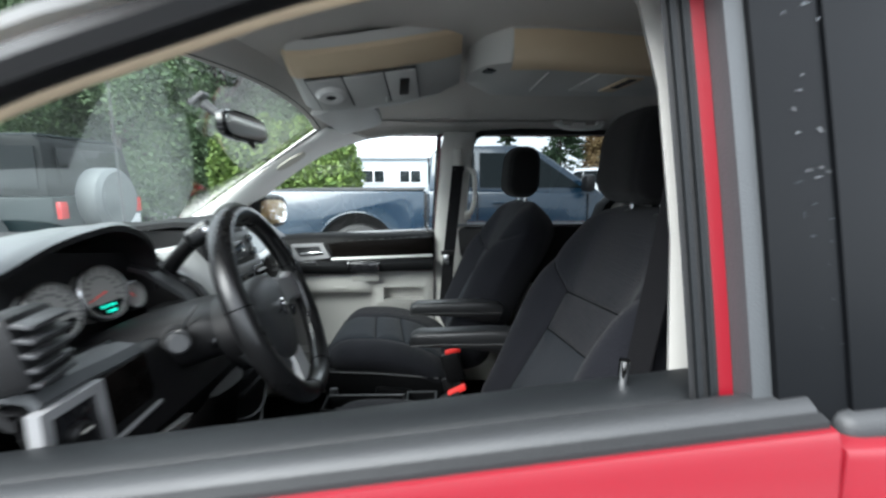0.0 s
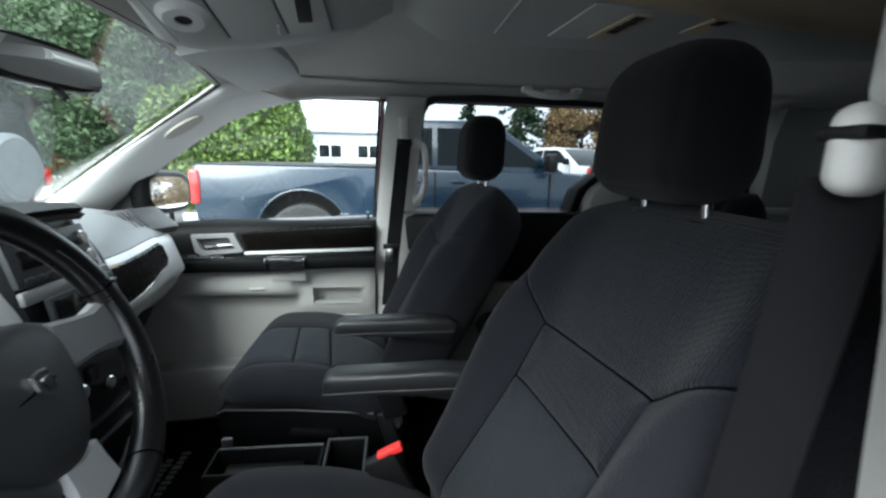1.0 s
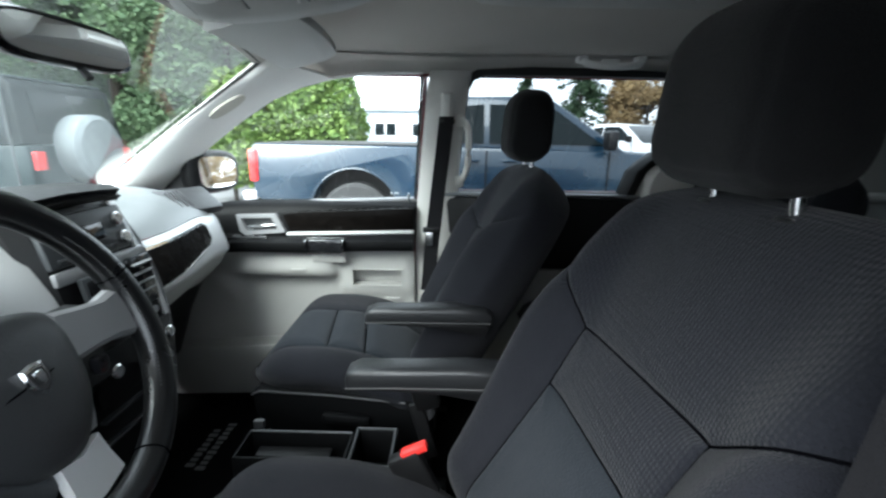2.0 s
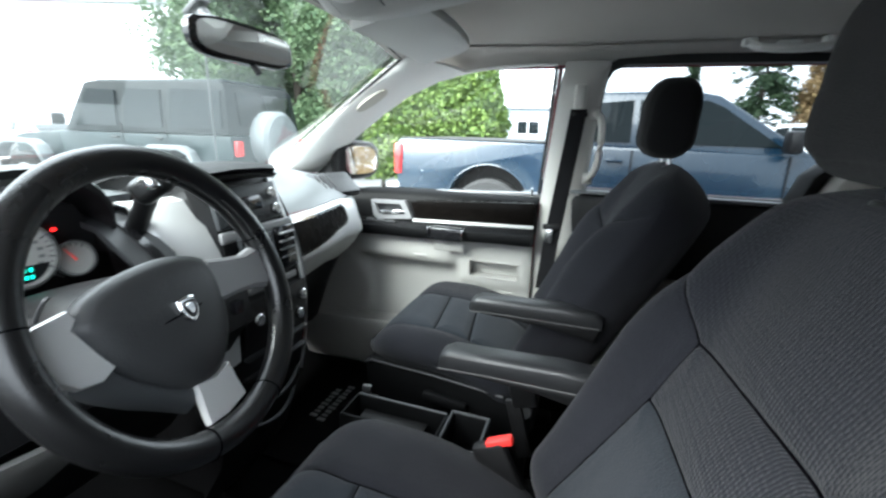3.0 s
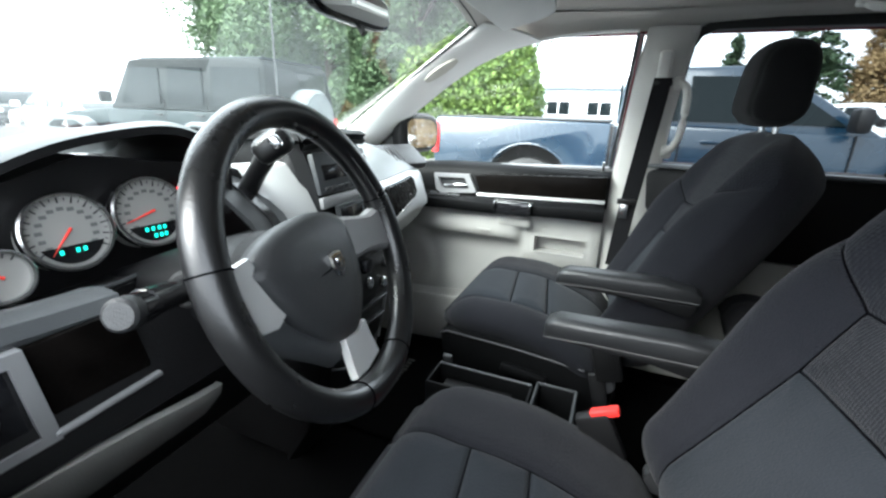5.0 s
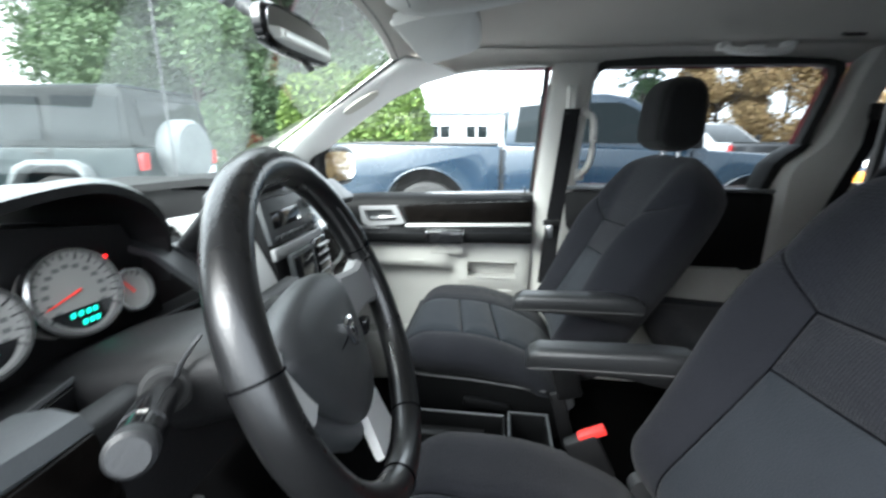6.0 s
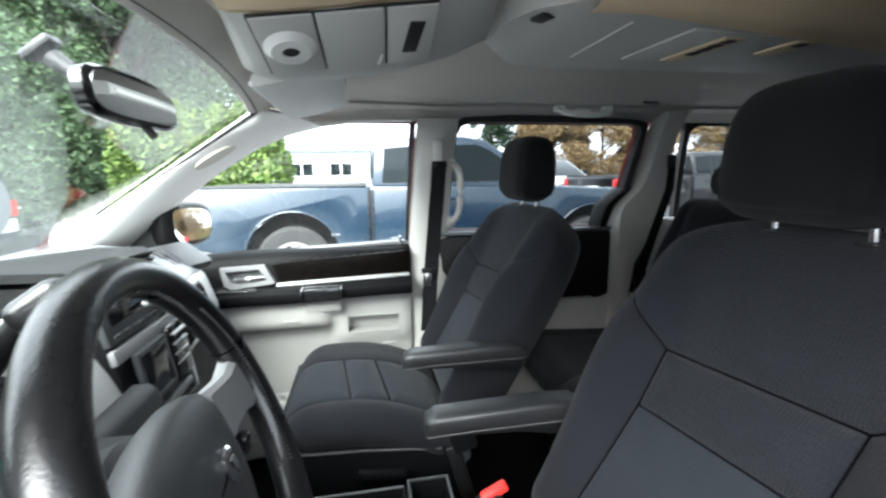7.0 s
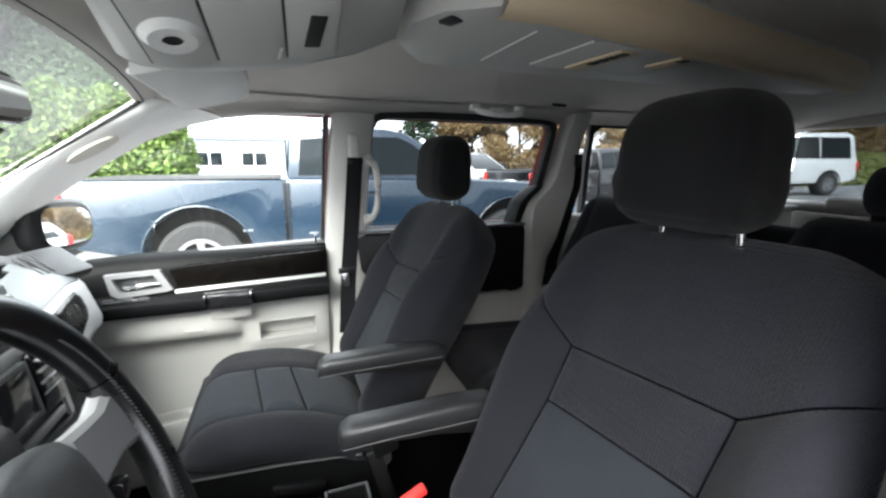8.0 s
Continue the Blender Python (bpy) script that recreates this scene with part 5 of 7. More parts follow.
        put("bin_edge", tube(pts, 0.005, 8), HUB, "curved bin edge")

    # shift lever beside the stack
    sl = put("shift_lever", tube([(-0.60, 0.945, 1.215), (-0.55, 0.930, 1.262), (-0.515, 0.918, 1.292)], [0.017, 0.0155, 0.0165], 14), BLACK, "black shift lever")
    put("shift_knob", box((-0.497, 0.910, 1.304), (0.062, 0.036, 0.042), 0.015, 3, rot=(0, -35, 20)), LEATHER, "black shift knob", sl)
    put("shift_button", box((-0.478, 0.896, 1.312), (0.016, 0.022, 0.022), 0.006, rot=(0, -35, 20)), CHROME, "bright button", sl)
    gate = [(-0.70, 1.255), (-0.60, 1.232), (-0.53, 1.185), (-0.49, 1.13)]
    put("shift_gate", sheet([[(x, y, z) for x, z in gate] for y in (0.885, 0.90, 0.945, 0.957)], 0.01, (-0.6, 0, -0.8)), SILL, "dark grey shift gate cover")
    put("gate_slot", sheet([[(x + 0.003, y, z + 0.004) for x, z in gate[1:]] for y in (0.917, 0.933)], 0.004, (-0.6, 0, -0.8)), GLOSSBLACK)
    wing = []
    for y, dx in ((0.950, -0.016), (0.960, -0.003), (0.990, 0.006), (1.025, 0.010), (1.048, 0.008), (1.056, -0.004)):
        wing.append([(x + dx, y, z) for x, z in ((-0.665, 1.235), (-0.628, 1.262), (-0.595, 1.258), (-0.555, 1.21), (-0.522, 1.13), (-0.505, 1.04), (-0.51, 0.93))])
    put("pale_wing", sheet(wing, 0.008, (-0.8, 0, -0.5)), SILVER, "broad silver panel beside the radio")
    # small things: column
    rings = []
    for x, z, w, h in ((-0.62, 1.090, 0.074, 0.048), (-0.53, 1.120, 0.077, 0.053), (-0.46, 1.143, 0.077, 0.050), (-0.425, 1.154, 0.078, 0.048), (-0.385, 1.160, 0.074, 0.042), (-0.365, 1.162, 0.060, 0.032)):
        rings.append([(x - 0.35 * h * math.sin(a) * 1.0, 0.778 + w * math.copysign(abs(math.cos(a)) ** 0.6, math.cos(a)), z + h * math.copysign(abs(math.sin(a)) ** 0.7, math.sin(a))) for a in [k * math.tau / 24 for k in range(24)]])
    co = put("steering_column", loft(rings), BLACK, "dark grey steering column cover")
    put("column_bead", tube(spline([(-0.452, 0.703, 1.148), (-0.444, 0.6985, 1.158), (-0.431, 0.6975, 1.166), (-0.420, 0.6975, 1.187), (-0.405, 0.700, 1.208), (-0.402, 0.704, 1.214)], 18), 0.0022, 6), HUB, "thin grey bead", co)
    put("ignition", disc((-0.375, 0.712, 1.150), (0.9, -0.4, 0), 0.012, 0.012, 20, 0.002), GLOSSBLACK, "", co)
    put("stalk", tube([(-0.440, 0.705, 1.160), (-0.405, 0.645, 1.178), (-0.380, 0.61, 1.190)], [0.013, 0.0145, 0.0150], 14), GLOSSBLACK, "black column stalk", co)
    put("stalk_boot", disc((-0.432, 0.690, 1.164), (0.52, -0.82, 0.22), 0.022, 0.012, 24, 0.004), RUBBER, "", co)
    put("stalk_knob", disc((-0.359, 0.578, 1.1985), (0.52, -0.80, 0.25), 0.0146, 0.016, 28, 0.003), GREYDARK, "dark grey ribbed stalk knob", co)
    put("stalk_collar", disc((-0.367, 0.590, 1.195), (0.52, -0.80, 0.25), 0.0150, 0.030, 28, 0.002), GLOSSBLACK, "", co)
    for k in range(3):
        put("stalk_print", box((-0.379 - 0.006 * k, 0.612 + 0.007 * k, 1.2035 - 0.0025 * k), (0.006, 0.0022, 0.0012), 0, rot=(10, 0, 30)), FAINT, "", co)
    return e


def steering_wheel():
    c = Vector((-0.303, 0.778, 1.200))
    tilt, yaw, turn = radians(22), radians(7), radians(0)
    n = Vector((math.cos(tilt) * math.cos(yaw), math.cos(tilt) * math.sin(yaw), math.sin(tilt)))
    h = Vector((-math.sin(yaw), math.cos(yaw), 0))
    v = n.cross(h)
    h, v = h * math.cos(turn) + v * math.sin(turn), v * math.cos(turn) - h * math.sin(turn)
    e = thing("steering_wheel", "black leather steering wheel with silver lower spokes", "steering wheel", c)

    def at(a, b, d=0.0):
        """a to the passenger side, b up the wheel, d towards the driver."""
        return h * a + v * b + n * d
    R, r = 0.1675, 0.0172
    rim = bmesh.new()
    N, M = 96, 14
    g = [[rim.verts.new(at(math.cos(t) * (R + r * math.cos(p)), math.sin(t) * (R + r * math.cos(p)), r * 1.05 * math.sin(p))) for p in [k * math.tau / M for k in range(M)]] for t in [i * math.tau / N for i in range(N)]]
    for i in range(N):
        for k in range(M):
            a, b = g[i], g[(i + 1) % N]
            rim.faces.new((a[k], b[k], b[(k + 1) % M], a[(k + 1) % M]))
    rm = part("rim", rim, LEATHER, e, "black leather rim", 180)
    for deg in (168, 14, 252, -70):
        t = radians(deg)
        ring = [at(math.cos(t) * (R + (r + 0.0006) * math.cos(p)), math.sin(t) * (R + (r + 0.0006) * math.cos(p)), (r * 1.05 + 0.0006) * math.sin(p)) for p in [k * math.tau / 20 for k in range(20)]]
        part("joint", tube(ring, 0.0009, 5, True), THREAD, rm)
    # stitched inner grip
    st = bmesh.new()
    for k in range(46):
        t = radians(lerp(-42, 40, k / 45))
        p = at(math.cos(t) * (R - r * 0.80), math.sin(t) * (R - r * 0.80), r * 0.68)
        d = at(-math.sin(t), math.cos(t))
        s = at(math.cos(t) * 0.6, math.sin(t) * 0.6, -0.8)
        merge(st, tube([p - d * 0.0012 - s * 0.0028, p + d * 0.0012 + s * 0.0028], 0.0008, 5))
    part("stitching", st, STITCH, rm, "worn grey stitching")
    # hub pad: a shield outline swelling towards the driver
    out = [(-0.112, 0.016), (-0.088, 0.038), (-0.045, 0.050), (0.012, 0.053), (0.055, 0.043), (0.076, 0.022), (0.072, -0.025), (0.054, -0.068), (0.022, -0.098), (-0.008, -0.103), (-0.038, -0.094), (-0.068, -0.066), (-0.094, -0.030)]
    out = [(p.x, p.y) for p in spline([(*p, 0) for p in out + out[:1]], 64)][:-1]
    cx, cy = -0.012, -0.018
    rings = [[at(cx + (a - cx) * s, cy + (b - cy) * s, d - 0.026) for a, b in out] for s, d in ((0.90, -0.02), (0.99, -0.006), (1.0, 0.006), (0.97, 0.015), (0.85, 0.022), (0.6, 0.027), (0.3, 0.029), (0.02, 0.030))]
    hub = part("airbag_pad", loft(rings), WHEELPAD, e, "dark grey airbag pad", 60)
    part("pad_crease", tube([at(-0.072, -0.020, -0.0045), at(-0.04, -0.017, 0.0015), at(-0.02, -0.016, 0.0035), at(0.01, -0.015, 0.0035), at(0.04, -0.014, -0.002)], 0.0013, 6), THREAD, hub)
    # emblem: a bright shield
    sh = [(-0.012, 0.014), (0.0, 0.016), (0.012, 0.014), (0.013, 0.0), (0.008, -0.011), (0.0, -0.016), (-0.008, -0.011), (-0.013, 0.0)]
    ex, ey, ed = -0.002, -0.014, -0.031
    part("emblem", loft([[at(ex + a, ey + b, 0.033 + ed) for a, b in sh], [at(ex + a, ey + b, 0.038 + ed) for a, b in sh], [at(ex + a * 0.85, ey + b * 0.85, 0.040 + ed) for a, b in sh]]), CHROME, hub, "bright shield-shaped emblem")
    part("emblem_field", loft([[at(ex + a * 0.66, ey + b * 0.66, 0.0402 + ed) for a, b in sh], [at(ex + a * 0.66, ey + b * 0.66, 0.0408 + ed) for a, b in sh]]), INK, hub)
    part("emblem_mark", loft([[at(ex + a * 0.42, ey + b * 0.46 + 0.001, 0.0409 + ed) for a, b in sh], [at(ex + a * 0.36, ey + b * 0.40 + 0.001, 0.0425 + ed) for a, b in sh]]), CHROME, hub)

    def spoke(path, mat, label, th=0.010):
        """A bar given as (centre a, b), half width across, depth; the width lies square to the run."""
        secs = []
        for i, (a, b, w, d) in enumerate(path):
            p, q = path[max(i - 1, 0)], path[min(i + 1, len(path) - 1)]
            t = Vector((q[0] - p[0], q[1] - p[1])).normalized()
            nx, ny = -t.y * w, t.x * w
            secs.append([at(a + nx * y, b + ny * y, d + th * z) for y, z in ((-1, -1), (1, -1), (1, 0.4), (0.8, 1), (-0.8, 1), (-1, 0.4))])
        part("spoke", loft(secs), mat, e, label)

    spoke([(0.060, 0.004, 0.030, -0.014), (0.095, 0.000, 0.026, -0.012), (0.125, -0.004, 0.025, -0.010), (0.158, -0.006, 0.034, -0.006)], SATIN, "grey spoke with worn paint")
    def plate(poly, d, th, mat, label):
        cx, cy = sum(p[0] for p in poly) / len(poly), sum(p[1] for p in poly) / len(poly)
        rings = [[at(cx + (a - cx) * k, cy + (b - cy) * k, d + z) for a, b in poly] for k, z in ((0.98, -th), (1.0, -th * 0.8), (1.0, -0.005), (0.985, -0.002), (0.955, 0.0))]
        part("spoke", loft(rings), mat, e, label)

    plate([(-0.148, 0.026), (-0.137, 0.030), (-0.104, 0.034), (-0.096, 0.012), (-0.086, -0.034), (-0.104, -0.042), (-0.126, -0.038), (-0.140, -0.022), (-0.149, -0.014)], -0.013, 0.010, SILVER, "silver side spoke")
    upper = [(-0.088, -0.036), (-0.078, -0.052), (-0.062, -0.069), (-0.044, -0.085), (-0.020, -0.098)]
    lower = [(-0.126, -0.036), (-0.104, -0.062), (-0.080, -0.084), (-0.054, -0.104), (-0.026, -0.128)]
    rows = []
    for (a, b), (c2, d2) in zip(upper, lower):
        rows.append([at(lerp(a, c2, t), lerp(b, d2, t), d) for t, d in ((-0.08, -0.024), (0.15, -0.018), (0.45, -0.019), (0.75, -0.026), (1.0, -0.040))])
    # Bridge belongs to the silver spokes; dark grey stands for the pad's shade.
    part("spoke", sheet(rows, 0.006, -n), GREYTRIM, e, "silver bridge under the pad, coloured dark for its shade", 60)
    plate([(-0.022, -0.098), (0.006, -0.104), (0.034, -0.098), (0.034, -0.120), (0.037, -0.147), (0.0, -0.152), (-0.028, -0.149), (-0.028, -0.140)], -0.011, 0.010, SILVER, "silver lower spoke")
    part("speed_switch", box(at(0.083, -0.042, -0.010), (0.014, 0.018, 0.022), 0.005), GLOSSBLACK, e)
    part("backing", disc(at(-0.01, -0.02, -0.045), n, 0.07, 0.04, 28, 0.01), BLACK, e)
    return e


dashboard()
steering_wheel()


# ---- overhead ----
def overhead():
    e = thing("overhead_console", "pale overhead console with a round lamp and flush covers", "overhead console", (-0.17, 1.10, 1.64))
    # body narrowing to the rear, tan rim on the driver's side
    rows = []
    for x, y0, y1, z in ((-0.345, 1.00, 1.23, 1.618), (-0.325, 0.97, 1.25, 1.606), (-0.28, 0.96, 1.262, 1.604), (-0.20, 0.955, 1.27, 1.612), (-0.10, 0.96, 1.27, 1.628), (-0.01, 0.985, 1.25, 1.650), (0.04, 1.02, 1.21, 1.672)):
        m = (y0 + y1) / 2
        rows.append([(x + 0.17, y - 1.10, z + dz - 1.64) for y, dz in ((y0, 0.085), (y0 + 0.004, 0.055), (y0 + 0.05, 0.028), (m + 0.05, -0.022), (y1 - 0.04, -0.016), (y1 - 0.004, 0.02), (y1, 0.085))])
    body = part("body", loft(rows), CONSOLE, e)
    rim = [[p for p in (Vector(r[1]).lerp(Vector(r[0]), 0.25) + Vector((0, -0.004, 0.002)), Vector(r[1]) + Vector((0, -0.004, 0)), Vector(r[2]) + Vector((0, -0.003, -0.004)), Vector(r[2]) + Vector((0, 0.012, -0.004)))] for r in rows]
    part("rim", sheet(rim, 0.004, (0, 1, 0)), TAN, e, "tan plastic rim")
    # flush plates on the sloping face, with dark joints between them
    n = Vector((0.12, -0.31, -0.94)).normalized()
    tilt = (-17.6, -7, 0)
    part("joint_backing", box((-0.012, -0.018, -0.0215), (0.245, 0.132, 0.004), 0.001, rot=tilt), HUB, e)
    part("lamp_panel", box((-0.092, -0.018, -0.0325), (0.078, 0.128, 0.007), 0.002, rot=tilt), CONSOLE, e)
    part("cover", box((-0.006, -0.018, -0.0225), (0.088, 0.128, 0.007), 0.002, rot=tilt), CONSOLE, e)
    part("cover", box((0.075, -0.018, -0.0125), (0.068, 0.128, 0.007), 0.002, rot=tilt), CONSOLE, e)
    part("slot", box((0.078, -0.020, -0.0160), (0.022, 0.070, 0.004), 0.002, rot=(-17.6, -7, 8)), INK, e, "dark slot")
    c = Vector((-0.092, -0.020, -0.0345))
    lb = part("lamp_bowl", disc(c + n * 0.010, n, 0.037, 0.016, 32, 0.010, 0.012), CREAM, e, "round reading lamp")
    part("lamp_eye", disc(c + n * 0.0075, n, 0.0135, 0.010, 24, 0.002), INK, lb, "dark lens")
    part("latch", box((0.032, 0.018, -0.0385), (0.004, 0.026, 0.003), 0.001, rot=(-17.6, -7, 12)), CREAM, e)

    v = thing("sun_visor", "pale grey sun visor folded up against the headliner", "sun visor", (-0.30, 1.47, 1.61))
    pad = bmesh.new()
    outline = [(p.x, p.y) for p in spline([(0.095, -0.20, 0), (0.100, -0.02, 0), (0.092, 0.14, 0), (0.070, 0.185, 0), (0.02, 0.200, 0), (-0.045, 0.198, 0), (-0.062, 0.17, 0), (-0.064, 0.0, 0), (-0.060, -0.20, 0)], 40)]
    for k, (grow, h) in enumerate(((0.93, 0.011), (0.985, 0.009), (1.0, 0.004), (1.0, -0.004), (0.985, -0.009), (0.93, -0.011))):
        ring = [pad.verts.new((a * grow, b * (0.98 + 0.02 * grow), h + 0.21 * a - 0.05 * max(0.0, b))) for a, b in outline]
        if k:
            for i in range(len(ring)):
                j = (i + 1) % len(ring)
                pad.faces.new((last[i], last[j], ring[j], ring[i]))
        else:
            pad.faces.new(ring)
        last = ring
    pad.faces.new(list(reversed(ring)))
    part("pad", pad, CONSOLE, v, "", 50)
    part("pivot", tube([(-0.062, -0.19, -0.016), (-0.064, 0.16, -0.020), (-0.058, 0.205, -0.016)], [0.005, 0.005, 0.007], 8), CREAM, v)
    part("clip", box((-0.05, 0.19, -0.012), (0.022, 0.03, 0.016), 0.005), CREAM, v)
    part("warning_label", box((0.025, -0.03, -0.0063), (0.06, 0.10, 0.002), 0.0005, rot=(0, -11.9, 0)), CONSOLE, v)
    for k, m in enumerate((INK, TAN)):
        part("label_print", box((0.012 + 0.026 * k, -0.04 + 0.03 * k, -0.0103 + 0.0054 * k), (0.012, 0.012, 0.0015), 0, rot=(0, -11.9, 0)), material("label_ink", (0.25, 0.25, 0.22), 0.6) if k == 0 else material("label_yellow", (0.55, 0.42, 0.05), 0.6), v)

    r = thing("ceiling_rail", "long pale ceiling console with tan edges and air vents", "ceiling console", (1.0, 1.19, 1.69))
    rows = []
    for x, yo, yi, yp in ((0.06, 1.12, 1.14, 1.27), (0.09, 1.03, 1.07, 1.33), (0.14, 0.965, 0.99, 1.38), (0.22, 0.962, 1.025, 1.40), (0.29, 0.978, 1.045, 1.40), (0.41, 1.003, 1.078, 1.40), (0.67, 1.058, 1.135, 1.40), (0.95, 1.11, 1.19, 1.40), (1.22, 1.16, 1.24, 1.39), (1.36, 1.20, 1.275, 1.37), (1.42, 1.27, 1.29, 1.34)):
        low = 0.0 if 0.1 < x < 1.4 else 0.012
        rows.append([(x - 1.0, y - 1.19, z - 1.69) for y, z in ((yo, 1.735), (yo + 0.003, 1.680 + low), (yi, 1.655 + low), ((yi + yp) / 2, 1.653 + low), (yp - 0.03, 1.658 + low), (yp - 0.004, 1.685), (yp, 1.735))])
    part("body", loft(rows), CONSOLE, r)
    rim = []
    for q in rows[2:-1]:
        edge = Vector(q[0])
        edge.z = 1.712 - 1.69
        rim.append([edge + Vector((0, dy, dz)) for dy, dz in ((-0.004, 0.0), (-0.008, -0.034), (-0.002, -0.056), (0.014, -0.068), (0.036, -0.069))])
    part("rim", sheet(rim, 0.004, (0, 1, 0)), TAN, r, "tan plastic edge strip")
    part("lamp", box((-0.895, -0.105, -0.030), (0.024, 0.030, 0.006), 0.002, rot=(0, 0, 20)), HUB, r, "small dark lamp switch")
    part("seam", box((-0.762, -0.03, -0.0385), (0.003, 0.20, 0.002), 0), CREAM, r)
    part("vent_plate", box((-0.50, -0.015, -0.0385), (0.30, 0.185, 0.005), 0.002, rot=(0, 0, 4)), CONSOLE, r)
    for x, y0, y1, cells in ((-0.552, -0.095, 0.055, 4), (-0.405, -0.095, -0.01, 1)):
        vt = part("air_vent", box((x, (y0 + y1) / 2, -0.042), (0.045, y1 - y0, 0.006), 0.003, rot=(0, 0, 5)), TAN, r, "tan ceiling vent")
        for k in range(cells):
            part("vent_slot", box((x - 0.0015 * k, y0 + 0.012 + 0.025 * k, -0.0452), (0.020, 0.019, 0.004), 0.0015, rot=(0, 0, 5)), INK, vt, "dark vent slot")

    g = thing("ceiling_grab_handle", "pale grab handle folded against the roof rail", "grab handle", (0.56, 1.80, 1.632))
    pts = [(-0.085, 0.02, 0.006), (-0.075, -0.015, -0.012), (-0.03, -0.03, -0.020), (0.03, -0.03, -0.020), (0.075, -0.015, -0.012), (0.085, 0.02, 0.006)]
    part("bar", tube(spline(pts, 16), 0.010, 8), CREAM, g)
    for x in (-0.085, 0.085):
        part("mount", box((x, 0.015, 0.004), (0.032, 0.035, 0.02), 0.006), CREAM, g)
    part("hook", box((0.0, 0.02, -0.002), (0.05, 0.03, 0.016), 0.005), CREAM, g)
    k = thing("coat_hook", "small dark coat hook in the headliner", "hook", (0.76, 1.745, 1.648))
    part("plate", box((0, 0, 0), (0.05, 0.02, 0.008), 0.003, rot=(20, 0, 0)), HUB, k)

    m = thing("rearview_mirror", "black interior rearview mirror on a dark windshield stalk", "mirror", (-0.47, 1.11, 1.535))
    rot = Matrix.Rotation(radians(0), 3, "Z") @ Matrix.Rotation(radians(-4), 3, "Y")
    rings = []
    for d, s in ((0.0, 0.93), (0.004, 1.0), (0.016, 1.0), (0.030, 0.82), (0.036, 0.5)):
        ring = []
        for i in range(28):
            a = i * math.tau / 28
            ca, sa = math.cos(a), math.sin(a)
            yy = 0.122 * s * math.copysign(abs(ca) ** 0.45, ca)
            zz = 0.031 * s * math.copysign(abs(sa) ** 0.55, sa) * (1 + 0.12 * (1 - abs(ca)))
            ring.append(rot @ Vector((-d, yy, zz)))
        rings.append(ring)
    part("housing", loft(rings), GLOSSBLACK, m, "black mirror housing")
    gl = []
    for i in range(28):
        a = i * math.tau / 28
        ca, sa = math.cos(a), math.sin(a)
        gl.append(rot @ Vector((0.0012, 0.111 * math.copysign(abs(ca) ** 0.45, ca), 0.026 * math.copysign(abs(sa) ** 0.55, sa))))
    part("glass", loft([gl, [p - rot @ Vector((0.001, 0, 0)) for p in gl]]), MIRROR, m, "mirror glass")
    part("stalk", tube([rot @ Vector((-0.034, 0, 0)), (-0.07, 0.0, 0.03), (-0.10, 0.0, 0.055)], [0.012, 0.009, 0.013], 10), HUB, m, "dark stalk")
    part("foot", box((-0.112, 0, 0.066), (0.045, 0.03, 0.012), 0.004, rot=(0, -36, 0)), HUB, m)
    part("tab", tube([rot @ Vector((-0.008, 0.01, -0.028)), rot @ Vector((0.004, 0.01, -0.048))], 0.006, 8), BLACK, m)


overhead()


# ---- between and below the seats ----
def floor_console():
    e = thing("floor_console", "black open floor console with a tray and cup bay", "floor console", (-0.18, 1.195, 0.43))

    def well(x0, x1, y0, y1, z, deep, wall, name, mat, lab=""):
        """An open-topped box with walls, a floor and rounded outer corners."""
        bm = frame_ring([(x0 + wall, y0 + wall), (x1 - wall, y0 + wall), (x1 - wall, y1 - wall), (x0 + wall, y1 - wall)], [(x0, y0), (x1, y0), (x1, y1), (x0, y1)], lambda a, b, c: (a, b, c), z - deep, z)
        bmesh.ops.recalc_face_normals(bm, faces=bm.faces)
        bmesh.ops.bevel(bm, geom=[ed for ed in bm.edges], offset=wall * 0.3, segments=2, affect="EDGES", profile=0.5, clamp_overlap=True)
        merge(bm, box(((x0 + x1) / 2, (y0 + y1) / 2, z - deep + 0.004), (x1 - x0 - 0.002, y1 - y0 - 0.002, 0.008)))
        return part(name, bm, mat, e, lab)
    part("body", box((0, 0, 0.11), (0.34, 0.10, 0.22), 0.02), BLACK, e)
    tray = well(-0.165, 0.066, -0.040, 0.045, 0.347, 0.075, 0.006, "tray", DOORBLACK, "black open tray")
    part("tray_shelf", box((-0.06, 0.02, 0.312), (0.16, 0.03, 0.006), 0.002), BLACK, tray)
    part("tray_lip", tube([(-0.160, 0.042, 0.3475), (0.062, 0.042, 0.3475)], 0.0025, 6), GREYTRIM, tray)
    bay = well(0.070, 0.162, -0.062, 0.058, 0.349, 0.09, 0.009, "cup_bay", DOORBLACK, "black square cup bay")
    part("bay_rim", tube([(0.074, -0.058, 0.349), (0.158, -0.058, 0.349), (0.158, 0.054, 0.349), (0.074, 0.054, 0.349)], 0.004, 8, True), GREYTRIM, bay, "grey rim")
    part("catch", box((-0.150, 0.062, 0.350), (0.024, 0.012, 0.022), 0.004), HUB, e)


floor_console()


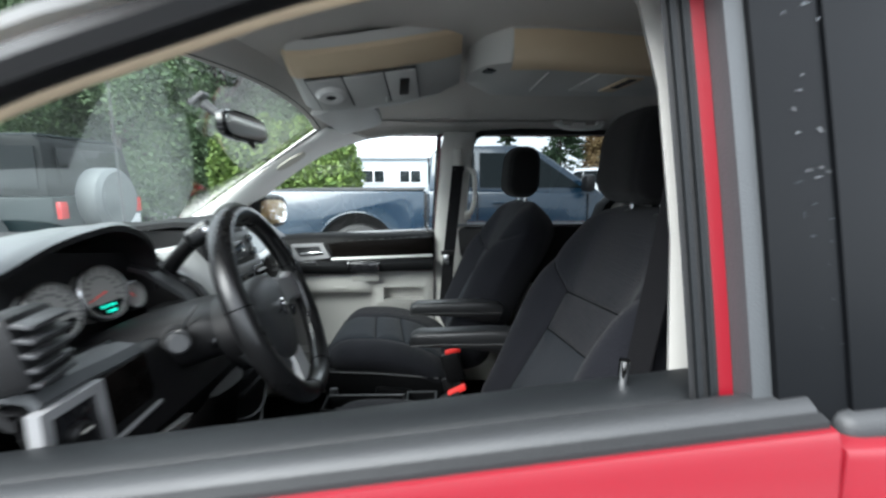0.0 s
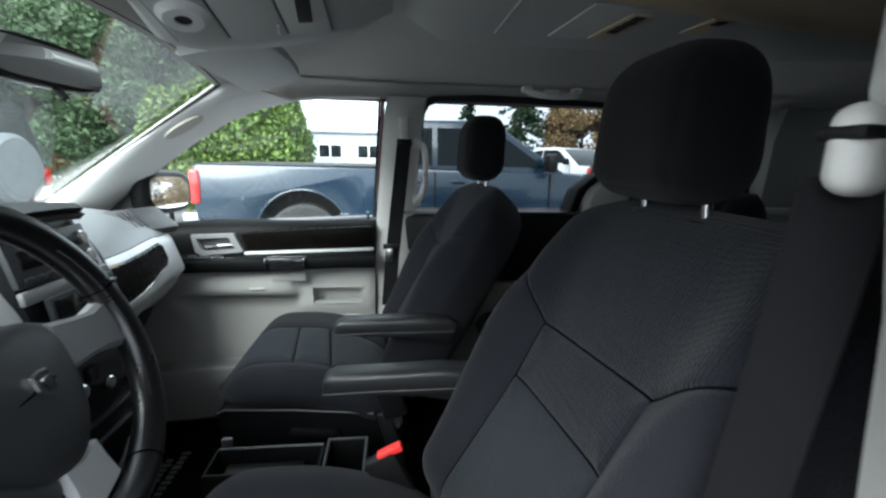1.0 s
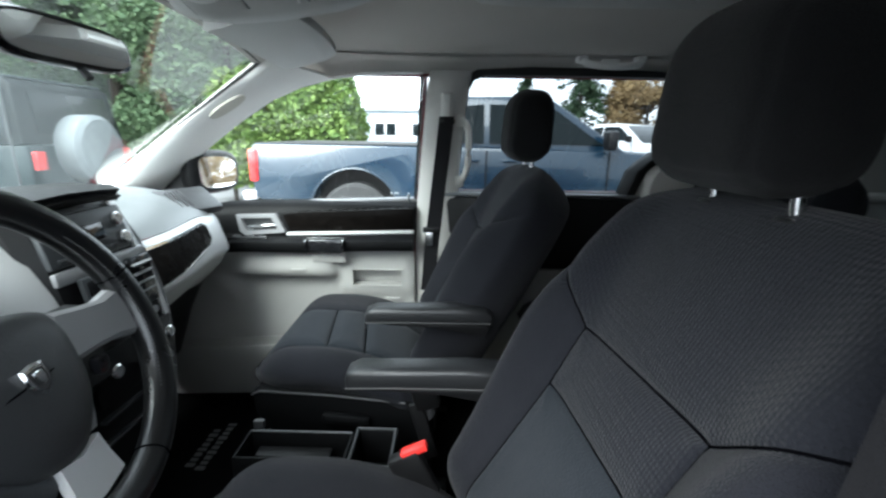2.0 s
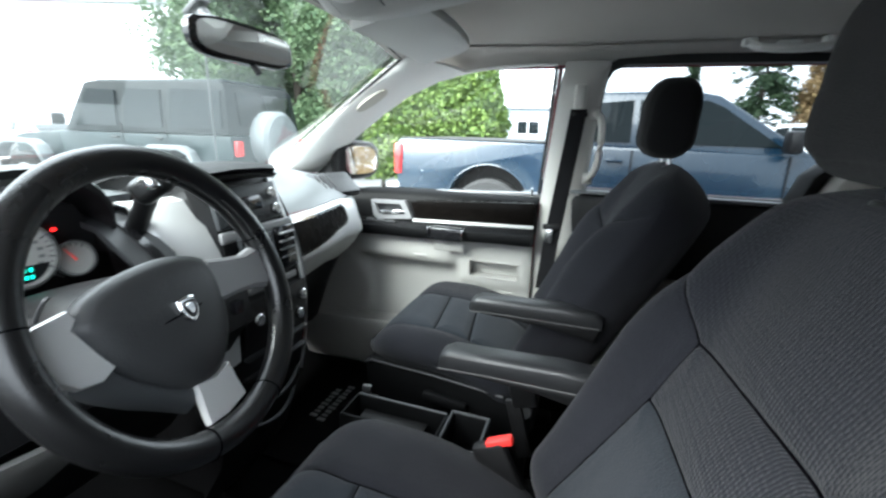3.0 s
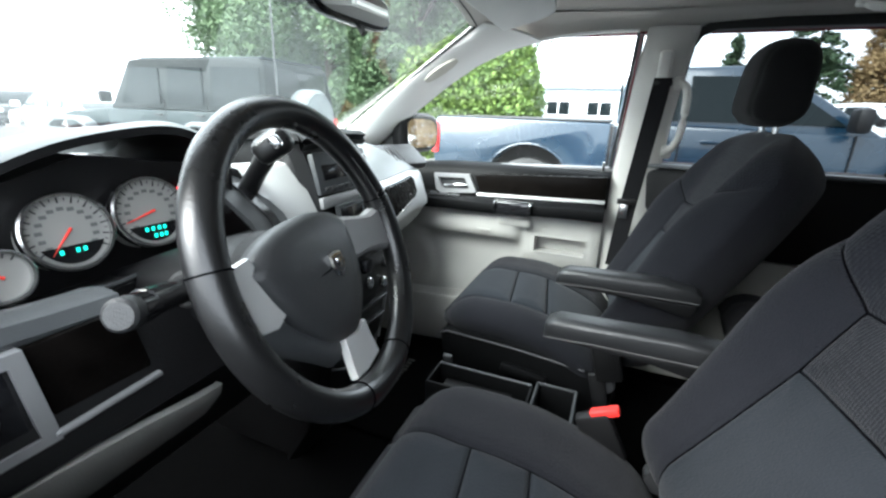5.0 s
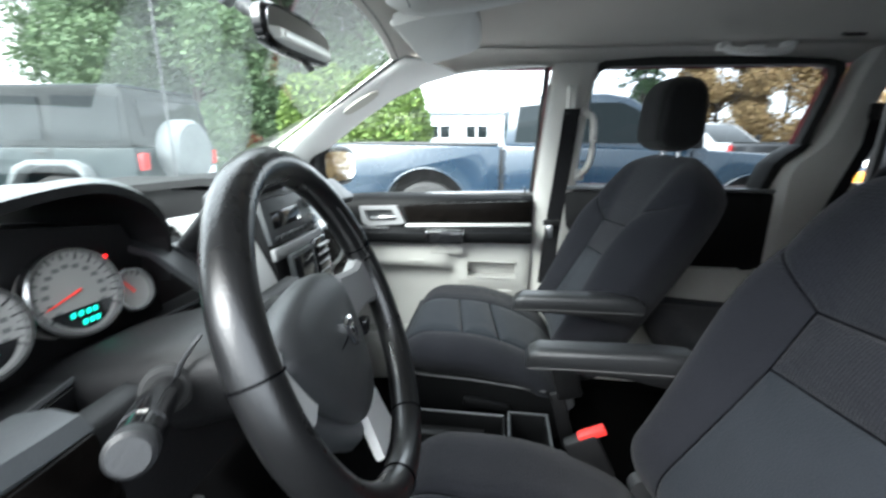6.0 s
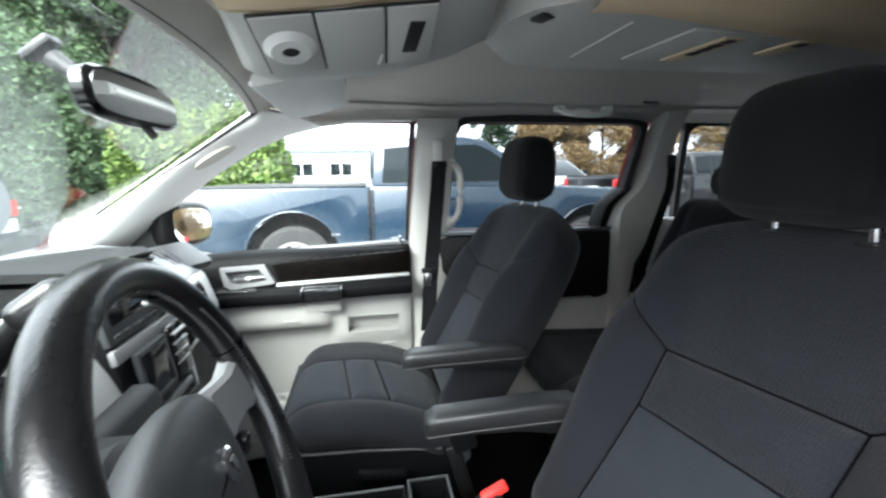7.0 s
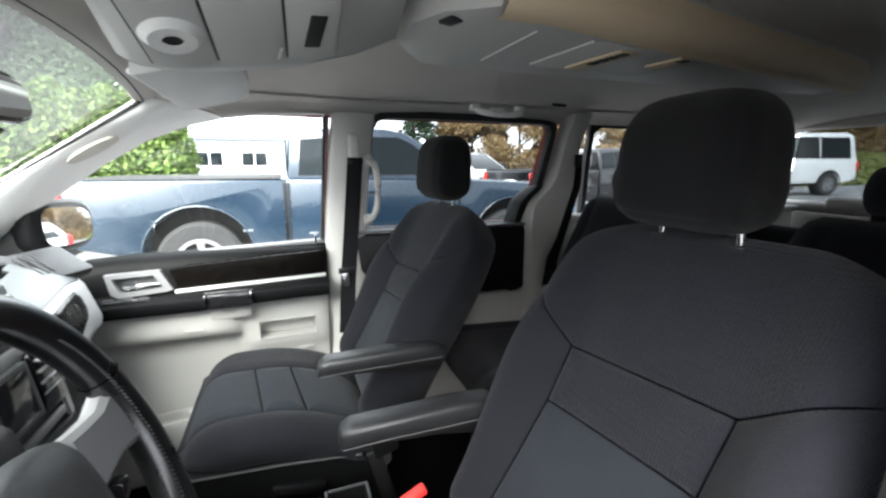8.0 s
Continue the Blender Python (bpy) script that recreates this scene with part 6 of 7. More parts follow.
def floor_mat():
    e = thing("floor_mat", "black carpet floor mat with pale stitched lettering", "floor mat", (-0.55, 1.52, 0.437))
    part("carpet", box((0, 0, 0), (0.52, 0.46, 0.014), 0.006), CARPET, e)
    thread = material("grey_thread", (0.14, 0.14, 0.14), 0.9)
    for row, (x, n) in enumerate(((-0.125, 8), (-0.088, 10))):
        for k in range(n):
            part("stitched_bar", box((x, -0.02 + 0.022 * k + row * -0.012, 0.0085), (0.020 if k % 3 else 0.026, 0.011 if k % 2 else 0.014, 0.003), 0), thread, e)


floor_mat()


# ---- outside ----
BLUE = material("blue_car_paint", (0.0046, 0.0175, 0.033), 0.25, coat=0.4, mottle=0.12, mottle_scale=2)
WHITEP = material("white_car_paint", (0.75, 0.76, 0.77), 0.3, coat=1.0, mottle=0.1, mottle_scale=2, dark=0.85)
BLACKP = material("black_car_paint", (0.006, 0.006, 0.007), 0.2, coat=0.45)
GREENP = material("dark_green_paint", (0.005, 0.014, 0.016), 0.4, mottle=0.2, mottle_scale=3, spec=0.25)
REDP = material("dull_red_paint", (0.35, 0.03, 0.03), 0.35, coat=0.5)
SOFTBLACK = material("matt_black_top", (0.005, 0.008, 0.009), 0.6, mottle=0.3, spec=0.15)
FADED = material("faded_grey_plastic", (0.13, 0.145, 0.15), 0.6, mottle=0.3)
TINT = material("tinted_window", (0.006, 0.009, 0.010), 0.06, spec=0.12)
TYRE = material("tyre", (0.022, 0.022, 0.022), 0.85, grain=0.6, grain_scale=120, mottle=0.4)
ALLOY = material("alloy", (0.55, 0.55, 0.56), 0.3, metal=0.9, mottle=0.2)
TAILRED = material("red_lens", (0.55, 0.02, 0.02), 0.15, coat=0.6)
LAMPW = material("clear_lens", (0.75, 0.75, 0.72), 0.12, spec=0.7)
AMBER = material("amber_lens", (0.75, 0.28, 0.03), 0.2)
PLATE = material("plate_yellow", (0.75, 0.55, 0.05), 0.5)
PLATEW = material("plate_white", (0.7, 0.72, 0.75), 0.5)
BARK = material("bark", (0.045, 0.036, 0.028), 0.9, grain=1.0, grain_scale=30, mottle=0.6, mottle_scale=6)


def foliage(name, c1, c2):
    m = material(name, c1, 0.65, spec=0.3)
    n, l = m.node_tree.nodes, m.node_tree.links
    g = n.new("ShaderNodeNewGeometry")
    x = n.new("ShaderNodeMix")
    x.data_type = "RGBA"
    x.inputs[6].default_value, x.inputs[7].default_value = (*c1, 1), (*c2, 1)
    l.new(g.outputs["Random Per Island"], x.inputs[0])
    l.new(x.outputs[2], n["Principled BSDF"].inputs["Base Color"])
    return m


LEAF = foliage("green_leaves", (0.040, 0.076, 0.034), (0.085, 0.130, 0.060))
HEDGE = foliage("hedge_leaves", (0.046, 0.090, 0.016), (0.125, 0.185, 0.040))
NEEDLES = foliage("conifer_needles", (0.012, 0.030, 0.014), (0.035, 0.060, 0.025))
AUTUMN = foliage("autumn_leaves", (0.15, 0.090, 0.040), (0.26, 0.190, 0.090))
GRASS = foliage("grass_blades", (0.09, 0.13, 0.03), (0.17, 0.17, 0.06))


def leaf_mesh(centres, size, rng):
    """Many small four-cornered leaves round the given centres, each folded along its rib."""
    n = len(centres)
    a = rng.normal(size=(n, 3))
    a /= np.linalg.norm(a, axis=1)[:, None]
    b = rng.normal(size=(n, 3))
    b -= a * (a * b).sum(1)[:, None]
    b /= np.linalg.norm(b, axis=1)[:, None]
    s = size * rng.uniform(0.6, 1.4, n)[:, None]
    c = np.cross(a, b) * s * 0.25
    quad = np.stack([centres - a * s, centres - b * s * 0.55 + c, centres + a * s, centres + b * s * 0.55 + c], 1).reshape(-1, 3)
    me = bpy.data.meshes.new("leaves")
    me.from_pydata(quad.tolist(), [], [(4 * i, 4 * i + 1, 4 * i + 2, 4 * i + 3) for i in range(n)])
    return me


def leaves(name, centres, size, mat, parent, seed, label=""):
    me = leaf_mesh(np.array(centres), size, np.random.default_rng(seed))
    me.materials.append(mat)
    ob = new(name, me)
    ob.parent = parent
    if label:
        ob["label"] = label
    return ob


def tree(name, at, height, radius, mat, seed, label, lobes=46, per=780, leaf=0.058, bare=0.25):
    """A broad-leaved tree: tapered trunk, limbs, and a ragged crown of leaf clumps with gaps."""
    rng = np.random.default_rng(seed)
    e = thing(name, label, "tree", at)
    part("trunk", tube([(0, 0, 0), (0.05, 0.03, height * 0.3), (-0.04, 0.05, height * 0.6), (0.0, 0.0, height * 0.88)], [0.035 * height * 0.55, 0.028 * height * 0.5, 0.014 * height * 0.6, 0.01], 9), BARK, e)
    pts = []
    for k in range(lobes):
        a = rng.uniform(0, math.tau)
        z = height * rng.uniform(bare, 0.97)
        v = (z / height - bare) / (1 - bare)
        rad = radius * math.sqrt(max(0.08, 1 - (2 * v - 0.85) ** 2 / 1.5)) * rng.uniform(0.45, 0.95)
        c = np.array([math.cos(a) * rad, math.sin(a) * rad, z])
        if k < 9:
            part("limb", tube([(0, 0, z * 0.62), tuple(c * np.array([0.55, 0.55, 0.82])), tuple(c)], [0.008 * height, 0.005 * height, 0.01], 6), BARK, e)
        q = rng.normal(size=(per, 3))
        q /= np.linalg.norm(q, axis=1)[:, None]
        q *= (rng.uniform(0.2, 1.0, per) ** 0.5)[:, None] * radius * rng.uniform(0.28, 0.50) * np.array([1, 1, 0.75])
        pts.append(c + q)
    leaves("crown", np.concatenate(pts), leaf, mat, e, seed)
    return e


def conifer(name, at, height, radius, seed, label):
    rng = np.random.default_rng(seed)
    e = thing(name, label, "tree", at)
    part("trunk", tube([(0, 0, 0), (0, 0, height * 0.97)], [0.022 * height, 0.01], 8), BARK, e)
    pts = []
    for k in range(int(height * 11)):
        v = rng.uniform(0.08, 1.0)
        a = rng.uniform(0, math.tau)
        ln = radius * (1 - v) ** 0.85 * rng.uniform(0.6, 1.1) + 0.1
        t = rng.uniform(0.15, 1.0, 70)
        p = np.stack([np.cos(a) * ln * t, np.sin(a) * ln * t, height * v - 0.35 * ln * t ** 1.6], 1)
        pts.append(p + rng.normal(size=p.shape) * np.array([0.09, 0.09, 0.06]) * (0.4 + t[:, None]))
    leaves("crown", np.concatenate(pts), 0.13, NEEDLES, e, seed)
    return e


def hedge(at, length, depth, height, seed):
    rng = np.random.default_rng(seed)
    e = thing("hedge", "tall bright green clipped evergreen hedge", "hedge", at)
    pts = []
    cols = max(2, int(length / 0.36))
    for k in range(cols):
        c = (k + 0.5) / cols * length - length / 2
        h = height * rng.uniform(0.93, 1.03)
        part("stem", tube([(c, 0, 0), (c, 0, h * 0.9)], [0.05, 0.015], 6), BARK, e)
        n = 4200
        z = rng.uniform(0.12, 1, n) * h
        v = z / h
        rad = (0.42 * np.sqrt(np.clip(1.02 - v ** 3.2, 0, 1)))
        a = rng.uniform(0, math.tau, n)
        q = rng.uniform(0.45, 1.05, n) ** 0.5
        bump = 1 + 0.16 * np.sin(a * 3 + z * 5 + k) + 0.1 * np.sin(z * 13 + a * 5)
        pts.append(np.stack([c + np.cos(a) * rad * q * bump, np.sin(a) * rad * q * bump * depth / 0.8, z], 1))
    leaves("foliage", np.concatenate(pts), 0.055, HEDGE, e, seed)


def wheel(parent, at, r, w, side, rim=ALLOY, spokes=5):
    """One road wheel: tyre, rim and spokes; side: the sign of y of its outer face."""
    n = Vector((0, side, 0))
    c = Vector(at)
    tyre = part("wheel", disc(c + n * w / 2, n, r, w, 36, 0.035, r * 0.60), TYRE, parent, "black tyre on a silver rim")
    part("rim", disc(c + n * (w / 2 - 0.01), n, r * 0.615, w * 0.8, 36, 0.01, r * 0.50), rim, tyre)
    part("brake_disc", disc(c + n * (w / 2 - 0.10), n, r * 0.5, 0.02, 24), BLACK, tyre)
    part("hub", disc(c + n * (w / 2 - 0.015), n, r * 0.14, 0.05, 16, 0.008), rim, tyre)
    for k in range(spokes):
        a = k * math.tau / spokes + 0.3
        d = Vector((math.cos(a), 0, math.sin(a)))
        s = n.cross(d)
        rings = []
        for t, q in ((0.10, 0.075), (0.35, 0.07), (0.55, 0.10)):
            p = c + n * (w / 2 - 0.03) + d * r * t
            rings.append([p + s * r * q + n * 0.012, p - s * r * q + n * 0.012, p - s * r * q - n * 0.03, p + s * r * q - n * 0.03])
        part("spoke", loft(rings), rim, tyre)


def arch(cx, cz, r, n=10):
    """Points of a wheel arch, front to back, over the centre."""
    return [(cx + r * math.cos(a), cz + r * math.sin(a)) for a in [math.pi * k / n for k in range(n + 1)]]


def taper(bm, z0, z1, amount, mid=0.0):
    """Leans a body's sides in above z0."""
    for v in bm.verts:
        if v.co.z > z0:
            v.co.y = mid + (v.co.y - mid) * (1 - amount * min(1, (v.co.z - z0) / (z1 - z0)))
    return bm


def quad_panel(pts, y, thick, side, lean=0.0, z0=0.0):
    """A flat plate with corners (x, z) on a side of a body, leaning in above z0."""
    a = [(x, side * (y - max(0, z - z0) * lean), z) for x, z in pts]
    b = [(x, side * (y + thick - max(0, z - z0) * lean), z) for x, z in pts]
    return loft([a, b])


def pickup(name, at, paint, label, heading=0.0, length=5.75, bed=2.1):
    """A full-size pickup, its nose towards +x before heading is applied; at is the ground below its tail's middle."""
    e = thing(name, label, "pickup truck", at)
    W = 0.98
    rw, fw = 1.12, length - 1.0
    cabf = length - 1.75
    part("bed", taper(prism([(0.02, 0.62)] + list(reversed(arch(rw, 0.46, 0.50))) + [(bed - 0.01, 0.48), (bed - 0.01, 1.205), (0.03, 1.215), (0.0, 1.17), (0.0, 0.75)], "y", -W, W, 0.03), 0.95, 1.4, 0.03), paint, e, "pickup bed")
    body = [(bed + 0.01, 0.48), (fw - 0.6, 0.48)] + list(reversed(arch(fw, 0.46, 0.50))) + [(length - 0.12, 0.5), (length, 0.62), (length, 0.95), (length - 0.06, 1.05), (length - 0.6, 1.13), (cabf + 0.25, 1.18), (bed + 0.01, 1.215)]
    part("body", taper(prism(body, "y", -W, W, 0.035), 0.95, 1.4, 0.03), paint, e)
    cab = [(bed + 0.03, 1.20), (bed + 0.07, 1.66), (bed + 0.18, 1.735), (cabf - 0.80, 1.755), (cabf - 0.55, 1.71), (cabf + 0.28, 1.15)]
    part("cab", taper(prism(cab, "y", -W + 0.03, W - 0.03, 0.03), 1.20, 1.76, 0.16), paint, e)
    part("bed_cap", box((bed / 2, 0, 1.219), (bed - 0.06, 2 * W - 0.1, 0.012), 0.004), RUBBER, e, "dark bed rail caps")
    for side in (1, -1):
        lean = 0.25
        mid = bed + 0.62
        part("window", quad_panel([(bed + 0.14, 1.25), (bed + 0.18, 1.62), (mid - 0.03, 1.66), (mid - 0.03, 1.25)], W - 0.03, 0.012, side, lean, 1.20), TINT, e)
        part("window", quad_panel([(mid + 0.03, 1.25), (mid + 0.03, 1.66), (cabf - 0.66, 1.66), (cabf - 0.52, 1.60), (cabf - 0.02, 1.25)], W - 0.03, 0.012, side, lean, 1.20), TINT, e)
        for x in (bed + 0.03, mid + 0.0, cabf + 0.05):
            part("door_gap", box((x, side * (W + 0.001), 0.85), (0.012, 0.012, 0.66), 0), BLACK, e)
        for x in (mid - 0.16, cabf - 1.02):
            part("door_handle", box((x, side * (W + 0.01), 1.07), (0.16, 0.03, 0.035), 0.012), paint, e)
        part("side_step", box((2.9, side * (W - 0.05), 0.44), (1.7, 0.14, 0.06), 0.02), BLACK, e)
        part("mirror", box((cabf + 0.0, side * (W + 0.13), 1.30), (0.12, 0.20, 0.20), 0.04), BLACK, e)
        part("arch_lip", tube([(x, side * (W + 0.004), z) for x, z in arch(rw, 0.46, 0.503, 16)], 0.010, 6), paint, e)
        part("arch_lip", tube([(x, side * (W + 0.004), z) for x, z in arch(fw, 0.46, 0.503, 16)], 0.010, 6), paint, e)
        part("arch_liner", disc((rw, side * (W - 0.30), 0.46), (0, side, 0), 0.49, 0.04, 28), BLACK, e)
        part("arch_liner", disc((fw, side * (W - 0.30), 0.46), (0, side, 0), 0.49, 0.04, 28), BLACK, e)
        part("tail_lamp", box((0.02, side * (W - 0.05), 0.98), (0.10, 0.14, 0.36), 0.03), TAILRED, e, "red tail lamp")
        part("head_lamp", box((length - 0.05, side * (W - 0.18), 0.98), (0.14, 0.32, 0.24), 0.04), LAMPW, e, "clear head lamp")
        part("marker", box((length - 0.10, side * (W - 0.02), 0.92), (0.12, 0.06, 0.14), 0.02), AMBER, e)
        wheel(e, (rw, side * (W - 0.14), 0.40), 0.40, 0.27, side)
        wheel(e, (fw, side * (W - 0.14), 0.40), 0.40, 0.27, side)
    part("windscreen", loft([[(cabf + 0.26, y, 1.19) for y in (-0.80, 0.80)] + [(cabf + 0.24, y, 1.19) for y in (0.80, -0.80)], [(cabf - 0.51, y, 1.70) for y in (-0.68, 0.68)] + [(cabf - 0.53, y, 1.70) for y in (0.68, -0.68)]]), TINT, e)
    part("rear_window", box((bed + 0.035, 0, 1.45), (0.02, 1.3, 0.34), 0.01), TINT, e)
    part("plate", box((-0.02, 0, 0.72), (0.02, 0.32, 0.15), 0.004), PLATE, e)
    part("rear_bumper", box((-0.06, 0, 0.60), (0.18, 1.9, 0.20), 0.03), ALLOY, e, "bright rear bumper")
    part("front_bumper", box((length - 0.02, 0, 0.58), (0.22, 1.9, 0.26), 0.05), ALLOY, e)
    part("grille", box((length + 0.0, 0, 0.95), (0.05, 1.0, 0.30), 0.02), BLACK, e)
    part("grille_bar", box((length + 0.03, 0, 0.96), (0.03, 1.0, 0.05), 0.01), ALLOY, e)
    part("gap_filler", box((bed, 0, 0.84), (0.05, 2 * W - 0.06, 0.68), 0.01), BLACK, e)
    part("badge", box((bed - 0.38, -(W + 0.004), 0.70), (0.09, 0.008, 0.022), 0.002), FADED, e)
    part("badge", box((bed + 0.26, -(W + 0.004), 0.64), (0.09, 0.008, 0.020), 0.002), FADED, e)
    part("chassis", box((length / 2, 0, 0.52), (length - 0.8, 1.2, 0.22), 0.02), BLACK, e)
    e.rotation_euler = (0, 0, radians(heading))
    return e


def suv(name, at, paint, label, heading=0.0, length=4.9, height=1.85, boxy=True):
    e = thing(name, label, "car", at)
    W = 0.95
    rw, fw = 0.95, length - 0.95
    hood = 1.12 if boxy else 1.0
    low = [(0.05, 0.5)] + list(reversed(arch(rw, 0.40, 0.42))) + [(fw - 0.7, 0.38)] + list(reversed(arch(fw, 0.40, 0.42))) + [(length - 0.08, 0.45), (length, 0.6), (length, hood - 0.2), (length - 0.15, hood - 0.05), (length - 1.35, hood + 0.03), (0.05, hood + 0.04), (0, hood - 0.2)]
    part("body", taper(prism(low, "y", -W, W, 0.04), 0.8, 1.3, 0.04), paint, e)
    end = length - 1.25
    cab = [(0.05, hood), (0.14 if boxy else 0.6, height - 0.1), (0.35 if boxy else 0.95, height), (end - 0.75, height - 0.02), (end - 0.5, height - 0.1), (end + 0.12, hood)]
    part("cab", taper(prism(cab, "y", -W + 0.03, W - 0.03, 0.04), hood, height, 0.16), paint, e)
    for side in (1, -1):
        x0 = 0.25 if boxy else 0.7
        xs = [x0, lerp(x0, end, 0.33), lerp(x0, end, 0.66), end - 0.15]
        for a, b in zip(xs, xs[1:]):
            top = height - 0.14
            pts = [(a + 0.03, hood + 0.07), (a + 0.05, top), (min(b, end - 0.55 if b == xs[-1] else b) - 0.02, top), (b - 0.02, hood + 0.07)]
            part("window", quad_panel(pts, W - 0.03, 0.012, side, 0.17, hood), TINT, e)
        part("tail_lamp", box((0.03, side * (W - 0.07), 0.95), (0.1, 0.14, 0.3), 0.03), TAILRED, e)
        part("head_lamp", box((length - 0.06, side * (W - 0.2), 0.78), (0.14, 0.34, 0.18), 0.04), LAMPW, e)
        part("mirror", box((end + 0.0, side * (W + 0.08), hood + 0.12), (0.1, 0.16, 0.14), 0.03), paint, e)
        for x in (rw, fw):
            part("arch_liner", disc((x, side * (W - 0.28), 0.40), (0, side, 0), 0.41, 0.04, 24), BLACK, e)
            wheel(e, (x, side * (W - 0.13), 0.36), 0.36, 0.24, side)
    part("rear_window", loft([[(0.03 if boxy else 0.10, y, hood + 0.08) for y in (-0.75, 0.75)] + [(0.06 if boxy else 0.13, y, hood + 0.08) for y in (0.75, -0.75)], [(0.12 if boxy else 0.60, y, height - 0.13) for y in (-0.68, 0.68)] + [(0.15 if boxy else 0.63, y, height - 0.13) for y in (0.68, -0.68)]]), TINT, e)
    part("windscreen", loft([[(end + 0.10, y, hood + 0.03) for y in (-0.8, 0.8)] + [(end + 0.06, y, hood + 0.03) for y in (0.8, -0.8)], [(end - 0.50, y, height - 0.08) for y in (-0.68, 0.68)] + [(end - 0.54, y, height - 0.08) for y in (0.68, -0.68)]]), TINT, e)
    part("bumper", box((0.0, 0, 0.55), (0.14, 1.8, 0.2), 0.04), BLACK if boxy else paint, e)
    part("bumper", box((length, 0, 0.5), (0.14, 1.8, 0.22), 0.04), BLACK if boxy else paint, e)
    part("grille", box((length + 0.01, 0, 0.78), (0.05, 0.8, 0.2), 0.02), BLACK, e)
    part("plate", box((-0.04, 0, 0.85), (0.02, 0.34, 0.15), 0.004), PLATEW, e)
    part("chassis", box((length / 2, 0, 0.42), (length - 0.7, 1.2, 0.22), 0.02), BLACK, e)
    e.rotation_euler = (0, 0, radians(heading))
    return e


def off_roader(at, heading):
    """A square four-door off-roader with a hard top, flat wings and a covered spare wheel."""
    e = thing("off_roader", "dark green four-door off-roader with grey wings and covered spare wheel", "car", at)
    L, W = 4.2, 0.80
    part("tub", prism([(0.0, 0.62), (0.55, 0.62), (0.60, 0.95), (1.35, 0.95), (1.42, 0.62), (2.9, 0.62), (2.95, 1.16), (0.0, 1.16)], "y", -W, W, 0.025), GREENP, e)
    part("bonnet", prism([(2.93, 0.70), (L, 0.74), (L, 1.06), (4.0, 1.10), (2.93, 1.17)], "y", -0.62, 0.62, 0.03), GREENP, e)
    part("hard_top", taper(prism([(0.03, 1.165), (0.10, 1.78), (0.18, 1.845), (2.25, 1.85), (2.45, 1.83), (2.85, 1.165)], "y", -W, W, 0.035), 1.165, 1.85, 0.10), SOFTBLACK, e, "black hard top")
    part("roof_panel", box((1.2, 0, 1.852), (2.1, 1.36, 0.03), 0.012), GREENP, e)
    for side in (1, -1):
        for a, b in ((0.12, 0.95), (1.07, 1.72), (1.84, 2.50)):
            pts = [(a, 1.24), (a + 0.03, 1.72), (min(b, 2.40) - 0.02, 1.74), (b + (0.08 if b > 2.4 else 0), 1.24)]
            part("window", quad_panel(pts, W + 0.006, 0.014, side, 0.115, 1.165), TINT, e)
        part("door_gap", box((1.02, side * (W + 0.001), 1.0), (0.012, 0.01, 0.7), 0), BLACK, e)
        part("door_gap", box((1.78, side * (W + 0.001), 0.95), (0.012, 0.01, 0.7), 0), BLACK, e)
        for x in (1.15, 1.90):
            part("door_handle", box((x, side * (W + 0.02), 1.10), (0.14, 0.03, 0.03), 0.01), BLACK, e)
        for cx in (0.98, 3.70):
            pts = [(cx - 0.52, 0.72), (cx - 0.40, 0.95), (cx - 0.25, 1.02), (cx + 0.25, 1.02), (cx + 0.42, 0.95), (cx + 0.55, 0.74), (cx + 0.49, 0.72), (cx + 0.36, 0.90), (cx + 0.22, 0.96), (cx - 0.22, 0.96), (cx - 0.35, 0.90), (cx - 0.46, 0.70)]
            a, b = (side * (W - 0.06), side * (W + 0.13))
            part("wing", prism(pts, "y", min(a, b), max(a, b), 0.015), FADED, e, "faded grey wheel wing")
            wheel(e, (cx, side * (W - 0.06), 0.42), 0.42, 0.26, side)
        part("tail_lamp", box((-0.02, side * (W - 0.10), 1.0), (0.06, 0.12, 0.20), 0.015), TAILRED, e, "red tail lamp")
        part("mirror", box((2.72, side * (W + 0.14), 1.32), (0.08, 0.18, 0.16), 0.03), BLACK, e)
    part("rear_window", box((0.055, 0, 1.50), (0.03, 1.15, 0.44), 0.02, rot=(0, 5, 0)), TINT, e)
    sp = part("spare_wheel", disc((-0.26, 0.05, 1.10), (-1, 0, 0), 0.40, 0.27, 40, 0.05), FADED, e, "pale grey spare wheel cover")
    part("cover_face", disc((-0.265, 0.05, 1.10), (-1, 0, 0), 0.30, 0.01, 40, 0.004), FADED, sp)
    part("plate", box((-0.04, -0.55, 0.80), (0.02, 0.30, 0.15), 0.004), PLATEW, e)
    part("bumper", box((-0.10, 0, 0.58), (0.20, 1.6, 0.16), 0.03), BLACK, e)
    part("bumper", box((L + 0.12, 0, 0.60), (0.22, 1.5, 0.18), 0.03), BLACK, e)
    part("chassis", box((2.0, 0, 0.55), (3.8, 0.9, 0.2), 0.02), BLACK, e)
    e.rotation_euler = (0, 0, radians(heading))
    return e


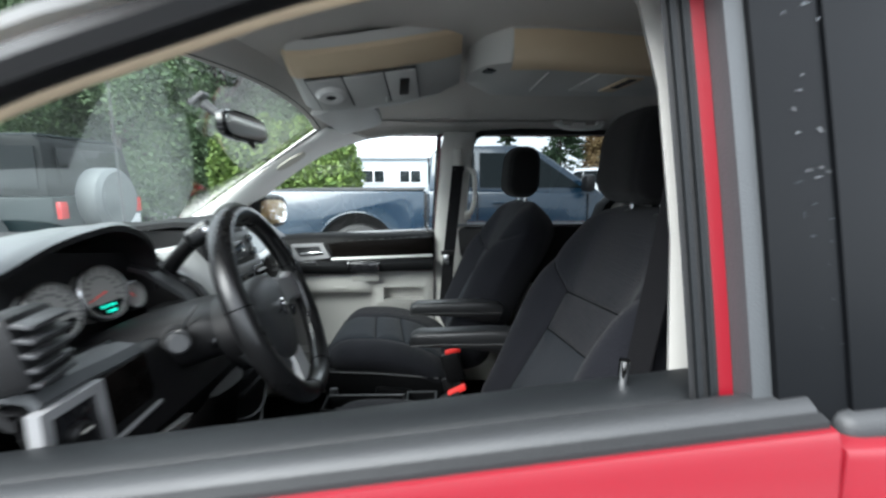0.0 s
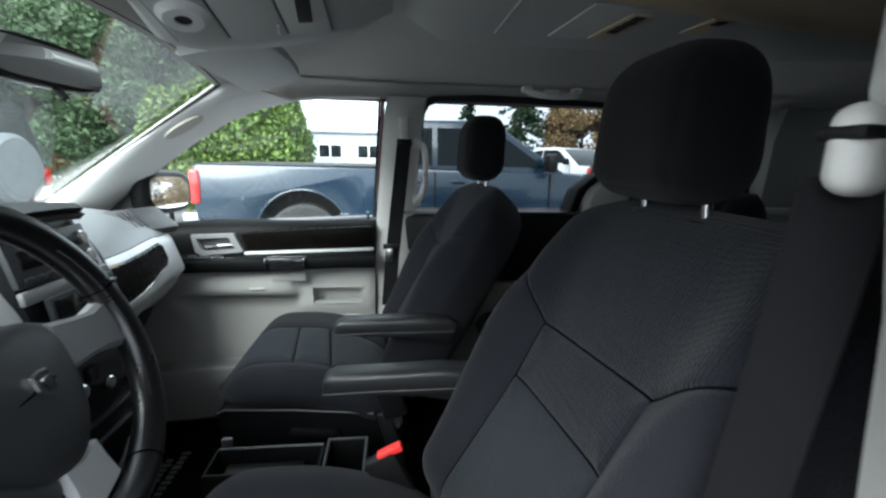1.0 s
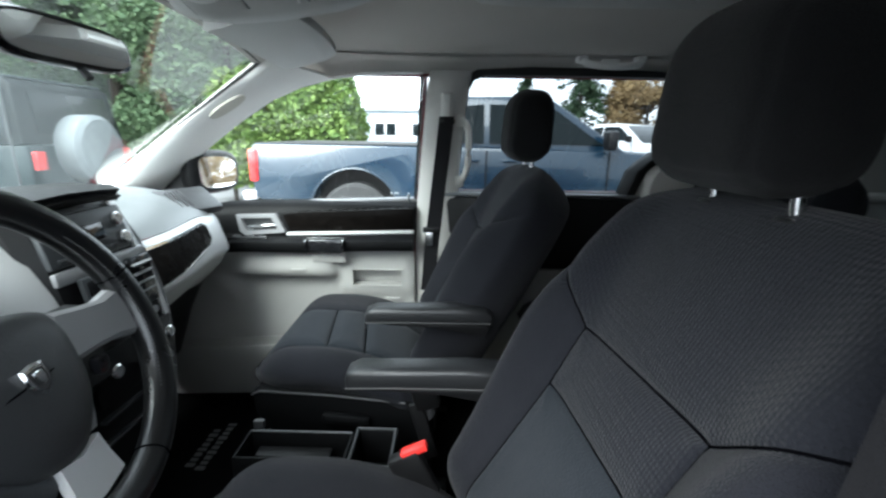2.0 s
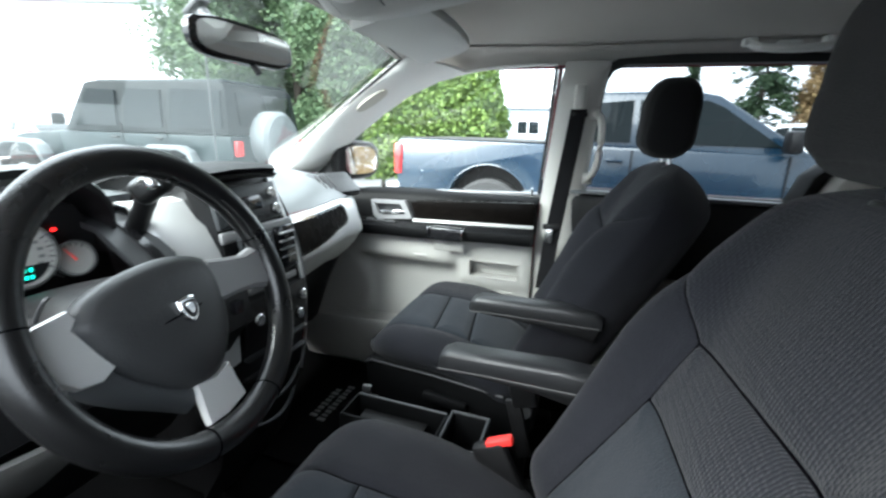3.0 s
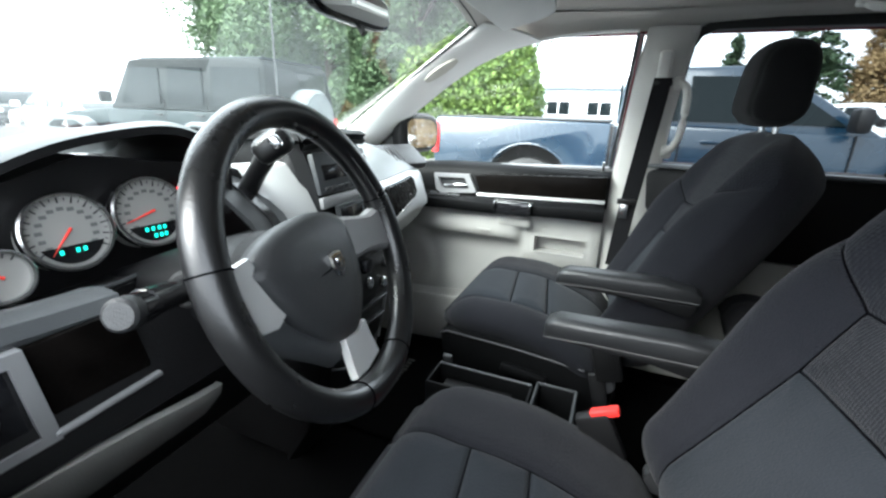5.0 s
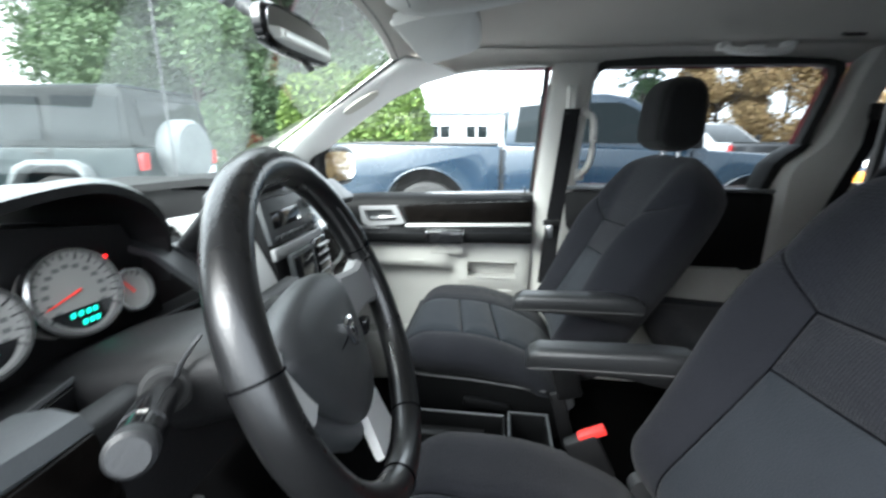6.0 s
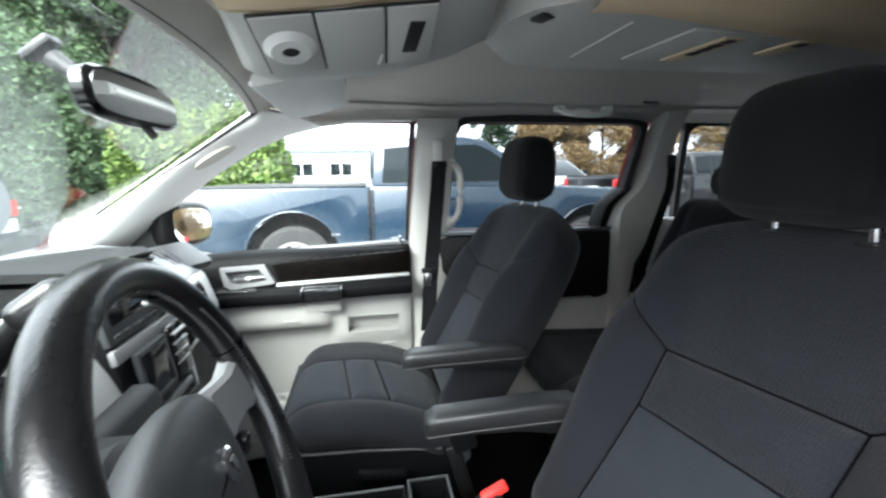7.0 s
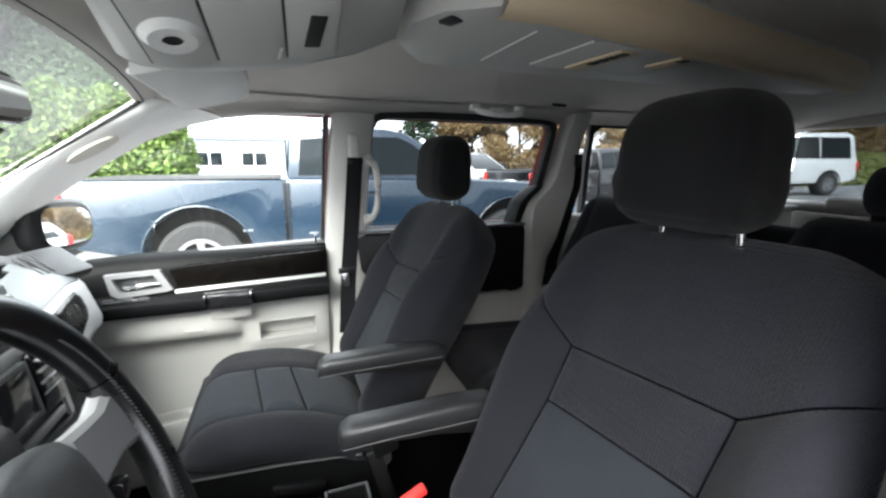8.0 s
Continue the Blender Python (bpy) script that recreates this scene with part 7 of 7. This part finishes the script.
def building(name, at, size, label, mat, roof, windows=(), doors=(), heading=0.0):
    """A plain hall: walls, a low roof slab, and openings on its -y face."""
    e = thing(name, label, "building", at)
    sx, sy, sz = size
    part("wall", box((0, 0, sz / 2), (sx, sy, sz), 0.02), mat, e)
    part("roof", box((0, 0, sz + 0.10), (sx + 0.5, sy + 0.5, 0.2), 0.03), roof, e)
    for x, z, w, h in windows:
        o = part("window", box((x, -sy / 2 - 0.02, z), (w, 0.08, h), 0.01), WHITEP, e)
        for k in (-0.25, 0.25):
            part("pane", box((x + k * w, -sy / 2 - 0.065, z), (w * 0.44, 0.02, h * 0.86), 0.004), TINT, o)
    for x, w, h in doors:
        o = part("garage_door", box((x, -sy / 2 - 0.02, h / 2), (w, 0.10, h), 0.01), material("pale_door_paint", (0.62, 0.64, 0.66), 0.5, mottle=0.1), e)
        for k in range(1, 5):
            part("door_rib", box((x, -sy / 2 - 0.075, h * k / 5), (w, 0.02, 0.04), 0.004), FADED, o)
    e.rotation_euler = (0, 0, radians(heading))
    return e


WHITEWALL = material("white_metal_siding", (0.78, 0.79, 0.80), 0.6, grain=0.3, grain_scale=20, mottle=0.12, mottle_scale=0.8, dark=0.85)
GREYWALL = material("blue_grey_siding", (0.36, 0.40, 0.43), 0.7, grain=0.3, grain_scale=20, mottle=0.15, mottle_scale=0.8, dark=0.85)
ROOFING = material("grey_roofing", (0.30, 0.32, 0.34), 0.7, mottle=0.3, mottle_scale=1)


GROUND = 0.08


def outside():
    g = bmesh.new()
    bmesh.ops.create_circle(g, cap_ends=True, segments=64, radius=900, matrix=Matrix.Translation((0, 0, GROUND)))
    structure("ground", g, ASPHALT, "damp grey asphalt car park", "ground")
    pickup("pickup_truck", (-2.08, 6.18, GROUND), BLUE, "metallic blue four-door pickup truck with alloy wheels", bed=1.95, length=5.6)
    off_roader((-4.35, 5.75, GROUND), 184)
    pickup("pickup_truck", (4.7, 17.7, GROUND), WHITEP, "white pickup truck parked across the lot", -65)
    pickup("pickup_truck", (5.0, 9.9, GROUND), BLACKP, "black pickup truck with a yellow plate on its tail", 8)
    suv("car", (17.6, 10.0, GROUND + 0.34), WHITEP, "white sport utility vehicle by the grass bank", 165, 4.8, 2.0)
    suv("car", (12.6, 4.3, GROUND + 0.004), WHITEP, "white saloon car parked far behind the van", 0, 4.7, 1.5, False)
    suv("car", (-10.1, 6.9, GROUND), WHITEP, "white saloon car parked by the pale hall", 168, 4.7, 1.42, False)
    suv("car", (-25.5, 12.0, GROUND), BLACKP, "dark car in front of the pale hall", -22, 4.7, 1.55, False)
    suv("car", (-32.0, 13.5, GROUND), REDP, "red car in front of the pale hall", -22, 4.5, 1.55, False)
    rows = [[(x, y, GROUND + h) for y in (1.5, 12, 24, 40)] for x, h in ((11.5, 0.004), (13.0, 0.34), (30, 0.36), (70, 0.40))]
    structure("pavement", sheet(rows, -0.3), ASPHALT, "grey raised roadway beyond the lot", "road")
    building("hall", (-24, 24, GROUND), (26, 12, 7.0), "tall white metal-clad hall with a roller door", WHITEWALL, ROOFING, (), ((2.0, 5.0, 4.2), (-7.0, 5.0, 4.2)), 18)
    building("office", (-4.0, 40, GROUND), (16, 8, 3.1), "low blue-grey office building with white windows", GREYWALL, ROOFING, ((-4.0, 1.7, 1.8, 1.1), (-1.0, 1.7, 1.8, 1.1), (2.0, 1.7, 1.8, 1.1), (5.0, 1.7, 1.8, 1.1)))
    hedge((-3.05, 9.0, GROUND), 2.6, 0.9, 2.62, 3)
    for k, (x, y, h, r) in enumerate(((-8.2, 11.5, 8.5, 2.6), (-11.0, 12.6, 9.5, 2.7), (-5.8, 12.5, 8.0, 2.4), (-13.2, 15.0, 9.0, 2.4), (-7.0, 14.5, 9.5, 2.8), (-4.4, 14.0, 8.5, 2.0), (-9.6, 14.6, 10, 2.8))):
        tree("tree", (x, y, GROUND), h, r, LEAF, 20 + k, "leafy green tree beyond the parked cars", bare=0.08, lobes=70)
    conifer("conifer", (8.6, 30, GROUND), 9.0, 2.6, 40, "dark green conifer beyond the car park")
    conifer("conifer", (6.0, 36, GROUND), 6.5, 1.8, 41, "small dark green conifer beyond the car park")
    for k, (x, y, h, r) in enumerate(((13.0, 30, 8.0, 2.6), (17.5, 31, 8.5, 3.0), (22, 29, 8.0, 2.8), (28, 28, 8.5, 3.2), (35, 26, 8, 3.2), (42, 22, 8, 3.4), (50, 24, 8, 3.6), (36, 4.5, 9, 3.6), (44, 11, 9, 3.6), (30, -2, 9, 3.4), (-38, 15, 9, 4.0), (-46, 12, 9, 4.0))):
        tree("tree", (x, y, GROUND), h, r, AUTUMN, 60 + k, "autumn tree with thin brown leaves", bare=0.06, lobes=44, leaf=0.10)
    # unseen wall added to close the driver's side and cut low light there
    structure("wall_unseen_block", box((0, -4.2, 0.7), (40, 0.2, 1.4), 0.02), GREYWALL, "low unseen wall added to cut light from the driver's side", "wall")
    # grass bank
    rng = np.random.default_rng(8)
    e = thing("grass_bank", "rough green and straw coloured grass bank", "grass", (36, 17, GROUND + 0.35), kind="stuff")
    rows = [[(x, y + 0.3 * math.sin(x), z) for x in [-16 + 2 * k for k in range(17)]] for y, z in ((-4, -0.05), (-2, 0.7), (1, 1.5), (5, 1.9))]
    part("soil", sheet(rows, -0.2), material("grass_soil", (0.10, 0.11, 0.035), 0.95, grain=1.0, grain_scale=12, mottle=0.7, mottle_scale=1.5), e)
    c = np.stack([rng.uniform(-16, 16, 12000), rng.uniform(-4, 4, 12000)], 1)
    z = np.interp(c[:, 1], [-4, -2, 1, 5], [0, 0.7, 1.5, 1.9])
    leaves("blades", np.column_stack([c, z + 0.05]), 0.16, GRASS, e, 9)


def antenna():
    e = thing("antenna", "thin black aerial mast on the van's wing", "aerial", (-1.26, 1.77, 1.02))
    part("mast", tube([(0, 0, 0), (0.0, 0.0, 0.85)], [0.0042, 0.003], 6), GREYTRIM, e)
    part("foot", disc((0, 0, 0.03), (0, 0, 1), 0.02, 0.04, 16, 0.01), BLACK, e)


outside()
antenna()
